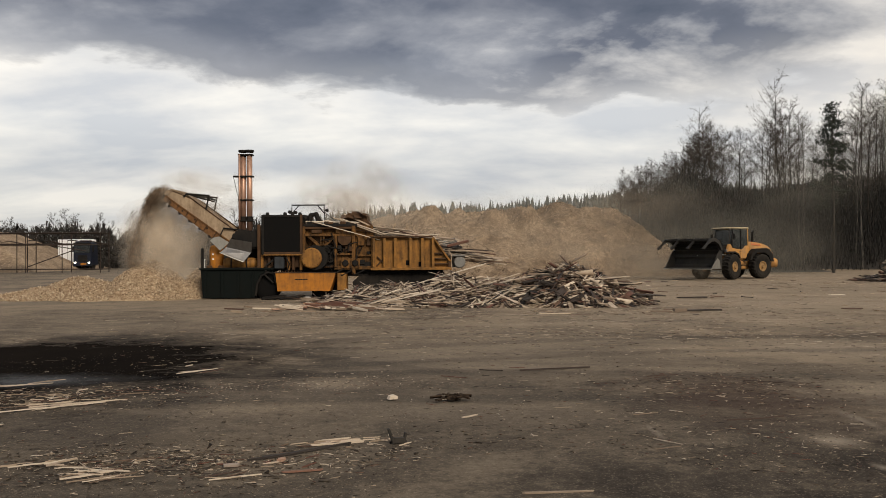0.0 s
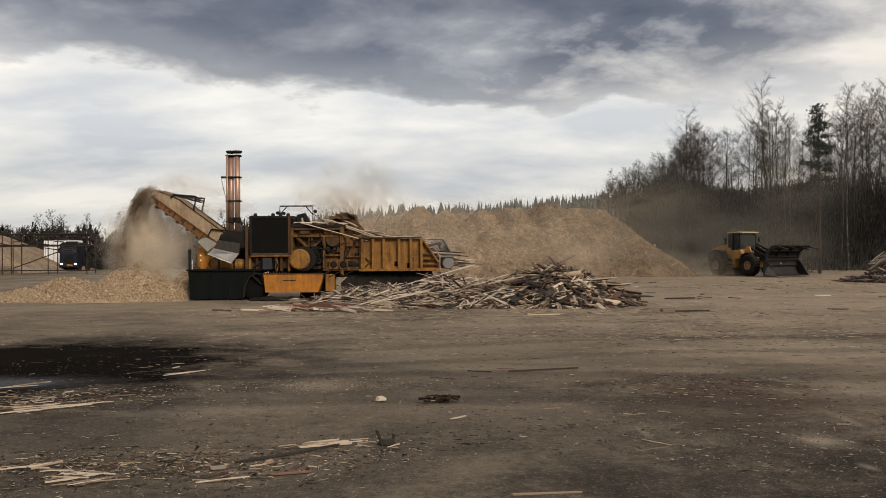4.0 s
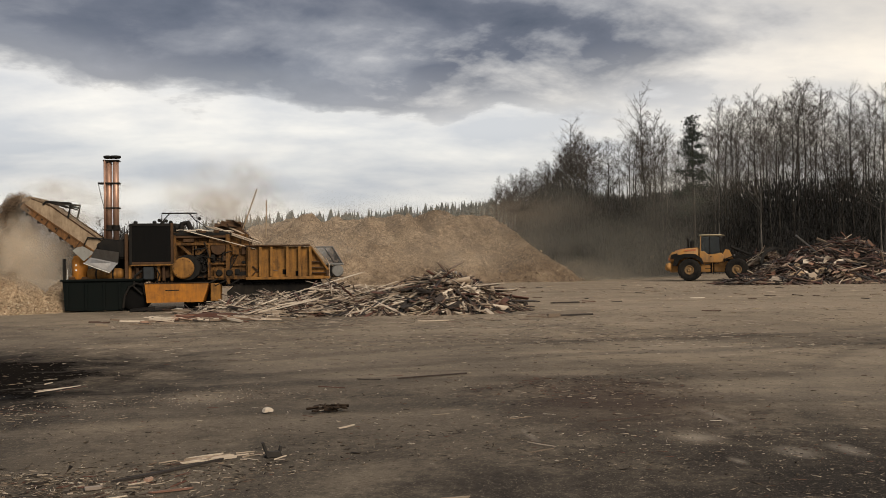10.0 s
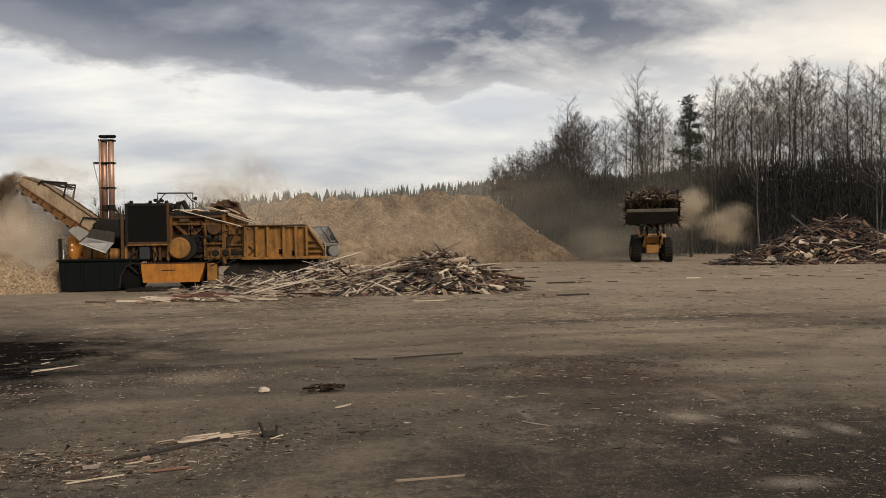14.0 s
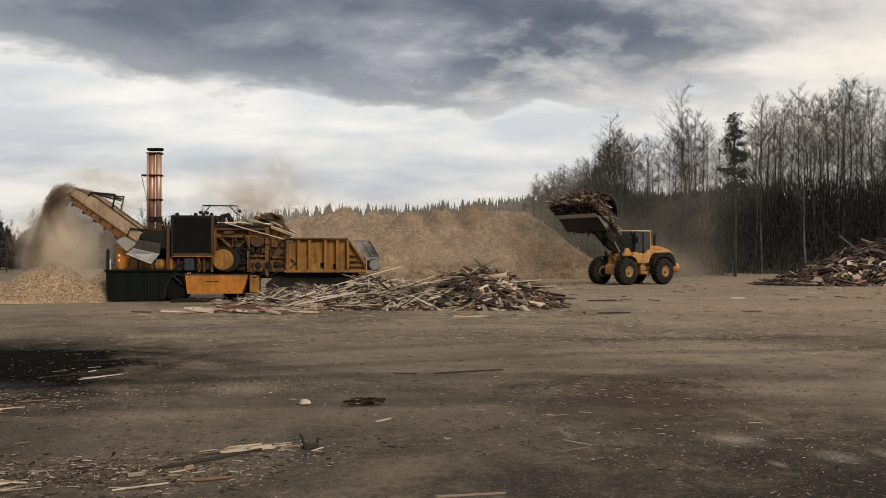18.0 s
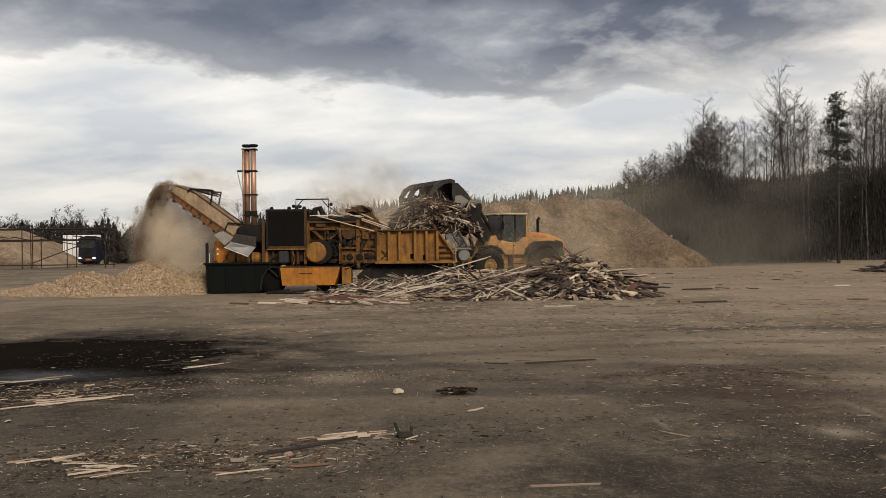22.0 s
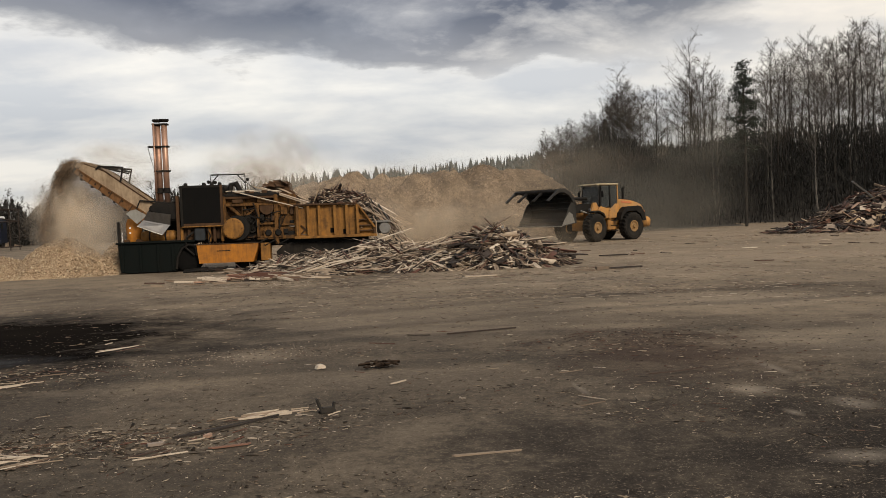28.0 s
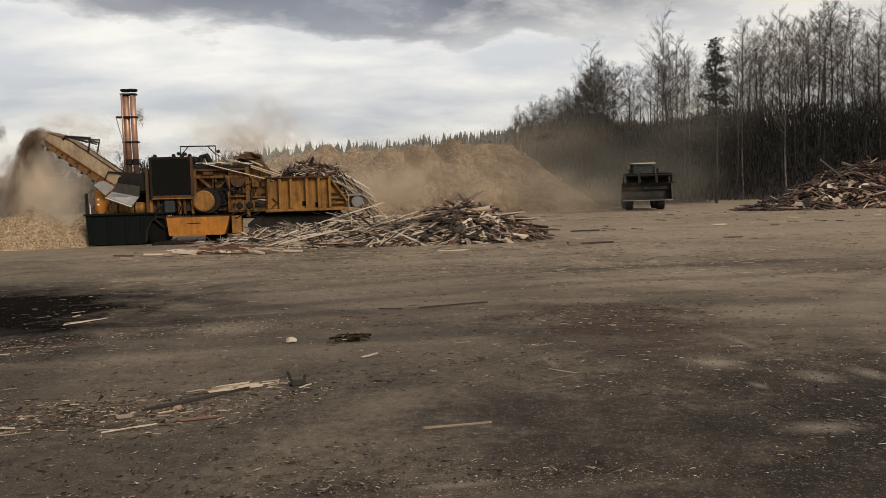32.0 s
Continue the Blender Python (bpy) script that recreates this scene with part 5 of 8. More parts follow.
def wheel_loader():
    m = thing("wheel_loader", "dusty yellow wheel loader with a wide grapple bucket", "wheel loader")
    # rear frame and hood
    bm = B()
    prism(bm, [(-3.04, 1.35), (-3.12, 1.72), (-3.02, 1.98), (-2.70, 2.16), (-2.0, 2.33), (-0.92, 2.42), (-0.92, 1.35)], -0.78, 0.78)
    bmesh.ops.bevel(bm, geom=list(bm.edges), offset=0.09, segments=2, affect="EDGES")
    hood = part("hood", bm, YELLOW_LOADER, m, "rounded yellow engine hood", True)
    for y in (-0.80, 0.795):
        part("grille", prism(B(), [(-2.96, 1.62), (-2.90, 1.90), (-2.48, 2.02), (-2.36, 1.62)], y, y + 0.01), DARK_STEEL, hood, "black side grille")
        part("stripe", prism(B(), [(-2.05, 2.14), (-1.90, 2.25), (-1.15, 2.32), (-1.15, 2.20)], y - 0.002, y + 0.012), ORANGE_LOADER, hood, "orange-red marking")
    part("top_panel", prism(B(), [(-2.62, 2.185), (-2.0, 2.335), (-1.15, 2.415), (-1.15, 2.432), (-2.02, 2.352), (-2.64, 2.202)], -0.52, 0.52), ORANGE_LOADER, hood, "faded orange-red hood top")
    for y in (-0.785, 0.778):
        for k in range(4):
            part("louvre", box(B(), -1.95, -1.45, y - 0.004, y + 0.011, 1.60 + 0.09 * k, 1.64 + 0.09 * k, 0.002), DARK_STEEL, hood)
    part("rear_grille", box(B(), -3.09, -3.02, -0.5, 0.5, 1.45, 1.95, 0.01), DARK_STEEL, hood)
    part("exhaust", tube(B(), [(-1.75, 0.35, 2.4), (-1.75, 0.35, 3.05), (-1.85, 0.35, 3.12)], 0.08, 12), DARK_STEEL, m, "black exhaust pipe")
    part("air_cleaner", lathe(B(), [(0.02, 2.4), (0.12, 2.4), (0.12, 2.75), (0.17, 2.78), (0.15, 2.9), (0.02, 2.92)], "z", 14, (-1.45, -0.45, 0)), DARK_STEEL, m)
    bm = B()
    prism(bm, [(-3.30, 0.74), (-3.34, 1.15), (-3.2, 1.32), (-2.85, 1.32), (-2.85, 0.7)], -1.1, 1.1)
    bmesh.ops.bevel(bm, geom=list(bm.edges), offset=0.07, segments=2, affect="EDGES")
    part("counterweight", bm, YELLOW_LOADER, m, "rounded yellow counterweight", True)
    part("rear_frame", box(B(), -3.0, -0.2, -0.62, 0.62, 0.62, 1.42, 0.04), YELLOW_LOADER, m)
    front_parts = [part("front_frame", box(B(), 0.05, 1.85, -0.46, 0.46, 0.62, 1.22, 0.05), YELLOW_LOADER, m)]
    front_parts.append(part("front_axle", tube(B(), [(1.62, -0.95, 0.80), (1.62, 0.95, 0.80)], 0.20, 12), DARK_STEEL, m))
    part("rear_axle", tube(B(), [(-1.62, -0.95, 0.80), (-1.62, 0.95, 0.80)], 0.20, 12), DARK_STEEL, m)
    bm = B()
    prism(bm, [(0.35, 1.1), (1.5, 1.1), (1.35, 1.7), (1.12, 2.22), (0.85, 2.25), (0.55, 1.7)], -0.62, -0.50)
    front_parts.append(part("lift_tower", bm, YELLOW_LOADER, m, "yellow lift-arm tower plate"))
    bm = B()
    prism(bm, [(0.35, 1.1), (1.5, 1.1), (1.35, 1.7), (1.12, 2.22), (0.85, 2.25), (0.55, 1.7)], 0.50, 0.62)
    front_parts.append(part("lift_tower", bm, YELLOW_LOADER, m, "yellow lift-arm tower plate"))
    part("hitch", lathe(B(), [(0.05, 0.6), (0.2, 0.6), (0.2, 1.4), (0.05, 1.4)], "z", 14, (-0.08, 0, 0)), DARK_STEEL, m)
    # cab
    base = B()
    prism(base, [(-0.92, 1.30), (0.62, 1.30), (0.78, 1.75), (0.55, 2.02), (0.12, 1.92), (-0.35, 1.92), (-0.6, 2.15), (-0.92, 2.15)], -0.84, 0.84)
    bmesh.ops.bevel(base, geom=list(base.edges), offset=0.04, segments=1, affect="EDGES")
    cab = part("cab", base, YELLOW_LOADER, m, "yellow cab base with steps")
    roof = B()
    box(roof, -0.94, 0.62, -0.86, 0.86, 3.23, 3.35, 0.05)
    part("roof", roof, CREAM_ROOF, cab, "pale dusty cab roof", True)
    for x, y, x2 in ((-0.86, -0.78, -0.83), (-0.86, 0.78, -0.83), (0.55, -0.74, 0.42), (0.55, 0.74, 0.42), (-0.22, -0.80, -0.2), (-0.22, 0.80, -0.2)):
        part("pillar", tube(B(), [(x, y, 1.9), (x2, y, 3.26)], 0.05, 4), YELLOW_LOADER if x < -0.8 else DARK_STEEL, cab)
    for y in (-0.79, 0.78):
        for x0, x1 in ((-0.80, -0.26), (-0.17, 0.46)):
            w = part("window", box(B(), x0, x1, y, y + 0.012, 1.96, 3.2), GLASS, cab, "dusty dark cab window")
    part("windscreen", box(B(), 0.47, 0.485, -0.70, 0.70, 1.98, 3.2), GLASS, cab, "dusty windscreen")
    part("rear_window", box(B(), -0.865, -0.85, -0.70, 0.70, 2.2, 3.2), GLASS, cab, "rear cab window")
    part("visor", box(B(), 0.56, 0.80, -0.80, 0.80, 3.24, 3.30, 0.02), CREAM_ROOF, cab, "pale overhanging roof visor")
    for y in (-0.852, 0.842):
        part("door_panel", prism(B(), [(-0.24, 1.40), (0.44, 1.40), (0.50, 1.86), (0.10, 1.88), (-0.24, 1.90)], y, y + 0.01), YELLOW_LOADER, cab, "yellow lower door panel")
        part("door_handle", box(B(), -0.20, -0.06, y - 0.006, y + 0.016, 1.74, 1.78, 0.004), DARK_STEEL, cab)
    part("driver_seat", box(B(), -0.65, -0.1, -0.28, 0.28, 1.75, 2.05, 0.05), DARK_STEEL, cab)
    part("seat_back", box(B(), -0.72, -0.55, -0.28, 0.28, 2.05, 2.75, 0.05), DARK_STEEL, cab)
    part("console", box(B(), 0.2, 0.42, -0.35, 0.35, 1.9, 2.2, 0.05), DARK_STEEL, cab)
    for y in (-0.98, 0.98):
        part("mirror", box(B(), 0.52, 0.58, y - 0.09, y + 0.09, 2.55, 2.9, 0.02), DARK_STEEL, cab)
        part("mirror_arm", tube(B(), [(0.5, y * 0.84, 3.0), (0.55, y, 2.9)], 0.018, 5), DARK_STEEL, cab)
        s = 1 if y > 0 else -1
        for k in range(3):
            part("step", box(B(), -0.55, -0.05, min(y, y + 0.12 * s), max(y, y + 0.12 * s), 0.55 + 0.3 * k, 0.60 + 0.3 * k, 0.01), DARK_STEEL, cab)
        part("handrail", tube(B(), [(-0.02, y, 0.6), (-0.02, y, 1.9)], 0.018, 5), YELLOW_LOADER, cab)
        part("work_lamp", box(B(), 0.56, 0.64, y * 0.65 - 0.08, y * 0.65 + 0.08, 3.12, 3.24, 0.02), GREY_SHEET, cab)
        f0, f1 = (0.72, 1.22) if s > 0 else (-1.22, -0.72)
        bm = B()
        prism(bm, [(-2.78, 1.10), (-2.66, 1.58), (-2.40, 1.88), (-1.9, 1.98), (-1.2, 1.94), (-0.76, 1.62), (-0.62, 1.2), (-0.76, 1.2), (-0.90, 1.46), (-1.25, 1.68), (-1.95, 1.70), (-2.32, 1.50), (-2.52, 1.10)], f0, f1)
        part("rear_fender", bm, DARK_STEEL, m, "black rear mudguard")
        bm = B()
        prism(bm, [(0.72, 1.35), (0.92, 1.62), (1.35, 1.78), (1.8, 1.70), (1.8, 1.64), (1.35, 1.70), (0.98, 1.55), (0.8, 1.35)], f0, f1)
        front_parts.append(part("front_fender", bm, DARK_STEEL, m, "black front mudguard"))
        part("tail_lamp", box(B(), -3.10, -3.04, y * 0.75 - 0.08, y * 0.75 + 0.08, 1.5, 1.7, 0.02), ORANGE_LOADER, m)
        front_parts.append(part("headlamp", box(B(), 1.42, 1.52, y * 0.62 - 0.1, y * 0.62 + 0.1, 1.72, 1.9, 0.03), GREY_SHEET, m))
    # wheels
    wheels = []
    # one skin: side walls, shoulders and a tread with slanting lugs raised out of it
    outline = [(0.33, -0.25), (0.58, -0.30), (0.72, -0.28), (0.775, -0.22), (0.775, -0.14), (0.775, -0.05), (0.775, 0.05), (0.775, 0.14), (0.775, 0.22), (0.72, 0.28), (0.58, 0.30), (0.33, 0.25)]
    steps = 96
    tv, tf = [], []
    for k in range(steps):
        a = math.tau * k / steps
        for rad, y in outline:
            lug = rad > 0.7 and (k / steps * 22 + 1.6 * abs(y)) % 1.0 < 0.5
            q = rad + (0.038 if lug and rad > 0.75 else 0.012 if lug else 0.0)
            tv.append((q * math.cos(a), y, q * math.sin(a)))
    n = len(outline)
    for k in range(steps):
        for e in range(n - 1):
            k2 = (k + 1) % steps
            tf.append((k * n + e, k * n + e + 1, k2 * n + e + 1, k2 * n + e))
    tyre_me = from_arrays("tyre", tv, tf, RUBBER)
    half = [(0.02, 0.30), (0.09, 0.31), (0.12, 0.25), (0.20, 0.215), (0.25, 0.245), (0.30, 0.275), (0.335, 0.27), (0.335, 0.22)]
    rim_me = mesh_of("rim", lathe(B(), [(a, -b) for a, b in half] + [(a, b) for a, b in half[::-1]], "y", 24), DUSTY_RIM)
    for x in (-1.62, 1.62):
        for y in (-1.08, 1.08):
            w = new("wheel")
            w.parent = m
            w.matrix_basis = pose(x, y, 0.80)
            part("tyre", tyre_me, None, w, "black dusty lugged tyre")
            part("rim", rim_me, None, w, "yellow wheel rim")
            wheels.append((w, x, y))
    # lift arm, in its own space: pivot at the origin, pin at (BOOM_LONG, 0, 0)
    bm = B()
    for y in (-0.42, 0.30):
        prism(bm, [(-0.12, -0.14), (0.6, -0.22), (1.5, -0.10), (2.2, 0.0), (3.0, -0.10), (3.02, 0.10), (2.3, 0.34), (1.4, 0.36), (0.5, 0.22), (-0.12, 0.16)], y, y + 0.13)
    box(bm, 1.3, 1.6, -0.42, 0.42, 0.05, 0.30, 0.02)
    boom = part("lift_arm", bm, DARK_STEEL, m, "black lift arm")
    for y in (-0.30, 0.18):
        part("bell_crank", prism(B(), [(1.05, 0.10), (1.30, -0.02), (1.52, 0.20), (1.74, 0.78), (1.62, 0.90), (1.42, 0.80)], y, y + 0.12), DARK_STEEL, boom, "black bell crank")
    for y in (-0.50, 0.42):
        part("pin", lathe(B(), [(0.005, -0.02), (0.11, -0.02), (0.11, 0.06), (0.005, 0.06)], "y", 12, (0.0, y, 0.0)), BRIGHT_STEEL, boom, "worn bright pivot pin")
        part("pin", lathe(B(), [(0.005, -0.02), (0.09, -0.02), (0.09, 0.06), (0.005, 0.06)], "y", 12, (2.94, y, 0.0)), BRIGHT_STEEL, boom, "worn bright pivot pin")
        part("lift_cylinder", tube(B(), [(-0.25, y * 1.3, -0.72), (0.55, y * 1.3, -0.36)], 0.085, 10), DARK_STEEL, boom, "black lift cylinder")
    part("hydraulic_hose", tube(B(), [(0.1, -0.2, 0.35), (0.8, -0.2, 0.55), (1.5, -0.16, 0.42), (2.4, -0.14, 0.40), (2.9, -0.12, 0.25)], 0.025, 6), RUBBER, boom)
    part("hydraulic_hose", tube(B(), [(0.1, 0.2, 0.35), (0.8, 0.2, 0.50), (1.6, 0.16, 0.46), (2.4, 0.12, 0.44), (2.9, 0.12, 0.25)], 0.025, 6), RUBBER, boom)
    part("tilt_link", prism(B(), [(1.2, 0.25), (1.4, 0.2), (1.62, 0.75), (1.45, 0.85)], -0.1, 0.1), DARK_STEEL, boom)
    part("tilt_cylinder", tube(B(), [(0.0, 0, 0.45), (1.5, 0, 0.75)], 0.09, 10), DARK_STEEL, boom)
    part("tilt_rod", tube(B(), [(1.5, 0, 0.72), (2.85, 0, 0.46)], 0.045, 8), BRIGHT_STEEL, boom, "bright steel piston rod")
    for y in (-0.55, 0.55):
        part("lift_rod", tube(B(), [(0.15, y, -0.55), (1.25, y, -0.02)], 0.05, 8), BRIGHT_STEEL, boom, "bright steel piston rod")
    # bucket, in its own space: pin at the origin, floor reaching ahead along +x, opening ahead
    bm = B()
    floor = [(-0.05, -0.32), (1.18, -0.36), (1.25, -0.33), (1.12, -0.30), (0.25, -0.24), (0.08, -0.05), (0.0, 0.26), (0.02, 0.60), (0.18, 0.82), (0.13, 0.87), (-0.06, 0.68), (-0.10, 0.26), (-0.12, -0.1)]
    prism(bm, floor, -1.62, 1.62)
    bucket = part("bucket", bm, BUCKET_STEEL, m, "wide worn black bucket")
    for y in (-1.66, 1.62):
        bm = B()
        prism(bm, [(-0.05, -0.34), (1.20, -0.36), (0.84, 0.02), (0.50, 0.54), (0.20, 0.84), (-0.05, 0.69), (-0.1, 0.26)], y, y + 0.04)
        part("side_plate", bm, BUCKET_STEEL, bucket, "bucket side plate")
        o = y - 0.012 if y < 0 else y + 0.04
        part("side_wear_plate", prism(B(), [(0.10, -0.30), (1.18, -0.355), (0.84, 0.01), (0.46, 0.34), (0.22, 0.16)], o, o + 0.012), SCOURED_SIDE, bucket, "scoured pale side cutter")
    part("cutting_edge", box(B(), 1.06, 1.32, -1.66, 1.66, -0.385, -0.345, 0.008), BRIGHT_STEEL, bucket, "scoured bright cutting edge")
    part("back_beam", box(B(), -0.02, 0.14, -1.62, 1.62, 0.38, 0.48, 0.02), BUCKET_STEEL, bucket)
    for y in (-0.9, 0, 0.9):
        part("stiffener", box(B(), -0.20, -0.10, y - 0.04, y + 0.04, -0.2, 0.66, 0.01), DARK_STEEL, bucket)
    # top clamp, in its own space: hinge at the origin, tines bowing ahead
    bm = B()
    bow = [(-0.08, 0.0), (0.08, 0.22), (0.40, 0.42), (0.85, 0.50), (1.30, 0.36), (1.56, 0.02), (2.0, -0.46), (1.90, -0.48), (1.58, -0.10), (1.22, 0.18), (0.85, 0.28), (0.46, 0.22), (0.18, 0.06), (0.04, -0.10)]
    clamp = part("grapple", tube(bm, [(0.0, -1.52, 0.0), (0.0, 1.52, 0.0)], 0.09, 8), DARK_STEEL, m, "black top grapple")
    for y in (-1.56, -0.62, 0.50, 1.58):
        part("tine", prism(B(), bow, y, y + 0.16), DARK_STEEL if abs(y) < 1 else BUCKET_STEEL, clamp, "curved steel tine")
    part("top_sheet", prism(B(), [(0.10, 0.21), (0.40, 0.40), (0.85, 0.48), (0.86, 0.44), (0.42, 0.36), (0.14, 0.17)], -1.47, 1.47), DARK_STEEL, clamp, "black sheet between the tines")
    part("cross_bar", box(B(), 0.36, 0.60, -1.52, 1.52, 0.26, 0.40, 0.02), DARK_STEEL, clamp)
    part("cross_bar", box(B(), 0.02, 0.20, -1.52, 1.52, 0.02, 0.16, 0.02), DARK_STEEL, clamp)
    part("cross_bar", box(B(), 1.28, 1.46, -1.52, 1.52, 0.14, 0.26, 0.02), DARK_STEEL, clamp)
    return m, wheels, boom, bucket, clamp, front_parts


LOADER, WHEELS, BOOM, BUCKET, CLAMP, FRONT_PARTS = wheel_loader()

# ---- heaps of scrap wood ----


def front_heap(x, y):
    w = 0.16 * fbm(x, y, 0.0, 0.8, 3)
    a = lobe(x, y, 4.35, 28.9, 1.36, 2.7, 2.4)
    b = lobe(x, y, 2.2, 29.2, 0.74, 3.0, 2.4)
    c = lobe(x, y, 0.6, 30.6, 0.74, 2.9, 2.4)
    d = lobe(x, y, -1.6, 31.0, 0.58, 2.3, 2.3)
    e = lobe(x, y, -1.2, 28.9, 0.26, 2.2, 2.2)
    f = lobe(x, y, -2.9, 30.6, 0.28, 1.7, 1.5)
    return max(a, b, c, d, e, f) + (w if max(a, b, c, d, e, f) > 0.1 else 0)


front = thing("scrap_wood_heap", "tangled heap of grey and brown scrap planks before the shredder", "wood pile")
# dark sheet beneath the planks, so the gaps' shade is painted in
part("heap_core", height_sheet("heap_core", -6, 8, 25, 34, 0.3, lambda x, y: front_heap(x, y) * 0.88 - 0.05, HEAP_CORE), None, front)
heap(front, front_heap, (-5.9, 7.4, 25.4, 32.6), 300, 7000, random.Random(11), lambda x: 0.46 if x < 2.6 else 0.18, (0.4, 2.4), None, 0.05, 0.45)


r = random.Random(77)
for k in range(120):
    # long laths on top: pale fans over the low part, mixed boards over the high part
    low = k < 70
    x, y = (r.uniform(-1.5, 3.4), r.uniform(27.2, 30.6)) if low else (r.uniform(2.6, 6.6), r.uniform(27.2, 30.0))
    h = front_heap(x, y)
    if h < 0.05:
        continue
    pale = r.random() < (0.85 if low else 0.45)
    l, w, t = r.uniform(1.2, 2.7) if low else r.uniform(0.7, 2.2), r.uniform(0.035, 0.065), 0.022
    if not low and not pale:
        w, t = r.uniform(0.10, 0.22), 0.03
    yaw = (r.choice((0.35, -0.25, 0.1)) + r.gauss(0, 0.12)) if low else r.uniform(-1.2, 1.2)
    tilt = r.gauss(0.10, 0.10) if low else r.gauss(0, 0.24)
    ob = part("lath" if pale else "board", r.choice(PALE_PLANKS if pale else PLANKS), None, front)
    ob.matrix_basis = Matrix.LocRotScale((x, y, h + 0.06 + 0.22 * abs(math.sin(tilt)) * l), turned(yaw, tilt, r.gauss(0, 0.4)).to_quaternion(), (l, w, t))


def right_heap(x, y):
    w = 0.28 * fbm(x, y, 2.0, 0.5, 3)
    a = lobe(x, y, 34.0, 51.5, 3.15, 6.4, 6.0)
    b = lobe(x, y, 29.6, 50.5, 1.25, 3.6, 4.2)
    c = lobe(x, y, 39.5, 51.0, 2.7, 6.0, 6.0)
    d = lobe(x, y, 27.2, 49.5, 0.36, 2.6, 2.6)
    return max(a, b, c, d) + (w if max(a, b, c, d) > 0.15 else 0)


right = thing("scrap_wood_heap", "tall heap of dark broken demolition wood and boards", "wood pile")
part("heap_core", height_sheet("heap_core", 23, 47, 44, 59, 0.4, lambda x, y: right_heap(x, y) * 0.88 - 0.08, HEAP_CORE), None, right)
heap(right, right_heap, (24, 45, 44.5, 58), 300, 5200, random.Random(12), 0.04, (0.4, 2.2), None, 0.05, 0.45, 2.1, True)
torn = random.Random(79)
for k in range(30):
    x, y = (torn.uniform(27.4, 32.5) if k % 3 else torn.uniform(30.0, 40.0)), torn.uniform(45.8, 49.5)
    h = right_heap(x, y)
    if h < 0.12:
        continue
    w, l = torn.uniform(0.25, 0.95), torn.uniform(0.15, 0.60)
    rim = [(-w / 2, -l / 2), (w * torn.uniform(0.1, 0.4), -l * torn.uniform(0.4, 0.6)), (w / 2, -l * torn.uniform(0.0, 0.3)), (w * torn.uniform(0.2, 0.5), l * torn.uniform(0.2, 0.5)), (0.0, l * torn.uniform(0.2, 0.6)), (-w * torn.uniform(0.3, 0.6), l * torn.uniform(0.1, 0.5))]
    mat, label = ((TORN_BOARD, "pale torn chipboard"), (PALE_WOOD, "cream torn board"), (RED_WOOD, "reddish torn panel"))[(k % 5) // 2]
    s = part("board", prism(B(), rim, -0.012, 0.012), mat, right, label)
    s.matrix_basis = pose(x, y, h + 0.10, torn.uniform(20, 80) - 90, torn.uniform(-35, 35), torn.uniform(-40, 40))
r = random.Random(78)
for k in range(110):
    x, y = r.uniform(26.5, 43.0), r.uniform(45.5, 51.5)
    h = right_heap(x, y)
    if h < 0.1:
        continue
    kind = r.randrange(5)
    ob = part("plank" if kind < 3 else "torn_board", r.choice((RED_PLANKS, OLD_PLANKS, OLD_PLANKS, PALE_SLIVERS, OLD_PLANKS)[kind]), None, right)
    tilt = r.gauss(0, 0.35)
    ob.matrix_basis = Matrix.LocRotScale((x, y, h + 0.05 + 0.2 * abs(math.sin(tilt))), turned(r.uniform(-1.4, 1.4), tilt, r.gauss(0, 0.6)).to_quaternion(), (r.uniform(0.5, 1.9), r.uniform(0.06, 0.24), 0.035))
s = part("beam", box(B(), -1.15, 1.15, -0.09, 0.09, -0.05, 0.05, 0.01), GREY_SHEET, right, "long grey rail sticking out")
s.matrix_basis = pose(31.3, 50.4, 2.35, 20, 36, 5)


def bucket_load(x, y):
    return max(0.0, 1.50 * (1 - (abs(x) / 1.4) ** 2.2) * (1 - (abs(y) / 1.75) ** 2.6)) + 0.20 * fbm(x, y, 0, 1.3, 3)


load = thing("plank_load", "bucket load of tangled broken scrap planks", "wood pile")
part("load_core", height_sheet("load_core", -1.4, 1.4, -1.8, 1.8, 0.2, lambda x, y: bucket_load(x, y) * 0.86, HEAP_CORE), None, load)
heap(load, bucket_load, (-1.25, 1.25, -1.6, 1.6), 230, 1700, random.Random(13), 0.25, (0.5, 1.7), None, 0.10, 0.55, 1.3, True)

spill = thing("plank_spill", "broken planks sliding off the hopper's open end", "wood pile")
r = random.Random(23)
for k in range(70):
    pale = r.random() < 0.6
    ob = part("plank", r.choice(PALE_PLANKS if pale else PLANKS), None, spill)
    ob.matrix_basis = Matrix.LocRotScale((r.gauss(0, 0.42), r.uniform(-0.6, 1.0), r.gauss(0, 0.13)), turned(r.gauss(0, 0.35), r.gauss(0, 0.22), r.gauss(0, 0.4)).to_quaternion(), (r.uniform(0.5, 1.5), r.uniform(0.03, 0.08), 0.02))

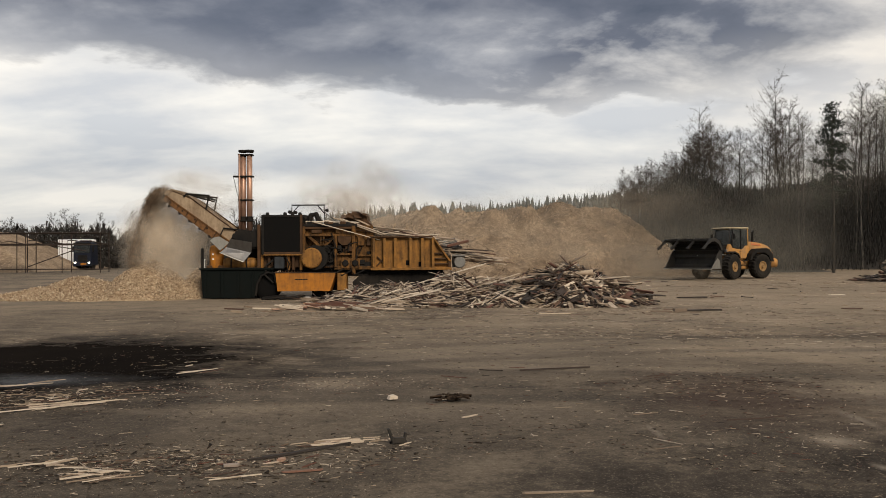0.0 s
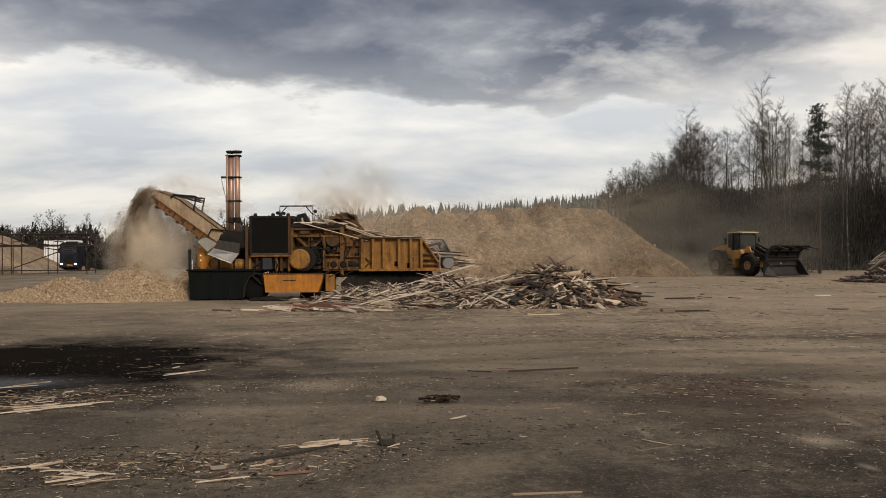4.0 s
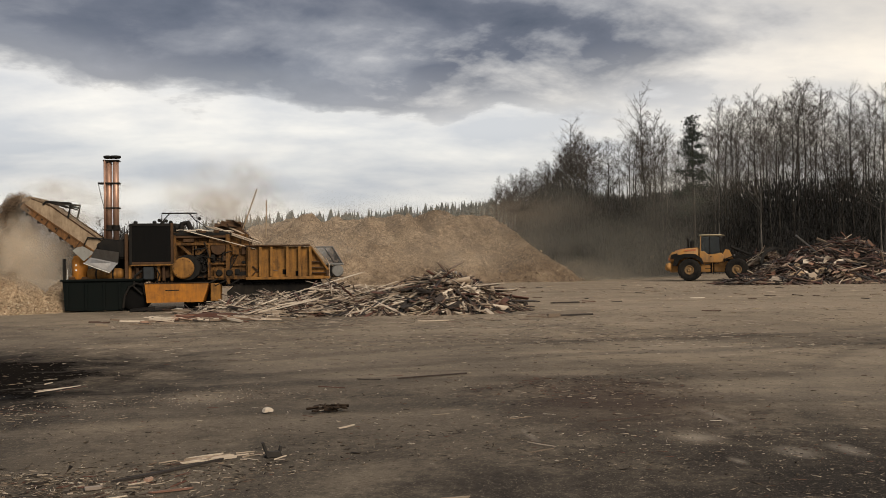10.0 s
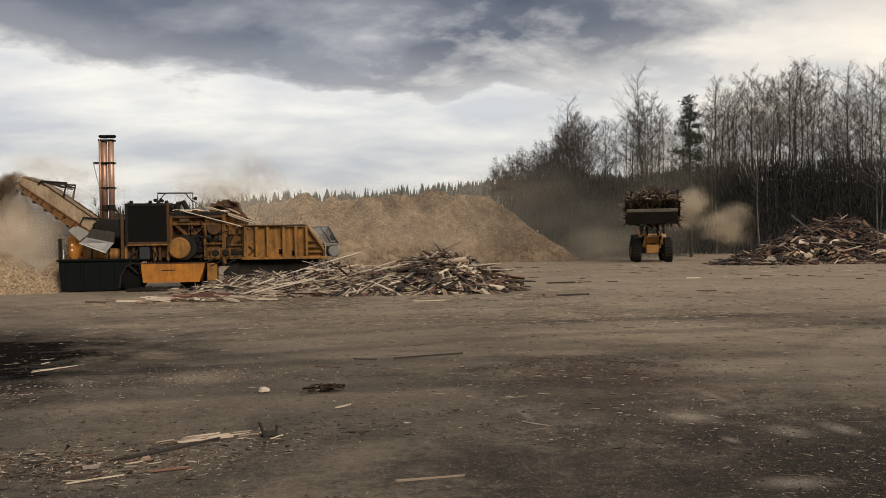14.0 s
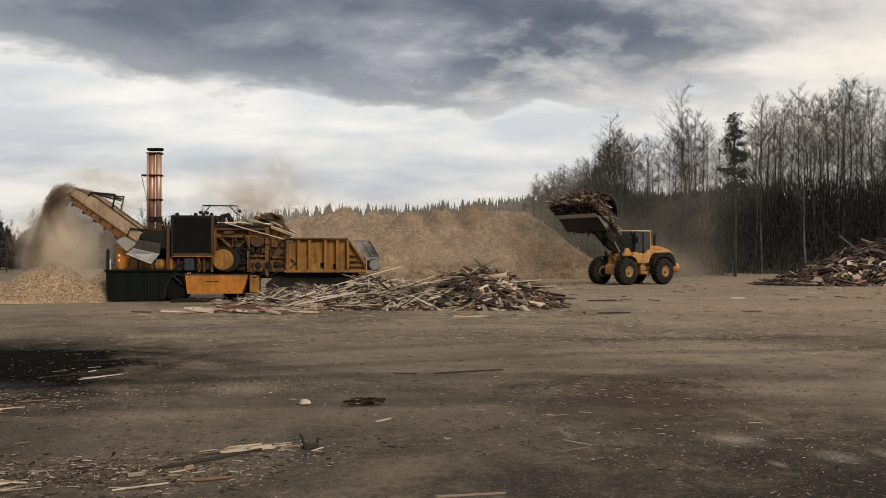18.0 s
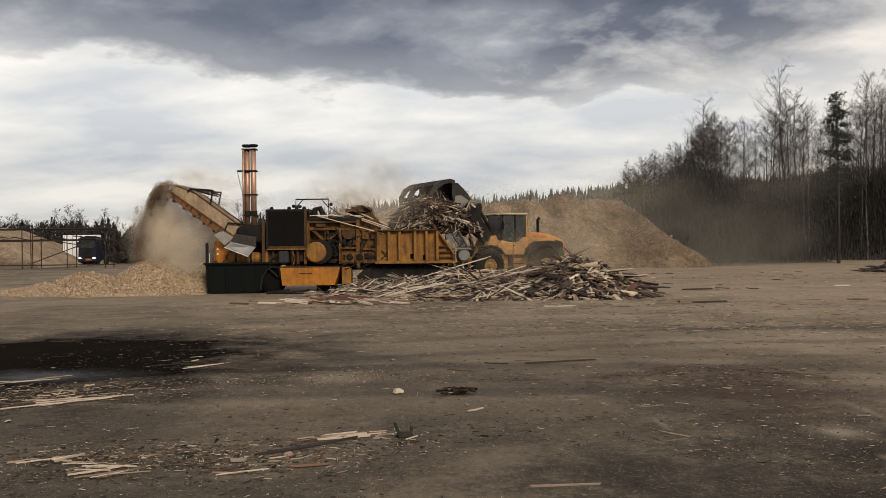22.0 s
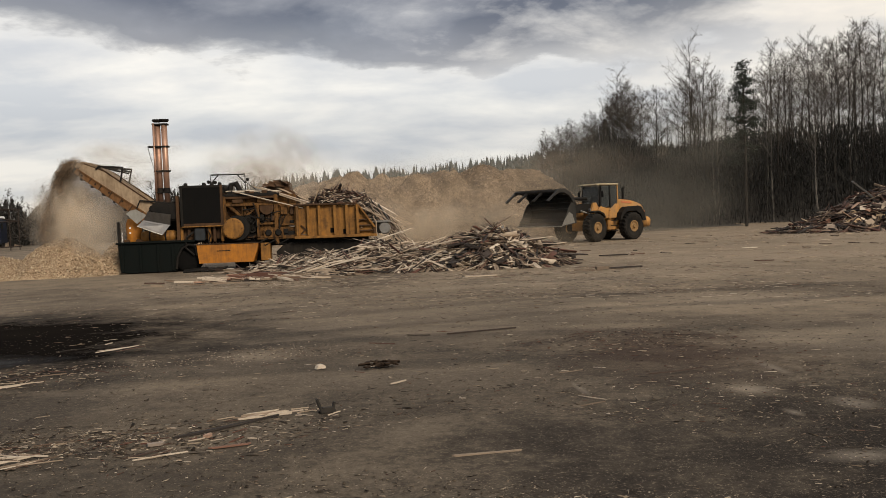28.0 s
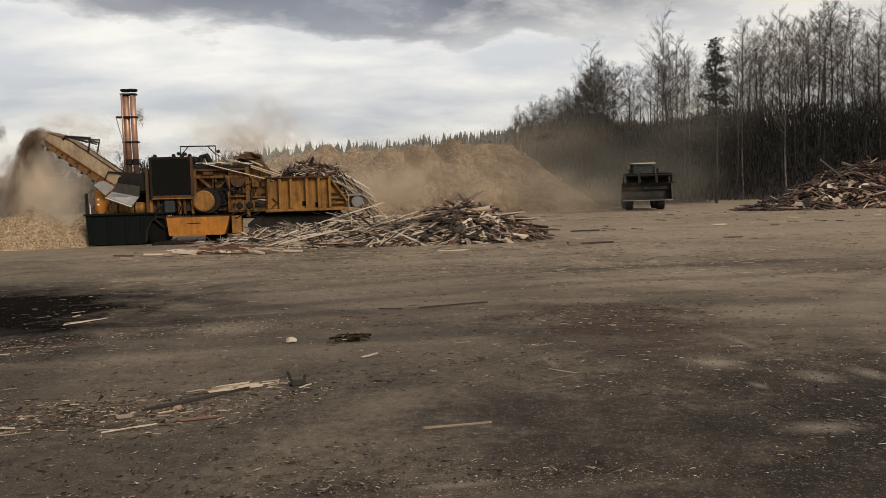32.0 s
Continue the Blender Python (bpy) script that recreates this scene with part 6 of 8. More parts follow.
feed = thing("plank_feed", "long pale planks lying in the shredder hopper", "wood pile")
r = random.Random(21)
for i in range(250):
    out = i % 5 == 0
    l = r.uniform(1.6, 3.0) if out else r.uniform(1.0, 2.6)
    x = r.uniform(0.2, 1.35) if out else r.uniform(-2.6, -0.3)
    z = r.uniform(-0.45, 0.05) - 0.12 * x if out else r.uniform(-0.45, 0.40 + 0.20 * (-0.3 - x))
    ob = part("plank", r.choice(PALE_PLANKS if r.random() < 0.6 else PLANKS), None, feed)
    ob.matrix_basis = Matrix.LocRotScale((x, r.uniform(0.35, 2.1), z), turned(r.gauss(0, 0.14), (-0.10 if out else -0.14) + r.gauss(0, 0.06), r.gauss(0, 0.4)).to_quaternion(), (l, r.uniform(0.03, 0.08), r.uniform(0.015, 0.03)))
ob = part("beam", mesh_of("beam", box(B(), -0.45, 0.45, -0.06, 0.06, -0.05, 0.05, 0.01), WOOD), None, feed, "short grey beam on top of the planks")
ob.matrix_basis = Matrix.Translation((0.68, 0.4, 0.12)) @ turned(0.2, 0.24, 0.1).to_4x4()

for k, (x0, z0, x1, z1, y) in enumerate(((-4.90, 2.97, -2.50, 2.30, -0.04), (-4.15, 3.14, -2.35, 2.48, 0.22), (-3.95, 3.12, -2.2, 2.50, 0.30), (-5.35, 3.02, -3.3, 2.98, 0.3), (-4.6, 3.06, -2.9, 2.74, 0.5), (-3.6, 3.2, -2.3, 2.62, 0.7), (-3.9, 3.34, -2.7, 2.66, 0.9))):
    q = tagged(new("long_plank", r.choice(PALE_PLANKS)), "long thin pale plank lying across the mill", "plank")
    q.matrix_basis = Matrix.LocRotScale(((x0 + x1) / 2, MY + y, (z0 + z1) / 2), turned(0.05 * (k % 3), math.atan2(z1 - z0, x1 - x0), 0.2 * k).to_quaternion(), (math.hypot(x1 - x0, z1 - z0), 0.07, 0.03))

# planks that the rotor throws about in the infeed
TOSSED = []
for i, (l, w) in enumerate(((2.0, 0.12), (1.5, 0.09))):
    q = tagged(new("tossed_plank", mesh_of("tossed_plank", box(B(), -l / 2, l / 2, -w / 2, w / 2, -0.02, 0.02, 0.006), DUSTY_TAN)), "dusty grey plank standing up out of the infeed", "plank")
    TOSSED.append(q)

# ---- loose boards and litter on the yard ----


def board(name, label, at, size, turn, mat=PALE_WOOD, tilt=0.0, shapes=None):
    l, w, t = size
    if at[1] < 20 and shapes is None:
        w, t = w * 0.36, t * 0.5
        if mat is PALE_WOOD and l > 0.25 and size[1] > 0.03:
            # split wood lies in loose sheaves of strips
            for k in range(3):
                q = tagged(new("splinter", rng.choice(PALE_SLIVERS if k else SLIVERS)), "torn strip of wood beside its board", "splinter")
                q.matrix_basis = Matrix.LocRotScale((at[0] + rng.gauss(0, 0.18 * l), at[1] + rng.gauss(0, 0.02 + 0.03 * l), t * 0.8 + 0.010), Euler((0, radians(rng.gauss(0, 2)), radians(turn + rng.gauss(0, 14)))).to_quaternion(), (l * rng.uniform(0.3, 0.8), w * rng.uniform(0.25, 0.55), t * 0.7))
    if shapes is None:
        if mat is RED_WOOD:
            shapes = RED_PLANKS
        else:
            shapes = (PALE_SLIVERS if mat is PALE_WOOD else SLIVERS) if at[1] < 20 else (PALE_PLANKS if mat is PALE_WOOD else PLANKS)
    ob = tagged(new(name, rng.choice(shapes)), label, "board")
    ob.matrix_basis = Matrix.LocRotScale((at[0], at[1], t / 2 + 0.012 + abs(math.sin(radians(tilt))) * l / 2), Euler((0, radians(tilt), radians(turn))).to_quaternion(), (l, w, t))
    return ob


def splinters(label, at, count, spread, size, turn, pale=0.7, seed=0, single=True):
    """A strewn cluster of thin split pieces: single things, or joined where nobody could count them."""
    q = random.Random(seed)
    rows = []
    for _ in range(count):
        x, y = at[0] + q.gauss(0, spread[0]), at[1] + q.gauss(0, spread[1])
        l = q.uniform(*size) * q.choice((0.4, 0.7, 1.0))
        w = q.uniform(0.007, 0.017) * (0.6 + l)
        turn_m = Euler((0, q.gauss(0, 0.03), radians(turn + q.gauss(0, 52)))).to_matrix()
        if single:
            ob = tagged(new("splinter", q.choice(PALE_SLIVERS if q.random() < pale * 0.6 else SLIVERS)), label, "splinter")
            ob.matrix_basis = Matrix.LocRotScale((x, y, 0.014), turn_m.to_quaternion(), (l, w, q.uniform(0.006, 0.012)))
        else:
            rows.append(((x, y, 0.006), l * 0.62, w * 0.42, 0.005, turn_m))
    if rows:
        k = int(len(rows) * pale * 0.7)
        for some, mat in ((rows[:k], PALE_WOOD), (rows[k:], WOOD)):
            tagged(new("splinter_litter", planks_mesh("splinter_litter", some, mat)), label, "litter", kind="stuff")


board("board", "long dark board lying in the litter", (-1.17, 7.24), (1.06, 0.070, 0.018), 39, WOOD, 0.0, SLIVERS)
board("board", "straight weathered stick lying on the asphalt", (0.83, 5.95), (0.50, 0.024, 0.012), 5, WOOD, 0.0, OLD_PLANKS)
for k, (x, y, l) in enumerate(((-0.94, 7.56, 0.44), (-0.98, 7.50, 0.36), (-0.88, 7.60, 0.32), (-1.0, 7.58, 0.28), (-0.80, 7.55, 0.22))):
    board("board", "pale split board with splinters", (x, y), (l, 0.09, 0.026 + 0.006 * k), 14 + 5 * (k % 3))
board("board", "short flat brown board on the asphalt", (-1.08, 6.58), (0.30, 0.10, 0.02), 14, RED_WOOD)
board("board", "short pale board lying on the asphalt", (-1.56, 6.41), (0.40, 0.05, 0.02), 24)
board("board", "thin dark board on the asphalt", (-1.70, 6.50), (0.34, 0.06, 0.02), 40, WOOD)
board("board", "reddish offcut lying on the asphalt", (-1.31, 6.92), (0.075, 0.045, 0.022), 70, RED_WOOD, 0.0, RED_PLANKS)
board("board", "pale offcut lying on the asphalt", (-1.68, 6.75), (0.12, 0.05, 0.02), 10, PALE_WOOD, 0.0, PALE_PLANKS)
board("board", "long pale board pointing out of the litter", (-2.58, 6.42), (0.50, 0.07, 0.02), 32)
for k, (x, y, l, a) in enumerate(((-2.80, 6.72, 0.72, -14), (-2.66, 6.62, 0.52, -3), (-2.72, 6.48, 0.46, 38), (-3.35, 6.85, 0.5, 26), (-3.10, 6.90, 0.34, 60))):
    board("board", "pale split board in the litter strip", (x, y), (l * 0.85, 0.07, 0.018 + 0.004 * k), a)
splinters("small pale splinter in the litter strip", (-2.5, 6.85), 40, (0.75, 0.16), (0.05, 0.24), 12, 0.7, 41)
splinters("small pale splinter by the long board", (-1.1, 7.1), 30, (0.5, 0.30), (0.04, 0.20), 20, 0.7, 42)
splinters("small pale splinter by the broken crate", (-0.55, 7.65), 12, (0.10, 0.12), (0.06, 0.18), 40, 0.7, 43)
board("board", "long pale board by the oil stain", (-4.35, 9.42), (1.15, 0.09, 0.02), 33)
board("board", "long pale board by the oil stain", (-4.20, 9.62), (0.9, 0.07, 0.03), 28)
board("board", "pale board standing out of the litter", (-4.62, 10.15), (0.42, 0.09, 0.02), 110, PALE_WOOD, 14.0)
board("board", "grey board by the oil stain", (-5.55, 11.0), (0.9, 0.07, 0.02), 30)
board("board", "grey board by the oil stain", (-5.3, 11.35), (0.5, 0.05, 0.02), 48)
splinters("pale splinter in the litter by the oil stain", (-4.5, 10.05), 64, (0.55, 0.26), (0.08, 0.42), 26, 0.75, 44)
splinters("pale splinter in the oil stain", (-5.2, 10.3), 12, (0.8, 0.35), (0.06, 0.30), 20, 0.7, 45)
board("board", "thin weathered stick lying on the asphalt", (3.20, 8.56), (0.68, 0.024, 0.014), 17, PALE_WOOD, 0.0, SLIVERS)
board("board", "thin dark stick lying on the asphalt", (1.70, 12.33), (1.05, 0.025, 0.02), 16, WOOD, 0.0, PLANKS)
board("board", "pale split board in the oil stain", (-3.55, 12.3), (0.70, 0.20, 0.02), 50)
board("board", "short pale lath lying on the asphalt", (-3.85, 12.9), (0.18, 0.04, 0.03), 70)
board("board", "grey offcut lying on the asphalt", (0.30, 8.75), (0.24, 0.06, 0.03), 46)
board("board", "grey lath lying on the asphalt", (0.18, 11.55), (0.42, 0.05, 0.025), -32, WOOD)
board("board", "dark stick lying on the asphalt", (0.72, 12.2), (0.36, 0.04, 0.03), -20, WOOD)
board("board", "thin pale splinter on the asphalt", (2.03, 7.54), (0.32, 0.02, 0.015), -50)
board("board", "thin pale splinter on the asphalt", (1.97, 7.30), (0.28, 0.02, 0.015), 25)
board("board", "pale splinter on the asphalt", (2.15, 8.85), (0.3, 0.025, 0.015), 20)
board("board", "thin dark stick in the trampled bark", (3.05, 11.6), (0.5, 0.03, 0.02), 20, WOOD)
board("board", "thin dark stick in the trampled bark", (4.2, 11.0), (0.5, 0.03, 0.02), -30, WOOD)
splinters("thin splinter strewn over the asphalt", (2.6, 8.6), 420, (2.4, 2.0), (0.04, 0.18), 10, 0.28, 46, False)
splinters("thin splinter strewn over the asphalt", (2.0, 7.0), 620, (3.0, 1.3), (0.02, 0.11), 15, 0.24, 47, False)
splinters("dark bark splinter in the trampled patch", (3.6, 10.4), 260, (0.9, 0.9), (0.05, 0.20), 10, 0.03, 48, False)
splinters("splinter strewn over the middle of the yard", (3.0, 17.0), 520, (5.5, 4.0), (0.06, 0.36), 5, 0.3, 49, False)
board("board", "long dark board at the heap's foot", (7.6, 24.5), (1.2, 0.12, 0.05), 6, WOOD, 0.0, SLIVERS)
board("board", "brown stump of a board lying on the asphalt", (6.9, 24.3), (0.40, 0.16, 0.09), 10, WOOD)
board("board", "dark board lying on the asphalt", (6.3, 24.1), (0.6, 0.10, 0.04), -8, WOOD, 0.0, SLIVERS)
board("board", "dark board lying on the asphalt", (3.2, 23.6), (0.9, 0.09, 0.03), 4, WOOD, 0.0, SLIVERS)
board("board", "grey board lying on the asphalt", (9.4, 31.5), (1.1, 0.10, 0.05), 10, WOOD)
board("board", "pale board lying on the asphalt", (15.5, 33.0), (0.6, 0.10, 0.04), -6, PALE_WOOD, 0.0, PALE_SLIVERS)
board("board", "pale board lying on the asphalt", (12.2, 25.0), (0.6, 0.09, 0.03), -12, WOOD, 0.0, SLIVERS)
splinters("broken scrap before the heap", (6.0, 24.0), 60, (2.6, 0.9), (0.15, 0.9), 0, 0.5, 50)
splinters("broken scrap before the heap", (1.0, 23.6), 300, (3.6, 1.2), (0.15, 0.7), 0, 0.55, 51, False)
splinters("broken scrap over the right of the yard", (10.0, 24.0), 420, (5.0, 4.0), (0.12, 0.7), 0, 0.45, 52, False)
splinters("pale chips strewn in a band over the yard", (5.8, 17.5), 420, (2.6, 0.8), (0.08, 0.40), 0, 0.75, 56, False)
splinters("pale chips strewn in a band over the yard", (9.0, 15.2), 320, (2.2, 1.3), (0.06, 0.32), 0, 0.7, 57, False)
splinters("pale chips strewn in a band over the yard", (-0.5, 19.0), 320, (3.2, 1.6), (0.06, 0.36), 0, 0.7, 58, False)
splinters("broken boards strewn along the scrap heap's foot", (27.0, 46.8), 260, (3.2, 0.9), (0.2, 1.3), 0, 0.5, 59, False)
splinters("broken boards strewn over the far yard", (19.0, 44.0), 320, (5.0, 2.2), (0.15, 1.0), 0, 0.5, 60, False)
splinters("broken crumbs of wood over the yard", (3.0, 15.5), 600, (5.0, 2.6), (0.03, 0.16), 5, 0.35, 61, False)
splinters("pale crumbs drifted together on the asphalt", (-1.3, 11.2), 420, (0.65, 0.45), (0.015, 0.07), 5, 0.5, 64, False)
splinters("pale crumbs drifted together on the asphalt", (-3.4, 10.75), 300, (0.7, 0.25), (0.015, 0.07), 5, 0.5, 65, False)
splinters("pale crumbs drifted together on the asphalt", (4.0, 7.3), 300, (0.9, 0.6), (0.015, 0.06), 5, 0.4, 66, False)
splinters("broken crumbs of wood over the yard", (7.0, 21.0), 700, (7.0, 2.6), (0.10, 0.50), 0, 0.6, 62, False)
splinters("broken crumbs of wood before the heap", (-2.0, 24.6), 420, (3.4, 1.2), (0.12, 0.6), 0, 0.6, 63, False)
splinters("dark bark crumbs trodden into the asphalt", (3.5, 10.9), 420, (0.7, 0.5), (0.03, 0.13), 5, 0.04, 67, False)
splinters("fine litter in a strip", (-2.2, 6.95), 700, (1.1, 0.30), (0.03, 0.14), 12, 0.42, 53, False)
splinters("fine litter by the oil stain", (-4.6, 10.1), 500, (0.9, 0.40), (0.04, 0.18), 24, 0.45, 54, False)
r = random.Random(31)
# flat pale and reddish boards fanned out before the shredder
for i in range(150):
    y = 26.7 + r.gauss(0, 0.75)
    k = r.randrange(6)
    board("board", "flat broken board before the heap", (-2.9 + r.gauss(0, 1.1) + 0.3 * (y - 26.6), y), (r.uniform(0.2, 0.9), r.uniform(0.035, 0.11), 0.015 + 0.05 * r.random()), r.gauss(4, 28), (PALE_WOOD, PALE_WOOD, WOOD, WOOD, RED_WOOD, PALE_WOOD)[k], r.uniform(0, 9), (PALE_PLANKS, PALE_SLIVERS, PLANKS, SLIVERS, RED_PLANKS, PALE_SLIVERS)[k])
board("board", "squat dark beam among the pale boards", (-3.15, 27.1), (1.15, 0.16, 0.16), 6, WOOD, 0.0, PLANKS)
for i in range(64):
    y = r.uniform(29, 52)
    board("board", "flat scrap board on the yard", (r.uniform(7, 30) * (0.6 + 0.4 * y / 50), y), (r.uniform(0.12, 0.55), r.uniform(0.03, 0.09), 0.03), r.gauss(0, 50), PALE_WOOD, r.uniform(0, 5), (PALE_SLIVERS, SLIVERS, SLIVERS, PLANKS, SLIVERS)[r.randrange(5)])
stone = tagged(new("block", mesh_of("block", prism(B(), [(-0.06, 0.0), (0.05, 0.0), (0.055, 0.028), (0.02, 0.050), (-0.040, 0.042)], -0.035, 0.04), PALE_WOOD)), "small pale wood block", "block")
stone.matrix_basis = pose(-0.57, 9.95, -0.005, 0, 0, 25)
clod = thing("bark_clod", "dark clump of bark and rotten wood", "bark", (0.12, 9.88, 0))
bark_me = mesh_of("bark_piece", box(B(), -0.07, 0.07, -0.02, 0.02, -0.008, 0.008, 0.003), HEAP_CORE)
for i in range(30):
    q = Vector((rng.gauss(0, 0.12), rng.gauss(0, 0.05), rng.uniform(0.010, 0.045)))
    ob = part("bark_piece", bark_me, None, clod)
    ob.matrix_basis = Matrix.LocRotScale(q, Euler((rng.gauss(0, .4), rng.gauss(0, .15), rng.uniform(0, 3))).to_quaternion(), (rng.uniform(0.5, 1.2), rng.uniform(0.6, 1.6), 1))
stub = thing("broken_crate", "small broken piece of a dark wooden crate", "crate", (-0.39, 7.56, 0), 20)
for q, s, a in (((-0.06, 0, 0.075), (0.022, 0.04, 0.15), -20), ((0.01, 0, 0.035), (0.10, 0.04, 0.05), 4), ((0.07, 0.01, 0.05), (0.02, 0.04, 0.10), 12), ((0.02, 0.05, 0.012), (0.16, 0.03, 0.02), 0)):
    part("slat", box(B(), -s[0] / 2, s[0] / 2, -s[1] / 2, s[1] / 2, -s[2] / 2, s[2] / 2, 0.003, Matrix.Translation(q) @ Matrix.Rotation(radians(a), 4, "Y")), BARK, stub)


def litter(name, label, count, place, size, mat, seed):
    r = np.random.RandomState(seed)
    pts = np.array([place(r) for _ in range(count)])
    v, f = scatter_flakes(pts, size[0] + (size[1] - size[0]) * r.rand(count) ** 3, seed, 0.2)
    v[:, 2] = 0.004 + np.abs(v[:, 2]) * 0.22
    # stretch each flake along one way, like a splinter
    c = np.repeat(pts, 4, axis=0)
    a = np.repeat(r.rand(count) * math.pi, 4)
    k = np.repeat(1 + 3.5 * r.rand(count) ** 2, 4)
    dx, dy = v[:, 0] - c[:, 0], v[:, 1] - c[:, 1]
    s = dx * np.cos(a) + dy * np.sin(a)
    v[:, 0] += s * (k - 1) * np.cos(a)
    v[:, 1] += s * (k - 1) * np.sin(a)
    return tagged(new(name, fast_mesh(name, v, f, mat)), label, "litter", kind="stuff")


def near_yard(r):
    y = 4.8 + 28 * r.rand() ** 1.7
    return (r.uniform(-0.62, 0.85) * y, y, 0)


def drift_strip(r):
    k = r.randint(4)
    if k == 0:
        return (-2.3 + r.randn() * 1.3, 7.0 + r.randn() * 0.35, 0)
    if k == 1:
        return (-5.6 + r.randn() * 0.9, 9.7 + r.randn() * 0.45, 0)
    if k == 2:
        return (-2.6 + r.randn() * 2.0, 25.2 + r.randn() * 0.9, 0)
    return (9 + r.randn() * 6, 21 + r.randn() * 1.6, 0)


def motes(p, size, seed):
    """Dust motes: tiny single triangles, far under a leaf's size."""
    r = np.random.RandomState(seed)
    n = len(p)
    d = r.normal(size=(n, 3, 3))
    d /= np.linalg.norm(d, axis=2, keepdims=True)
    v = (np.asarray(p)[:, None, :] + d * size * (0.6 + 0.8 * r.rand(n, 1, 1))).reshape(-1, 3)
    return v, np.arange(3 * n).reshape(-1, 3)


def specks():
    r = np.random.RandomState(19)
    n = 60000
    y = 4.6 + 22 * r.rand(n) ** 1.8
    x = r.uniform(-0.62, 0.85, n) * y
    # swept into drifts by wheels and wind
    k = np.array([fbm(a, b * 1.6, 5.0, 0.35, 4) for a, b in zip(x, y)])
    keep = r.rand(n) < np.clip(0.45 + 0.9 * k, 0.08, 1.0)
    p = np.stack([x, y, np.full(n, 0.006)], 1)[keep]
    v, f = motes(p, 0.010, 20)
    v[:, 2] = 0.003 + np.abs(v[:, 2] - 0.006) * 0.5
    return tagged(new("wood_specks", fast_mesh("wood_specks", v, f, TRODDEN)), "fine pale wood specks strewn over the asphalt", "litter", kind="stuff")


litter("wood_litter", "splinters and chips scattered over the asphalt", 30000, near_yard, (0.005, 0.026), TRODDEN, 3)
litter("wood_litter", "strips of pale chips swept together on the asphalt", 9000, drift_strip, (0.008, 0.038), TRODDEN, 4)
litter("wood_litter", "chips over the far yard", 9000, lambda r: (r.uniform(-8, 40), r.uniform(24, 62), 0), (0.02, 0.10), FLAKES, 6)

specks()

# ---- pipe rack, truck, brushwood beyond the yard's left edge ----


def pipe_rack():
    m = thing("pipe_rack", "rusty tubular steel rack standing along the road", "rack")
    y = 86.0
    for x in (-55, -52.5, -48.2, -47.2, -43.2, -42.3, -38.6, -34.7):
        for yy in (y, y + 2.2):
            part("post", tube(B(), [(x, yy, 0.0), (x, yy, 4.1)], 0.05, 8), PIPE_STEEL, m)
    for z in (0.35, 2.85, 4.05):
        for yy in (y, y + 2.2):
            part("rail", tube(B(), [(-60, yy, z), (-34.5, yy, z)], 0.04 if z < 4 else 0.06, 8), PIPE_STEEL, m)
    for x in (-54, -50, -46, -42, -38):
        part("truss", tube(B(), [(x, y, 2.85), (x + 2.0, y, 3.25), (x + 4, y, 2.85)], 0.05, 6), PIPE_STEEL, m)
        part("cross_tube", tube(B(), [(x, y, 3.3), (x, y + 2.2, 3.3)], 0.05, 6), PIPE_STEEL, m)
    part("shelf", box(B(), -60, -38, y + 0.2, y + 2.0, 2.9, 3.0, 0.01), PIPE_STEEL, m)
    for x0, z0, x1, z1 in ((-42, 0.6, -37, 2.4), (-41, 3.0, -36, 2.2)):
        part("leaning_tube", tube(B(), [(x0, y - 0.3, z0), (x1, y - 0.3, z1)], 0.05, 6), PIPE_STEEL, m)
    return m


pipe_rack()


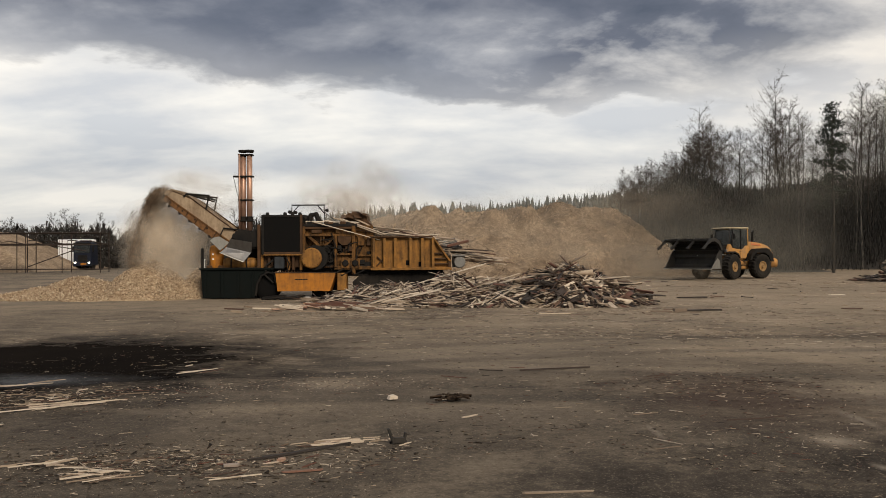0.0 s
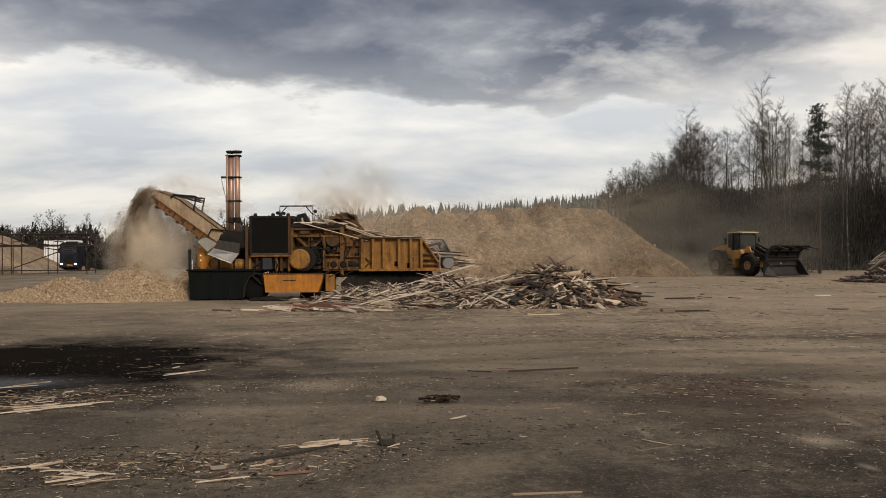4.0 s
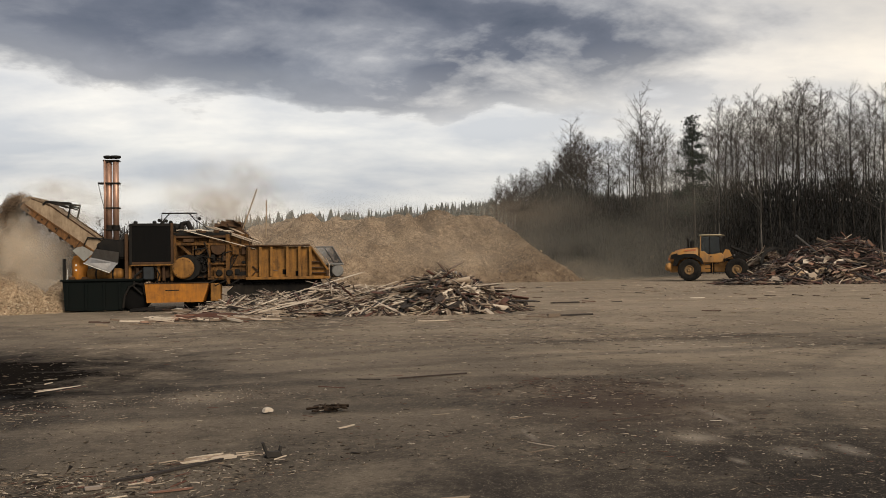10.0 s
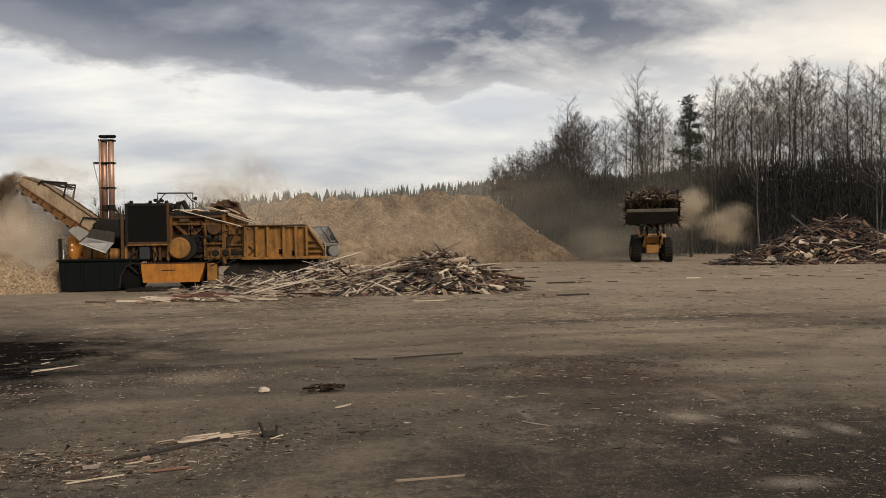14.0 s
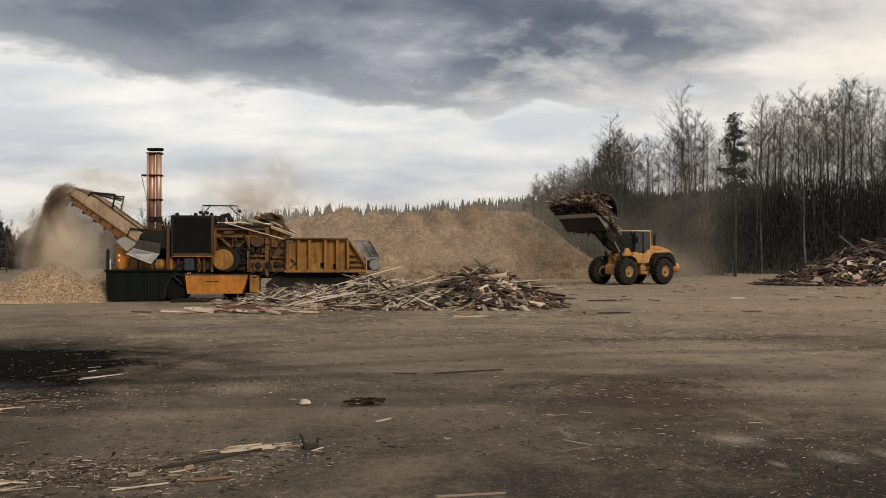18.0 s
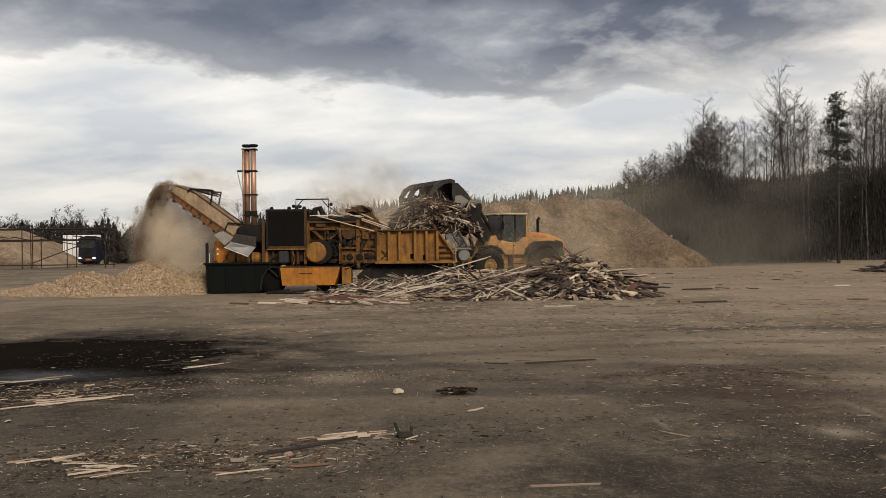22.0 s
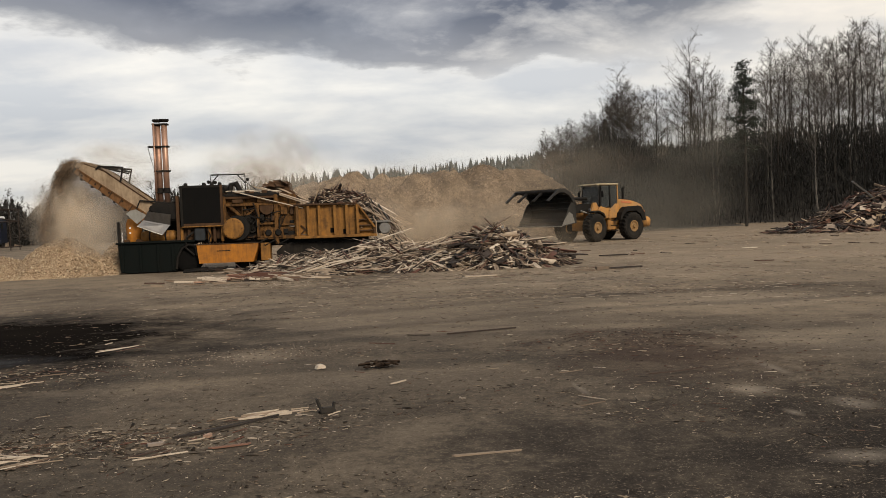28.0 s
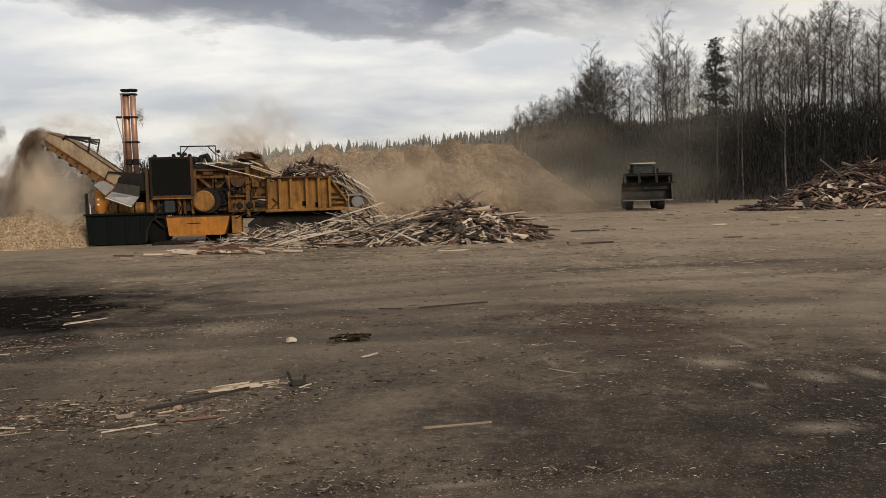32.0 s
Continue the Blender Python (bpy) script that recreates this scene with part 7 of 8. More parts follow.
def truck():
    m = thing("box_truck", "parked truck with dark blue cab, white box body and lit headlights", "truck", (-43.1, 104, 0), 0)
    part("cargo_box", box(B(), -4.3, -0.1, 0.4, 1.8, 0.9, 3.75, 0.05), WHITE_BOX, m, "white cargo box")
    for i in range(3):
        part("panel_seam", box(B(), -4.1 + 1.0 * i, -4.06 + 1.0 * i, 0.385, 0.40, 1.0, 3.7), GREY_SHEET, m)
    bm = B()
    prism(bm, [(-1.5, 0.55), (0.72, 0.55), (0.72, 2.0), (0.66, 3.2), (0.5, 3.5), (-1.25, 3.5), (-1.43, 3.2), (-1.5, 2.0)], -1.6, 0.3)
    bmesh.ops.bevel(bm, geom=list(bm.edges), offset=0.08, segments=2, affect="EDGES")
    cab = part("cab", bm, NAVY_CAB, m, "dark blue truck cab")
    part("windscreen", box(B(), -1.3, 0.55, -1.63, -1.60, 2.1, 3.1, 0.02), GLASS, cab)
    part("grille", box(B(), -0.95, 0.2, -1.65, -1.60, 1.0, 1.8, 0.02), DARK_STEEL, cab)
    part("bumper", box(B(), -1.5, 0.72, -1.75, -1.4, 0.45, 0.85, 0.05), NAVY_CAB, cab)
    part("number_plate", box(B(), -0.55, 0.15, -1.78, -1.755, 0.62, 0.84), YELLOW_TANK, cab, "yellow plate")
    part("sun_visor", box(B(), -1.4, 0.64, -1.85, -1.5, 3.15, 3.3, 0.03), DARK_STEEL, cab)
    part("lamp_bar", box(B(), -0.9, 0.5, -1.2, -1.0, 3.5, 3.62, 0.02), DARK_STEEL, cab)
    for x in (-1.22, 0.46):
        part("headlight", box(B(), x - 0.13, x + 0.13, -1.79, -1.755, 0.80, 0.96, 0.02), HEADLIGHT, cab, "lit headlight")
        part("mirror", box(B(), (x + 0.38) * 1.45 - 0.48, (x + 0.38) * 1.45 - 0.28, -1.5, -1.35, 2.2, 2.9, 0.03), DARK_STEEL, cab)
        for y in (-0.7, 1.9):
            part("wheel", lathe(B(), [(0.1, -0.15), (0.45, -0.16), (0.5, -0.1), (0.5, 0.1), (0.45, 0.16), (0.1, 0.15)], "x", 20, (x * 1.05, y, 0.5)), RUBBER, m)
    part("chassis", box(B(), -1.2, 0.4, 0.0, 2.5, 0.6, 0.95, 0.03), DARK_STEEL, m)
    return m


truck()
for x, y, h in ((-31.8, 100, 1.3), (-28.0, 100, 1.3), (-24.6, 92, 1.1)):
    p = tagged(new("marker_post", mesh_of("marker_post", tube(B(), [(0, 0, 0), (0, 0, h - 0.1), (0, 0, h)], [0.05, 0.05, 0.03], 8), WHITE_BOX)), "thin white marker post", "post")
    p.matrix_basis = pose(x, y, 0)

# ---- trees ----


def grow(seed, tall, kind="birch", stout=1.0):
    """A bare broadleaf tree: trunk and limbs as one mesh, the twigs as another."""
    r = random.Random(seed)
    wood_bm = B()
    lean = Vector((r.gauss(0, 0.03), r.gauss(0, 0.03), 1))
    pts = [Vector((0, 0, -0.4))]
    n = 9
    for i in range(1, n + 1):
        pts.append(pts[-1] + lean * (tall + 0.4) / n + Vector((r.gauss(0, 0.10), r.gauss(0, 0.10), 0)))
    r0 = 0.0085 * tall
    radii = [r0 * (1 - 0.93 * (i / n) ** 0.85) for i in range(n + 1)]
    tube(wood_bm, pts, radii, 7)
    tv, tf = [], []

    def twig(p, d, l, w):
        side = d.orthogonal().normalized()
        other = d.cross(side)
        k = len(tv)
        mid = p + d * l * 0.55 + Vector((r.gauss(0, .06), r.gauss(0, .06), -0.05 * l)) * l
        end = p + d * l + Vector((r.gauss(0, .1), r.gauss(0, .1), -0.14)) * l
        tv.extend((p + side * w, p - side * w * .5 + other * w * .87, p - side * w * .5 - other * w * .87, mid + side * w * .6, mid - side * w * .3 + other * w * .5, mid - side * w * .3 - other * w * .5, end))
        for a in range(3):
            b = (a + 1) % 3
            tf.extend(((k + a, k + b, k + 3 + b), (k + a, k + 3 + b, k + 3 + a), (k + 3 + a, k + 3 + b, k + 6)))

    def point(s):
        q = s * n
        i = min(int(q), n - 1)
        return pts[i].lerp(pts[i + 1], q - i), radii[i]
    start = 0.44 if kind == "birch" else 0.36
    for i in range(34):
        s = start + (0.97 - start) * (i + r.random()) / 34
        p, rad = point(s)
        a = r.uniform(0, math.tau)
        rise = 0.55 + 0.5 * s
        d = Vector((math.cos(a), math.sin(a), rise + r.gauss(0, 0.18))).normalized()
        l = tall * (0.26 * (1 - s) ** 0.75 + 0.05) * r.uniform(0.7, 1.25)
        e = p + d * l * 0.55
        e2 = p + d * l + Vector((0, 0, r.uniform(-0.05, 0.18) * l))
        tube(wood_bm, [p, e, e2], [max(rad * 0.42, 0.02), max(rad * 0.24, 0.014), 0.008], 4, False)
        for k in range(7):
            u = r.uniform(0.25, 1.0)
            q = p.lerp(e, u / 0.55) if u < 0.55 else e.lerp(e2, (u - 0.55) / 0.45)
            dd = (d + Vector((r.gauss(0, 0.7), r.gauss(0, 0.7), r.gauss(0.15, 0.45)))).normalized()
            ll = l * r.uniform(0.25, 0.5)
            twig(q, dd, ll, 0.0085 * stout)
            for j in range(7):
                q2 = q + dd * ll * r.uniform(0.25, 0.95)
                d2 = (dd + Vector((r.gauss(0, 0.8), r.gauss(0, 0.8), r.gauss(-0.1, 0.5)))).normalized()
                twig(q2, d2, ll * r.uniform(0.3, 0.65), 0.0050 * stout)
    return mesh_of("trunk", wood_bm, BIRCH_BARK if seed == 42 else BARK), fast_mesh("crown", np.array([tuple(v) for v in tv]), np.array(tf), TWIGS)


def conifer(seed, tall, bare=0.25, mat=NEEDLES, dense=1.0, spread=0.16):
    """A pine or spruce: trunk, and boughs of drooping needle tufts."""
    r = random.Random(seed)
    bm = tube(B(), [(0, 0, -0.4), (r.gauss(0, .1), r.gauss(0, .1), tall * 0.5), (0, 0, tall)], [0.011 * tall, 0.007 * tall, 0.02], 7)
    tv, tf = [], []
    z = tall * bare
    while z < tall * 0.985:
        s = (z - tall * bare) / (tall * (1 - bare))
        reach = tall * spread * (1 - s) ** 0.7 * (0.6 + 0.4 * min(s * 6, 1)) + 0.15
        for k in range(max(4, int(7 * dense * (1 - 0.5 * s)))):
            a = r.uniform(0, math.tau)
            l = reach * r.uniform(0.55, 1.15)
            d = Vector((math.cos(a), math.sin(a), r.uniform(-0.15, 0.25)))
            p = Vector((0, 0, z + r.uniform(-0.1, 0.1) * tall * 0.05))
            for j in range(int(5 + 5 * dense)):
                u = r.uniform(0.25, 1.0)
                c = p + d * l * u + Vector((0, 0, -0.12 * l * u * u))
                t = l * r.uniform(0.12, 0.24) + 0.06
                i = len(tv)
                side = Vector((-d.y, d.x, 0)).normalized()
                tv.extend((c + side * t, c - side * t + d * t * .3, c + d * t * 1.3 + Vector((0, 0, -t * .5)), c + Vector((0, 0, t * .55))))
                tf.extend(((i, i + 1, i + 2), (i, i + 3, i + 1), (i + 1, i + 3, i + 2), (i + 2, i + 3, i)))
        z += tall * (0.035 if mat is NEEDLES else 0.055)
    return mesh_of("trunk", bm, BARK), fast_mesh("crown", np.array([tuple(v) for v in tv]), np.array(tf), mat)


def scots_pine(seed, tall):
    """A pine with a bare lower trunk and separate clumps of needles on crooked boughs."""
    r = random.Random(seed)
    bm = tube(B(), [(0, 0, -0.4), (0.12, 0.05, tall * 0.35), (-0.05, 0.0, tall * 0.7), (0, 0, tall)], [0.010 * tall, 0.008 * tall, 0.005 * tall, 0.02], 7)
    pts, size = [], []
    for k in range(38):
        s = 0.38 + 0.61 * (k + r.random()) / 38
        a = r.uniform(0, math.tau)
        reach = tall * (0.15 * (1 - s) ** 0.55 + 0.012) * r.uniform(0.45, 1.25)
        p = Vector((0, 0, s * tall))
        e = p + Vector((math.cos(a) * reach, math.sin(a) * reach, r.uniform(-0.12, 0.25) * reach))
        tube(bm, [p, p.lerp(e, 0.5) + Vector((0, 0, 0.06 * reach)), e], [0.05, 0.035, 0.015], 4, False)
        for j in range(9 if s < 0.9 else 5):
            c = p.lerp(e, r.uniform(0.35, 1.08)) + Vector((r.gauss(0, 0.22), r.gauss(0, 0.22), r.gauss(0.05, 0.12)))
            for q in range(16):
                pts.append((c.x + r.gauss(0, 0.20), c.y + r.gauss(0, 0.20), c.z + r.gauss(0, 0.10)))
                size.append(r.uniform(0.06, 0.15))
    v, f = scatter_flakes(pts, size, seed, 0.5)
    return mesh_of("trunk", bm, BARK), fast_mesh("crown", v, f, NEEDLES)


BARE = [grow(40 + i, 15.0 + (i % 4), "birch" if i % 2 == 0 else "alder") for i in range(9)]
BUSHY = [grow(80 + i, 12.0 + 2 * i, "alder", 3.2) for i in range(4)]
THICK = [grow(90 + i, 14.0 + i, "alder", 1.9) for i in range(4)]
PINES = [scots_pine(70, 15.0), conifer(71, 12.0, 0.10, NEEDLES, 1.3, 0.17), conifer(72, 9.0, 0.06, NEEDLES, 1.3, 0.2)]


def plant(name, label, meshes, x, y, z, turn, scale, group=""):
    t = thing(name, label, "tree", (x, y, z), turn, group)
    t.matrix_basis = Matrix.LocRotScale((x, y, z), Euler((0, 0, radians(turn))), (scale, scale, scale))
    part("trunk", meshes[0], None, t)
    part("crown", meshes[1], None, t)
    return t


# the tall pine among the birches, then the wood's edge and its depth
plant("pine_tree", "tall dark pine with layered crown at the wood's edge", PINES[0], 32.4, 69.5, bank(32.4, 69.5), 20, 0.93)
RISE = ((0.20, 0.211, 0.242, 0.276, 0.292, 0.309, 0.333, 0.363, 0.39, 0.414, 0.444, 0.5, 0.53, 0.8), (0.055, 0.070, 0.099, 0.111, 0.125, 0.163, 0.149, 0.142, 0.169, 0.189, 0.152, 0.192, 0.206, 0.22))
for az, y in ((0.557, 73.5), (0.724, 74.0), (0.50, 76.0)):
    plant("bare_tree", "slim pale-stemmed birch at the wood's front", BARE[2], az * y, y, bank(az * y, y), 40 + 300 * az, 0.80, "trees of the wood's edge")
r = random.Random(5)
spots = []
while len(spots) < 92:
    x = r.uniform(18, 66)
    y = 75.0 + 0.10 * (x - 15) + 14 * r.random() ** 1.5
    if (x < 24 and y < 82) or x / y < 0.232:
        continue
    if abs(x - 32.4 * y / 69.5) < 1.1 and y < 80:
        continue
    if any((x - a) ** 2 + (y - b) ** 2 < 1.5 for a, b in spots):
        continue
    spots.append((x, y))
for x, y in spots:
    az = x / y
    rise = np.interp(az, *RISE)
    s = (1.7 + rise * y - bank(x, y)) / 16.5 * r.uniform(0.86, 1.06)
    i = r.randrange(len(BARE))
    tree = THICK[i % 4] if i % 2 and r.random() < 0.6 else BARE[i]
    plant("bare_tree", "leafless birch with fine drooping twigs" if i % 2 == 0 else "leafless dark alder with upright limbs", tree, x, y, bank(x, y), r.uniform(0, 360), max(s, 0.5), "trees of the wood's edge")
for k in range(64):
    az = 0.212 + 0.115 * ((k + r.random()) / 64)
    y = r.uniform(86, 104)
    x = az * y
    s = (1.7 + np.interp(az, *RISE) * y - bank(x, y)) / 16.5 * r.uniform(0.72, 1.02)
    plant("bare_tree", "bushy leafless young alder at the wood's edge", THICK[r.randrange(4)], x, y, bank(x, y), r.uniform(0, 360), max(s, 0.35), "trees of the wood's edge")
for k in range(14):
    x = r.uniform(24, 66)
    y = r.uniform(76, 97) + 0.08 * (x - 15)
    i = 1 + k % 2
    plant("spruce_tree", "dark young spruce under the bare trees", PINES[i], x, y, bank(x, y), r.uniform(0, 360), r.uniform(0.3, 0.5), "spruces of the wood")


def undergrowth():
    r = np.random.RandomState(8)
    n = 140000
    x = r.uniform(12, 72, n)
    y = 72.5 + 0.10 * (x - 15) + 26 * r.rand(n) ** 1.2
    keep = (x / y > 0.238) & ~((x < 22) & (y < 80))
    x, y = x[keep], y[keep]
    low = np.array([bank(a, b) for a, b in zip(x, y)])
    top = np.maximum(1.7 + y * (np.interp(x / y, (0.235, 0.26, 0.29, 0.32, 0.36, 0.40, 0.55), (0.062, 0.086, 0.102, 0.092, 0.070, 0.082, 0.100)) + 0.020 * np.array([fbm(a, 0, 3.0, 0.35, 3) for a in x])) - 0.5, low + 0.3)
    z = low + (top - low) * r.rand(len(x)) ** 1.25
    v, f = scatter_flakes(np.stack([x, y, z], 1), 0.015 + 0.05 * r.rand(len(x)) ** 2, 8, 0.5)
    c, k = np.repeat(z, 4), np.repeat(6 + 16 * r.rand(len(x)), 4)
    v[:, 2] = c + (v[:, 2] - c) * k
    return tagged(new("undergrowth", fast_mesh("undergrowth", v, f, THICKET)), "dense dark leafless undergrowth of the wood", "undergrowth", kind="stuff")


undergrowth()
# far woods along the skyline: one mesh of conifers, and bare trees at the left
rs = np.random.RandomState(14)


def far_spruces(count):
    """Far spruces: boughs strewn round each stem, wide below and pointed above, each tree of its own girth."""
    pts, size, cv, cf = [], [], [], []
    for i in range(count):
        a, d = rs.uniform(-0.16, 0.36), rs.uniform(230, 300)
        x, y = d * math.sin(a), d * math.cos(a)
        rise = np.interp(x / y, (-0.16, -0.1, -0.04, 0.05, 0.09, 0.13, 0.19, 0.21, 0.36), (0.046, 0.054, 0.060, 0.060, 0.0645, 0.067, 0.072, 0.075, 0.086))
        tall = max(4.0, (1.7 + rise * y - bank(x, y)) * (0.70 + 0.36 * rs.rand() ** 1.6))
        girth, blunt = rs.uniform(0.09, 0.20), rs.choice((0.55, 0.8, 1.0))
        u = 1 - 0.75 * rs.rand(44) ** 0.8
        q = tall * girth * (1 - u) ** blunt * np.sqrt(rs.rand(44)) + 0.1
        w = rs.rand(44) * math.tau
        pts.append(np.stack([x + q * np.cos(w), y + q * np.sin(w), bank(x, y) + tall * u], 1))
        size.append(0.12 + tall * 0.026 * (1.10 - u))
        for t in range(5):
            low, k = 0.12 + 0.165 * t, len(cv)
            cv.append((x, y, bank(x, y) + tall * min(low + 0.30, 1.0)))
            wide = tall * girth * 0.95 * (1 - low) ** blunt
            cv.extend((x + wide * math.cos(b) * g, y + wide * math.sin(b) * g, bank(x, y) + tall * low) for b, g in zip(np.arange(7) * math.tau / 7, 0.6 + 0.6 * rs.rand(7)))
            cf.extend((k, k + 1 + b, k + 1 + (b + 1) % 7) for b in range(7))
    v, f = scatter_flakes(np.concatenate(pts), np.concatenate(size), 15, 0.6)
    tri = np.concatenate([f, np.array(cf) + len(v)])
    return np.concatenate([v, np.array(cv)]), tri


tagged(new("far_conifers", fast_mesh("far_conifers", *far_spruces(1300), HAZED_NEEDLES)), "far spruce forest along the skyline, haze in its colour", "forest", kind="stuff")
for i in range(200):
    a = radians(-36 + 32 * (i + rs.rand()) / 200)
    d = rs.uniform(120, 185)
    x, y = d * math.sin(a), d * math.cos(a)
    if i % 17 == 5:
        plant("spruce_tree", "dark spruce far beyond the road", PINES[1], x, y, 0, rs.uniform(0, 360), rs.uniform(0.4, 0.62), "far trees")
    else:
        plant("bare_tree", "leafless tree far beyond the road", BUSHY[i % 4], x, y, 0, rs.uniform(0, 360), rs.uniform(0.28, 0.52), "far trees")
n = 90000
ta = rs.uniform(-0.66, -0.04, n)
td = rs.uniform(122, 150, n)
tz = (5.4 + 3.2 * np.array([fbm(a * 40, 0, 1.0, 1.0, 4) for a in ta])) * rs.rand(n) ** 1.25
tp = np.stack([td * np.sin(ta), td * np.cos(ta), np.maximum(tz, 0.05)], 1)
tv, tf = scatter_flakes(tp, 0.05 + 0.15 * rs.rand(n) ** 2, 33, 0.5)
tv[:, 2] = np.repeat(tp[:, 2], 4) + (tv[:, 2] - np.repeat(tp[:, 2], 4)) * 4
tagged(new("far_thicket", fast_mesh("far_thicket", tv, tf, BARK)), "bare brown thicket beyond the road", "undergrowth", kind="stuff")
brush = B()
for i in range(420):
    x, y = rng.gauss(0, 3.2), rng.gauss(0, 1.5)
    h = max(0.1, 3.2 * (1 - (x / 6.5) ** 2)) * rng.random()
    a = rng.uniform(0, 6.28)
    l = rng.uniform(0.6, 1.6)
    d = Vector((math.cos(a) * l, math.sin(a) * l, rng.gauss(0.2, 0.35)))
    p = Vector((x, y, h + 0.1))
    tube(brush, [p - d * 0.5, p + d * 0.5], [0.05, 0.02], 3)
heap_b = tagged(new("brushwood_heap", mesh_of("brushwood_heap", brush, BARK)), "dark heap of brushwood and branches beyond the road", "brushwood", kind="stuff")
heap_b.matrix_basis = pose(-40.0, 112, 0)

# ---- dust and falling chips: flecks that drift as rigid clouds ----


def chips_cloud(name, label, count, radii, size, mat, seed):
    r = np.random.RandomState(seed)
    p = r.normal(size=(count, 3)) * np.array(radii) * 0.5
    return tagged(new(name, fast_mesh(name, *motes(p, size, seed), mat)), label, "wood chips", kind="stuff")


def cloud(name, label, radii, mat, seed, lumps=16, centres=None, sizes=None):
    """A dust cloud: many rounded billows of two skins, dense in the middle and thinning out to nothing at the rim."""
    r = np.random.RandomState(seed)
    nu, nv = 26, 15
    u, v = np.meshgrid(np.arange(nu) * math.tau / nu, (np.arange(nv) + 0.5) * math.pi / nv, indexing="ij")
    ball = np.stack([np.cos(u) * np.sin(v), np.cos(v), np.sin(u) * np.sin(v)], 2).reshape(-1, 3)
    quads = np.array([(i * nv + j, ((i + 1) % nu) * nv + j, ((i + 1) % nu) * nv + j + 1, i * nv + j + 1) for i in range(nu) for j in range(nv - 1)])
    thin = np.clip(1.0 - ball[:, 0] ** 2 - ball[:, 2] ** 2, 0, 1) ** 1.2
    radii = np.array(radii)
    vs, fs, ds = [], [], []
    for a in range(lumps):
        if centres is not None:
            at, size = np.array(centres[a]), np.array(sizes[a])
        else:
            at = np.clip(r.normal(size=3), -1.5, 1.5) * radii * 0.42 if a else np.zeros(3)
            size = radii * (r.uniform(0.26, 0.60) if a else 0.9)
        for s in (1.0, 0.6):
            bump = np.array([1 + 0.22 * noise.fractal(Vector(q * 1.2) + Vector((a * 7.0, s, seed)), 1.0, 2.0, 3) for q in ball])[:, None]
            fs.append(quads + len(ball) * len(vs))
            vs.append(ball * bump * size * s + at)
            ds.append(thin)
    me = fast_mesh(name, np.concatenate(vs), np.concatenate(fs), mat)
    me.polygons.foreach_set("use_smooth", [True] * len(me.polygons))
    me.attributes.new("dust_thickness", "FLOAT", "POINT").data.foreach_set("value", np.concatenate(ds).astype(np.float32))
    return tagged(new(name, me), label, "dust", kind="stuff")


def stream(t):
    """Where a chip is that left the conveyor t seconds ago."""
    return Vector((-11.1 - 1.55 * t, MY + 0.95 + 0.1 * t, 4.12 + 0.7 * t - 4.4 * t * t))


def fall_cloud(count, seed, wide, size, mat, label, lag=0.0):
    r = np.random.RandomState(seed)
    pts = []
    for _ in range(count):
        t = r.rand() ** 0.8 * 0.88
        p = stream(t)
        w = 0.03 + wide * t
        w += 0.10 * max(0.0, 1 - abs(t - 0.12) / 0.16)
        pts.append((p.x + lag * t * abs(r.randn()) + r.randn() * w, p.y + r.randn() * (0.25 + w), p.z + r.randn() * 0.15))
    v, f = motes(np.array(pts), size, seed)
    return tagged(new("chip_stream", fast_mesh("chip_stream", v, f, mat)), label, "wood chips", kind="stuff")


fall_cloud(70000, 51, 0.075, 0.018, FALLING, "stream of wood chips falling from the conveyor head", 0.14)
fall_cloud(9000, 55, 0.10, 0.013, FALLING, "loose fine chips blown out of the falling stream", 0.75)
rs_fall = np.random.RandomState(57)
FALL_AT = [0.86 * k / 17 for k in range(18)]
cloud("chip_stream", "dense brown core of the falling chip stream", (1, 1, 1), STREAM_DUST, 58, 18,
      [stream(t) + Vector((rs_fall.normal() * 0.06 + 0.10 * t, 0, rs_fall.normal() * 0.05)) for t in FALL_AT],
      [(0.30 + 0.20 * t + 0.05 * rs_fall.rand(), 0.45, 0.34 + 0.20 * t) for t in FALL_AT])
VEIL = cloud("dust_cloud", "veil of wood dust below the conveyor head", (0.75, 0.8, 1.9), CHIP_DUST, 52)
CLUMPS = [chips_cloud("chip_clump", "clump of falling wood chips", 700, (0.14, 0.3, 0.35), 0.02, FALLING, 60 + i) for i in range(6)]
PUFFS = {
    "heap": cloud("dust_cloud", "tan wood dust hanging over the chip heap", (2.5, 1.7, 2.5), CHIP_DUST, 71),
    "head": cloud("dust_cloud", "thin wood dust blown off the conveyor", (2.6, 1.2, 1.1), THIN_DUST, 72),
    "mill": cloud("dust_cloud", "wood dust rising over the infeed", (2.7, 1.6, 2.3), THIN_DUST, 73),
    "mound": cloud("dust_cloud", "haze of wood dust before the chip mound", (14.0, 4.0, 3.6), MOUND_DUST, 74),
    "wood": cloud("dust_cloud", "haze of road dust before the wood", (12.5, 4.5, 7.5), GREY_DUST, 75),
    "loader": cloud("dust_cloud", "dust raised by the loader's wheels", (5.2, 3.0, 2.0), WHEEL_DUST, 76),
    "scrap": cloud("dust_cloud", "dense tan dust puff rising from the scrap heap", (2.7, 1.5, 1.5), PUFF_DUST, 77),
    "tip": cloud("dust_cloud", "tan dust rolling out from under the tipped bucket", (2.3, 1.2, 1.7), TIP_DUST, 79),
    "trail": cloud("dust_cloud", "tan dust trailing off the lifted load", (2.4, 1.5, 1.6), PUFF_DUST, 78),
}

# ---- what moves ----


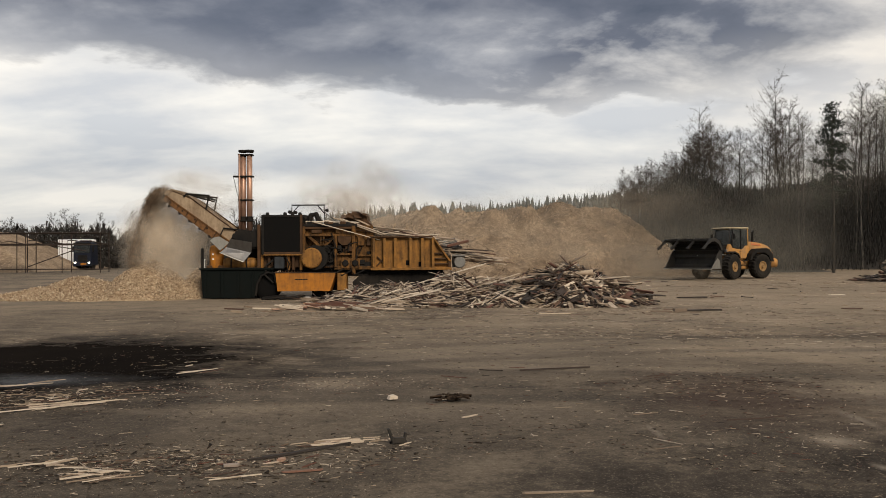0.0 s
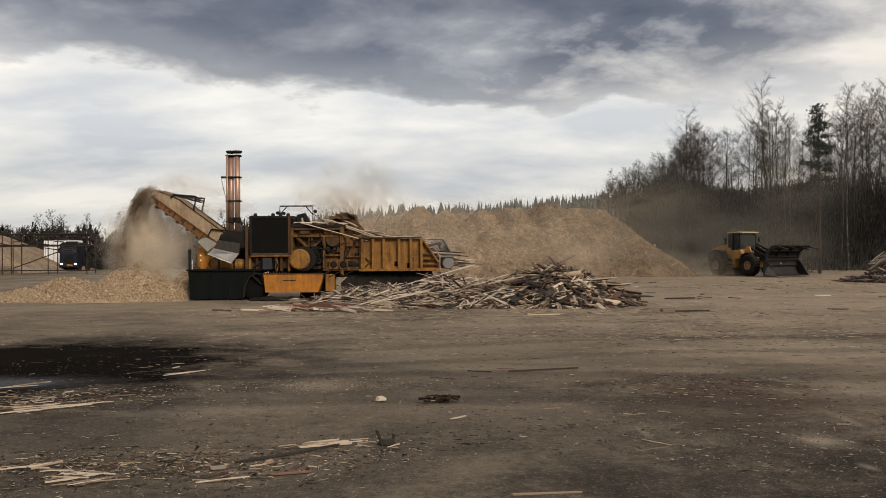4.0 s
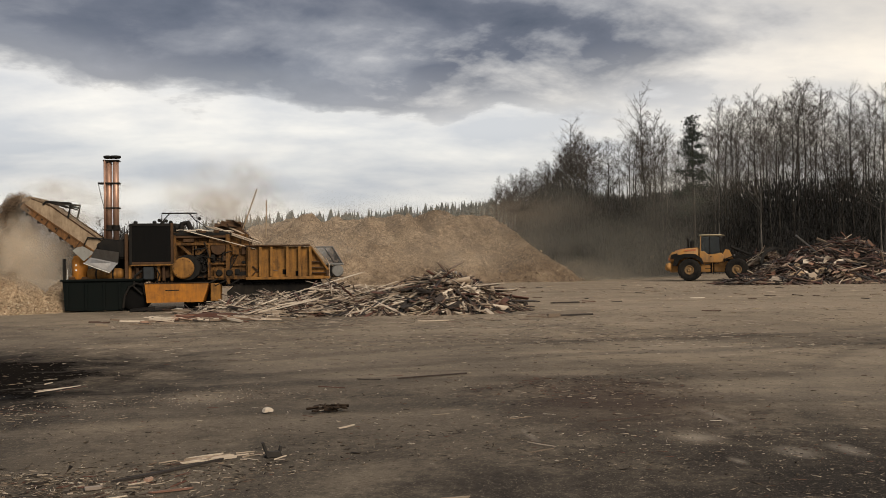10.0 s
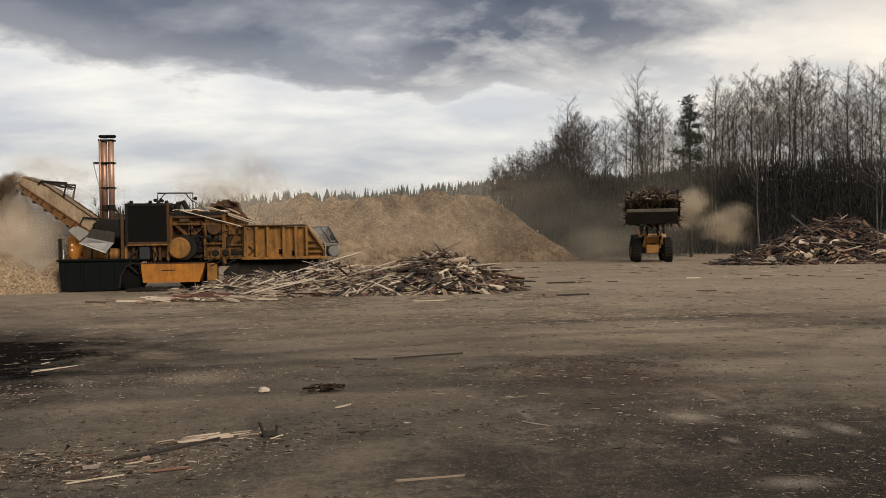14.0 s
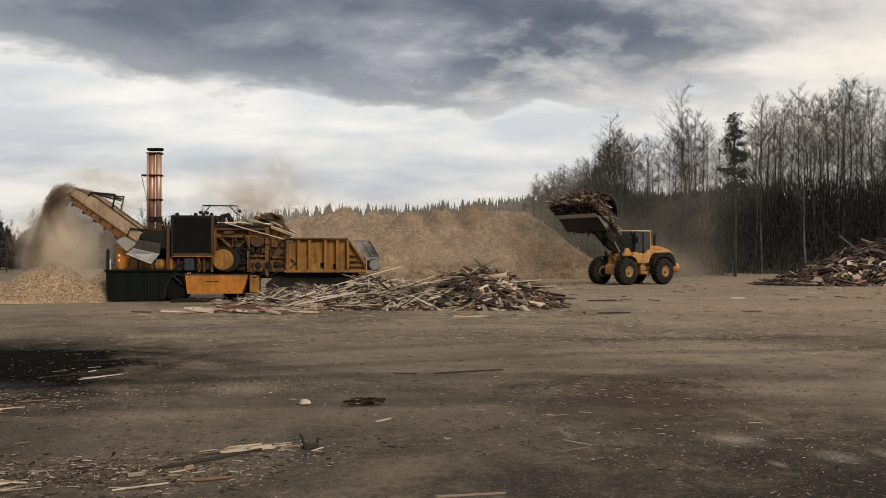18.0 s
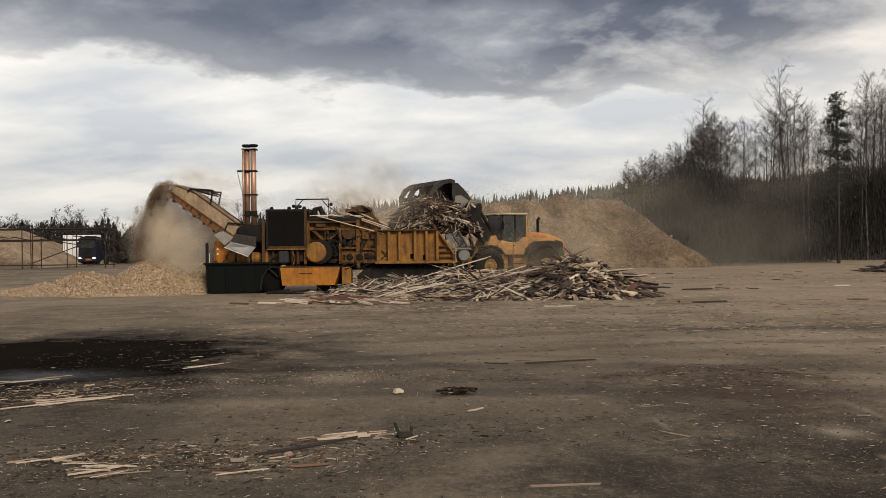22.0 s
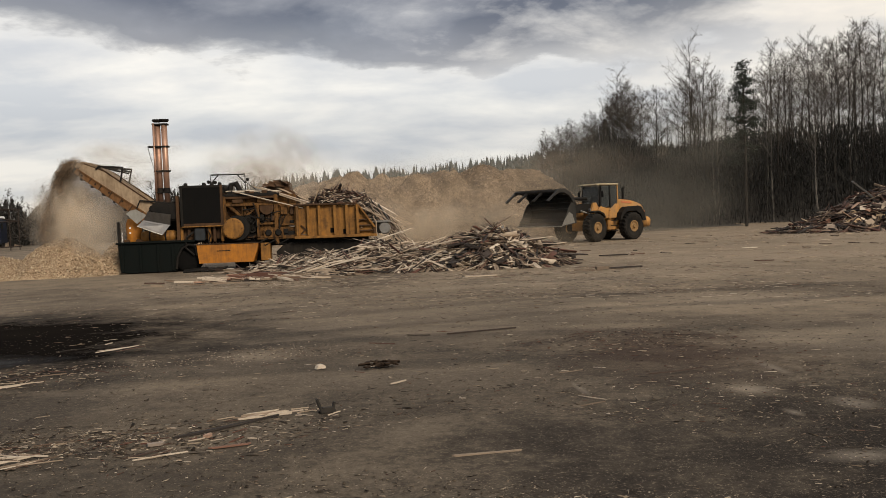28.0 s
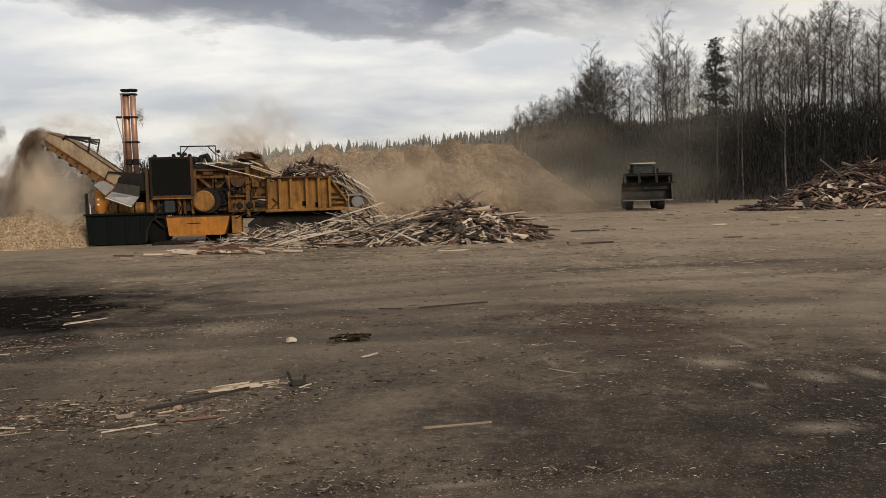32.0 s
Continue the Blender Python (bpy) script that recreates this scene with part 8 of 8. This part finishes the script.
def smooth(rows, t):
    """Values between timed rows, gliding (Hermite)."""
    if t <= rows[0][0]:
        return rows[0][1:]
    if t >= rows[-1][0]:
        return rows[-1][1:]
    i = max(k for k in range(len(rows) - 1) if rows[k][0] <= t)
    p0, p1 = rows[i], rows[i + 1]
    a, b = rows[max(i - 1, 0)], rows[min(i + 2, len(rows) - 1)]
    h = p1[0] - p0[0]
    u = (t - p0[0]) / h
    out = []
    for k in range(1, len(p0)):
        m0 = (p1[k] - a[k]) / (p1[0] - a[0]) * h
        m1 = (b[k] - p0[k]) / (b[0] - p0[0]) * h
        if (p1[k] - p0[k]) * (p0[k] - a[k]) <= 0:
            m0 = 0.0
        if (p1[k] - p0[k]) * (b[k] - p1[k]) <= 0:
            m1 = 0.0
        out.append((2 * u ** 3 - 3 * u ** 2 + 1) * p0[k] + (u ** 3 - 2 * u ** 2 + u) * m0 + (3 * u ** 2 - 2 * u ** 3) * p1[k] + (u ** 3 - u ** 2) * m1)
    return out


# seconds, place x, y, heading in degrees (0: to the right, 270: towards the camera)
DRIVE = [
    (0, 18.97, 55.44, 207),
    (1, 22.57, 61.00, 224),
    (2, 23.46, 61.99, 244),
    (2.5, 23.69, 63.03, 252),
    (3.5, 24.22, 64.08, 278),
    (4.5, 23.85, 64.18, 300),
    (5, 23.76, 63.06, 306),
    (6, 25.10, 61.44, 316),
    (7, 27.72, 59.52, 330),
    (8, 28.72, 57.77, 332),
    (9, 28.92, 57.81, 332),
    (10, 28.47, 57.99, 332),
    (11, 26.51, 59.26, 322),
    (12, 25.54, 61.06, 297),
    (12.5, 25.30, 60.70, 282),
    (13, 25.04, 60.14, 271),
    (14, 24.33, 58.52, 257),
    (14.5, 24.22, 57.93, 250),
    (16.5, 22.62, 56.34, 215),
    (17, 20.96, 54.21, 215),
    (18, 17.08, 51.11, 209),
    (19, 12.93, 49.18, 207),
    (19.5, 10.54, 47.98, 206),
    (20, 8.14, 46.22, 206),
    (21, 4.97, 43.44, 205),
    (22, 2.92, 41.9, 204),
    (23, 2.72, 41.9, 204),
    (24, 3.10, 41.9, 204),
    (25, 4.10, 42.2, 204),
    (26, 6.25, 42.9, 204),
    (26.5, 7.90, 43.65, 205),
    (28.5, 15.54, 50.71, 211),
    (29.5, 18.41, 53.29, 224),
    (30.5, 20.75, 56.73, 238),
    (32, 22.14, 59.62, 257),
]
# seconds, lift-arm angle, bucket tilt (0: floor level), grapple opening
WORK = [
    (0, -20, 2, 12), (1, -19, 2, 10), (2.5, -21, 0, 10), (4.5, -36, 0, 40), (6, -37, -2, 42), (9, -37, 0, 40), (10, -35, 14, 30), (11, -25, 36, 10),
    (12, -10, 48, 8), (13, 5, 50, 6), (14, 17, 48, 6), (14.5, 20, 48, 6), (16.5, 25, 48, 6), (18, 28, 48, 6), (19.5, 34, 46, 6), (20.5, 37, 40, 6), (21, 40, 26, 6), (21.5, 43, -8, 4),
    (22, 44, -44, 4), (22.5, 46, -58, 10), (23, 47, -62, 24), (23.6, 47, -54, 44), (24.2, 41, -46, 56), (25, 34, -40, 58), (26, 22, -34, 52), (26.6, 15, -27, 44), (28.5, -18, 0, 14), (30, -20, 2, 12), (32, -20, 2, 10),
]
# seconds, angle between the loader's front and rear frames
STEER = [(0, 14), (1, 12), (2, 6), (2.5, 5), (4.5, 6), (6, 4), (8, 0), (10, 0), (12, -12), (14.5, -8), (16.5, 0), (18, 0), (21, 4), (26, 6), (28.5, 6), (30, 4), (32, -4)]


def loader_pose(t):
    x, y, a = smooth(DRIVE, t)
    return pose(x, y, 0, 0, 0, a)


def steer_pose(t):
    """The front frame's turn about the hitch."""
    return Matrix.Translation((-0.08, 0, 0)) @ pose(0, 0, 0, 0, 0, smooth(STEER, t)[0]) @ Matrix.Translation((0.08, 0, 0))


def bucket_pose(t):
    a, b, g = smooth(WORK, t)
    pin = BOOM_AT + Vector((math.cos(radians(a)), 0, math.sin(radians(a)))) * BOOM_LONG
    return steer_pose(t) @ Matrix.Translation(pin) @ pose(0, 0, 0, 0, -b, 0)


def clamp_pose(t):
    a, b, g = smooth(WORK, t)
    return bucket_pose(t) @ pose(0.08, 0, 0.88, 0, -g, 0)


IN_BUCKET = pose(0.78, 0, -0.12, 0, 14, 0)
IN_HOPPER = pose(-1.05, MY + 1.95, 1.66, 0, 4, 84)


def load_pose(t):
    if t <= 10.6:
        # still lies buried in the heap's edge until the bucket lifts it out
        k = min(1.0, (10.6 - t) / 1.2)
        return pose(1.9 * k, 0.9 * k, -0.70 * k) @ loader_pose(10.6) @ bucket_pose(10.6) @ IN_BUCKET
    if t <= 21.25:
        return loader_pose(t) @ bucket_pose(t) @ IN_BUCKET
    a = loader_pose(21.25) @ bucket_pose(21.25) @ IN_BUCKET
    u = min((t - 21.25) / 1.5, 1.0)
    u = u * (2 - u)
    p = a.translation.lerp(IN_HOPPER.translation, u)
    q = a.to_quaternion().slerp(IN_HOPPER.to_quaternion(), u)
    # the rotor draws it down
    p.z -= 0.28 * max(0.0, min(1.0, (t - 23.5) / 2.5))
    return Matrix.LocRotScale(p, q, None)


ON_SLOPE = pose(0.82, MY + 0.75, 1.62, 0, 44, 0)


def spill_pose(t):
    t = max(t, 10.6)
    if t <= 21.4:
        return loader_pose(t) @ bucket_pose(t) @ pose(0.85, -0.2, 0.35)
    a = loader_pose(21.4) @ bucket_pose(21.4) @ pose(0.85, -0.2, 0.35)
    u = min((t - 21.4) / 1.6, 1.0)
    return Matrix.LocRotScale(a.translation.lerp(ON_SLOPE.translation, u * u), a.to_quaternion().slerp(ON_SLOPE.to_quaternion(), u), None)


def motions():
    steps = [k * 0.5 for k in range(65)]
    walk(LOADER, [(t, loader_pose(t)) for t in steps])
    walk(BOOM, [(t, steer_pose(t) @ Matrix.Translation(BOOM_AT) @ pose(0, 0, 0, 0, -smooth(WORK, t)[0], 0)) for t in steps])
    walk(BUCKET, [(t, bucket_pose(t)) for t in steps])
    walk(CLAMP, [(t, clamp_pose(t)) for t in steps])
    walk(load, [(t * 0.25, load_pose(t * 0.25)) for t in range(129)])
    walk(spill, [(t * 0.25, spill_pose(t * 0.25)) for t in range(129)])
    # wheels roll with the way covered
    fine = [k * 0.1 for k in range(321)]
    gone, way = 0.0, []
    for t in fine:
        x, y, a = smooth(DRIVE, t)
        x2, y2, _ = smooth(DRIVE, t + 0.02)
        gone += ((x2 - x) * math.cos(radians(a)) + (y2 - y) * math.sin(radians(a))) / 0.02 * 0.1 / 0.8
        way.append(gone)
    for q in FRONT_PARTS:
        walk(q, [(t, steer_pose(t)) for t in steps])
    for w, x, y in WHEELS:
        walk(w, [(t, (steer_pose(t) if x > 0 else pose(0, 0, 0)) @ pose(x, y, 0.80) @ Matrix.Rotation(s, 4, "Y")) for t, s in zip(fine[::2], way[::2])])
    # planks drawn into the machine
    walk(feed, [(t, pose(x, MY, z)) for t, x, z in ((0, 0, 2.0), (3, -0.5, 1.98), (6, -1.0, 1.92), (9, -1.5, 1.80), (13, -2.0, 1.66), (20, -2.2, 1.6), (32, -2.5, 1.55))])
    for i, q in enumerate(TOSSED):
        rows = []
        for k in range(33):
            up = max(0.0, min(1.0, (k - 3.5) / 1.5)) * max(0.0, min(1.0, (14.5 - k) / 2.0))
            rows.append((k, pose(-2.3 + 0.75 * i - 0.05 * k * (1 if k < 14 else 0) + 0.08 * math.sin(2.1 * k + i), MY + 1.3, 2.1 + (1.65 - 0.25 * i) * up, 0, -(62 + 28 * i) + 9 * math.sin(1.7 * k + 2 * i), 0)))
        walk(q, rows)
    # chips falling from the conveyor, over and over
    period = 1.3
    for i, c in enumerate(CLUMPS):
        rows, t = [], -period * i / len(CLUMPS)
        while t < 32.0:
            for u in (0.0, 0.25, 0.5, 0.75, 0.95):
                if t + u >= 0:
                    rows.append((t + u, Matrix.Translation(stream(u) if u < 0.9 else Vector((-12.1, MY + 1.2, 0.7)))))
            rows.append((t + 1.12, Matrix.Translation((-9.6, MY + 1.0, 2.9)))) if t + 1.12 >= 0 else None
            t += period
        if rows[0][0] > 0:
            rows.insert(0, (0.0, rows[0][1]))
        walk(c, [q for q in rows if q[0] <= 32.0])
    # drifting dust
    drift = {
        "heap": [(k, (-10.9 + 0.25 * math.sin(0.9 * k), MY + 1.9, 1.9 + 0.12 * math.sin(1.3 * k))) for k in range(0, 33, 2)],
        "head": [(k, (-9.6 + 0.3 * math.sin(0.7 * k), MY + 2, 4.25 + 0.1 * math.sin(1.1 * k))) for k in range(0, 33, 2)],
        "mill": [(k, (-3.6 + 0.4 * math.sin(0.6 * k), MY + 2.6, 3.9 + 0.25 * math.sin(0.8 * k))) for k in range(0, 33, 2)],
        "mound": [(k, (3.0 + 1.2 * math.sin(0.25 * k), 54.0, 2.6)) for k in range(0, 33, 4)],
        "wood": [(k, (19.0 + 1.5 * math.sin(0.2 * k), 68.0, 2.2)) for k in range(0, 33, 4)],
        "loader": [(0, (15.5, 57, 0.6)), (2, (17.0, 60, 0.5)), (5, (21, 66.5, 0.0)), (8, (22, 67, -0.2)), (12, (23.0, 65.5, 0.2)), (16, (24, 62, 1.0)), (18, (21, 56.5, 1.0)), (20, (14.5, 51.5, 0.6)), (22, (5.2, 41.0, 0.5)), (24, (3.2, 38.6, 0.4)), (26, (3.0, 38.6, 0.4)), (28.5, (10, 48.5, 0.4)), (30, (14.5, 53.0, 1.0)), (32, (17, 57.5, 1.1))],
        "scrap": [(0, (33.5, 53.5, -2.6)), (10.0, (32.5, 53.5, -2.4)), (11, (30.6, 54.0, 1.7)), (12, (30.0, 54.5, 2.1)), (13, (30.2, 55.5, 2.3)), (14, (29.6, 58.0, 2.6)), (14.5, (30.0, 60, 2.8)), (16.5, (32.5, 70, 3.4)), (18, (34, 80, 5.0)), (24, (36, 90, 6.0)), (32, (38, 98, 7.0))],
        "tip": [(0, (2.4, 35.0, -2.8)), (20.5, (2.4, 35.0, -2.8)), (22, (2.2, 34.6, -1.7)), (23.5, (2.3, 34.6, 0.5)), (25, (2.2, 34.8, 1.1)), (26.5, (2.0, 35.2, 1.2)), (28.5, (2.2, 40, 1.6)), (30, (2.6, 46, 2.0)), (32, (3.2, 50, 2.2))],
        "trail": [(0, (34.5, 54.5, -2.8)), (10.6, (32.0, 54.5, -2.6)), (11.6, (29.8, 55.0, 1.9)), (12.5, (28.6, 55.6, 2.9)), (13.2, (28.0, 57.0, 3.3)), (14, (27.2, 59.0, 3.9)), (14.5, (27.2, 61.5, 4.2)), (16.5, (29, 74, 4.6)), (18, (31, 84, 5.8)), (24, (33, 92, 7.0)), (32, (35, 99, 8.0))],
    }
    for key, rows in drift.items():
        walk(PUFFS[key], [(t, Matrix.Translation(p)) for t, p in rows])
    walk(VEIL, [(k, Matrix.Translation((-11.45 + 0.08 * math.sin(1.4 * k), MY + 1.1, 2.55 + 0.05 * math.sin(2.0 * k)))) for k in range(33)])


motions()
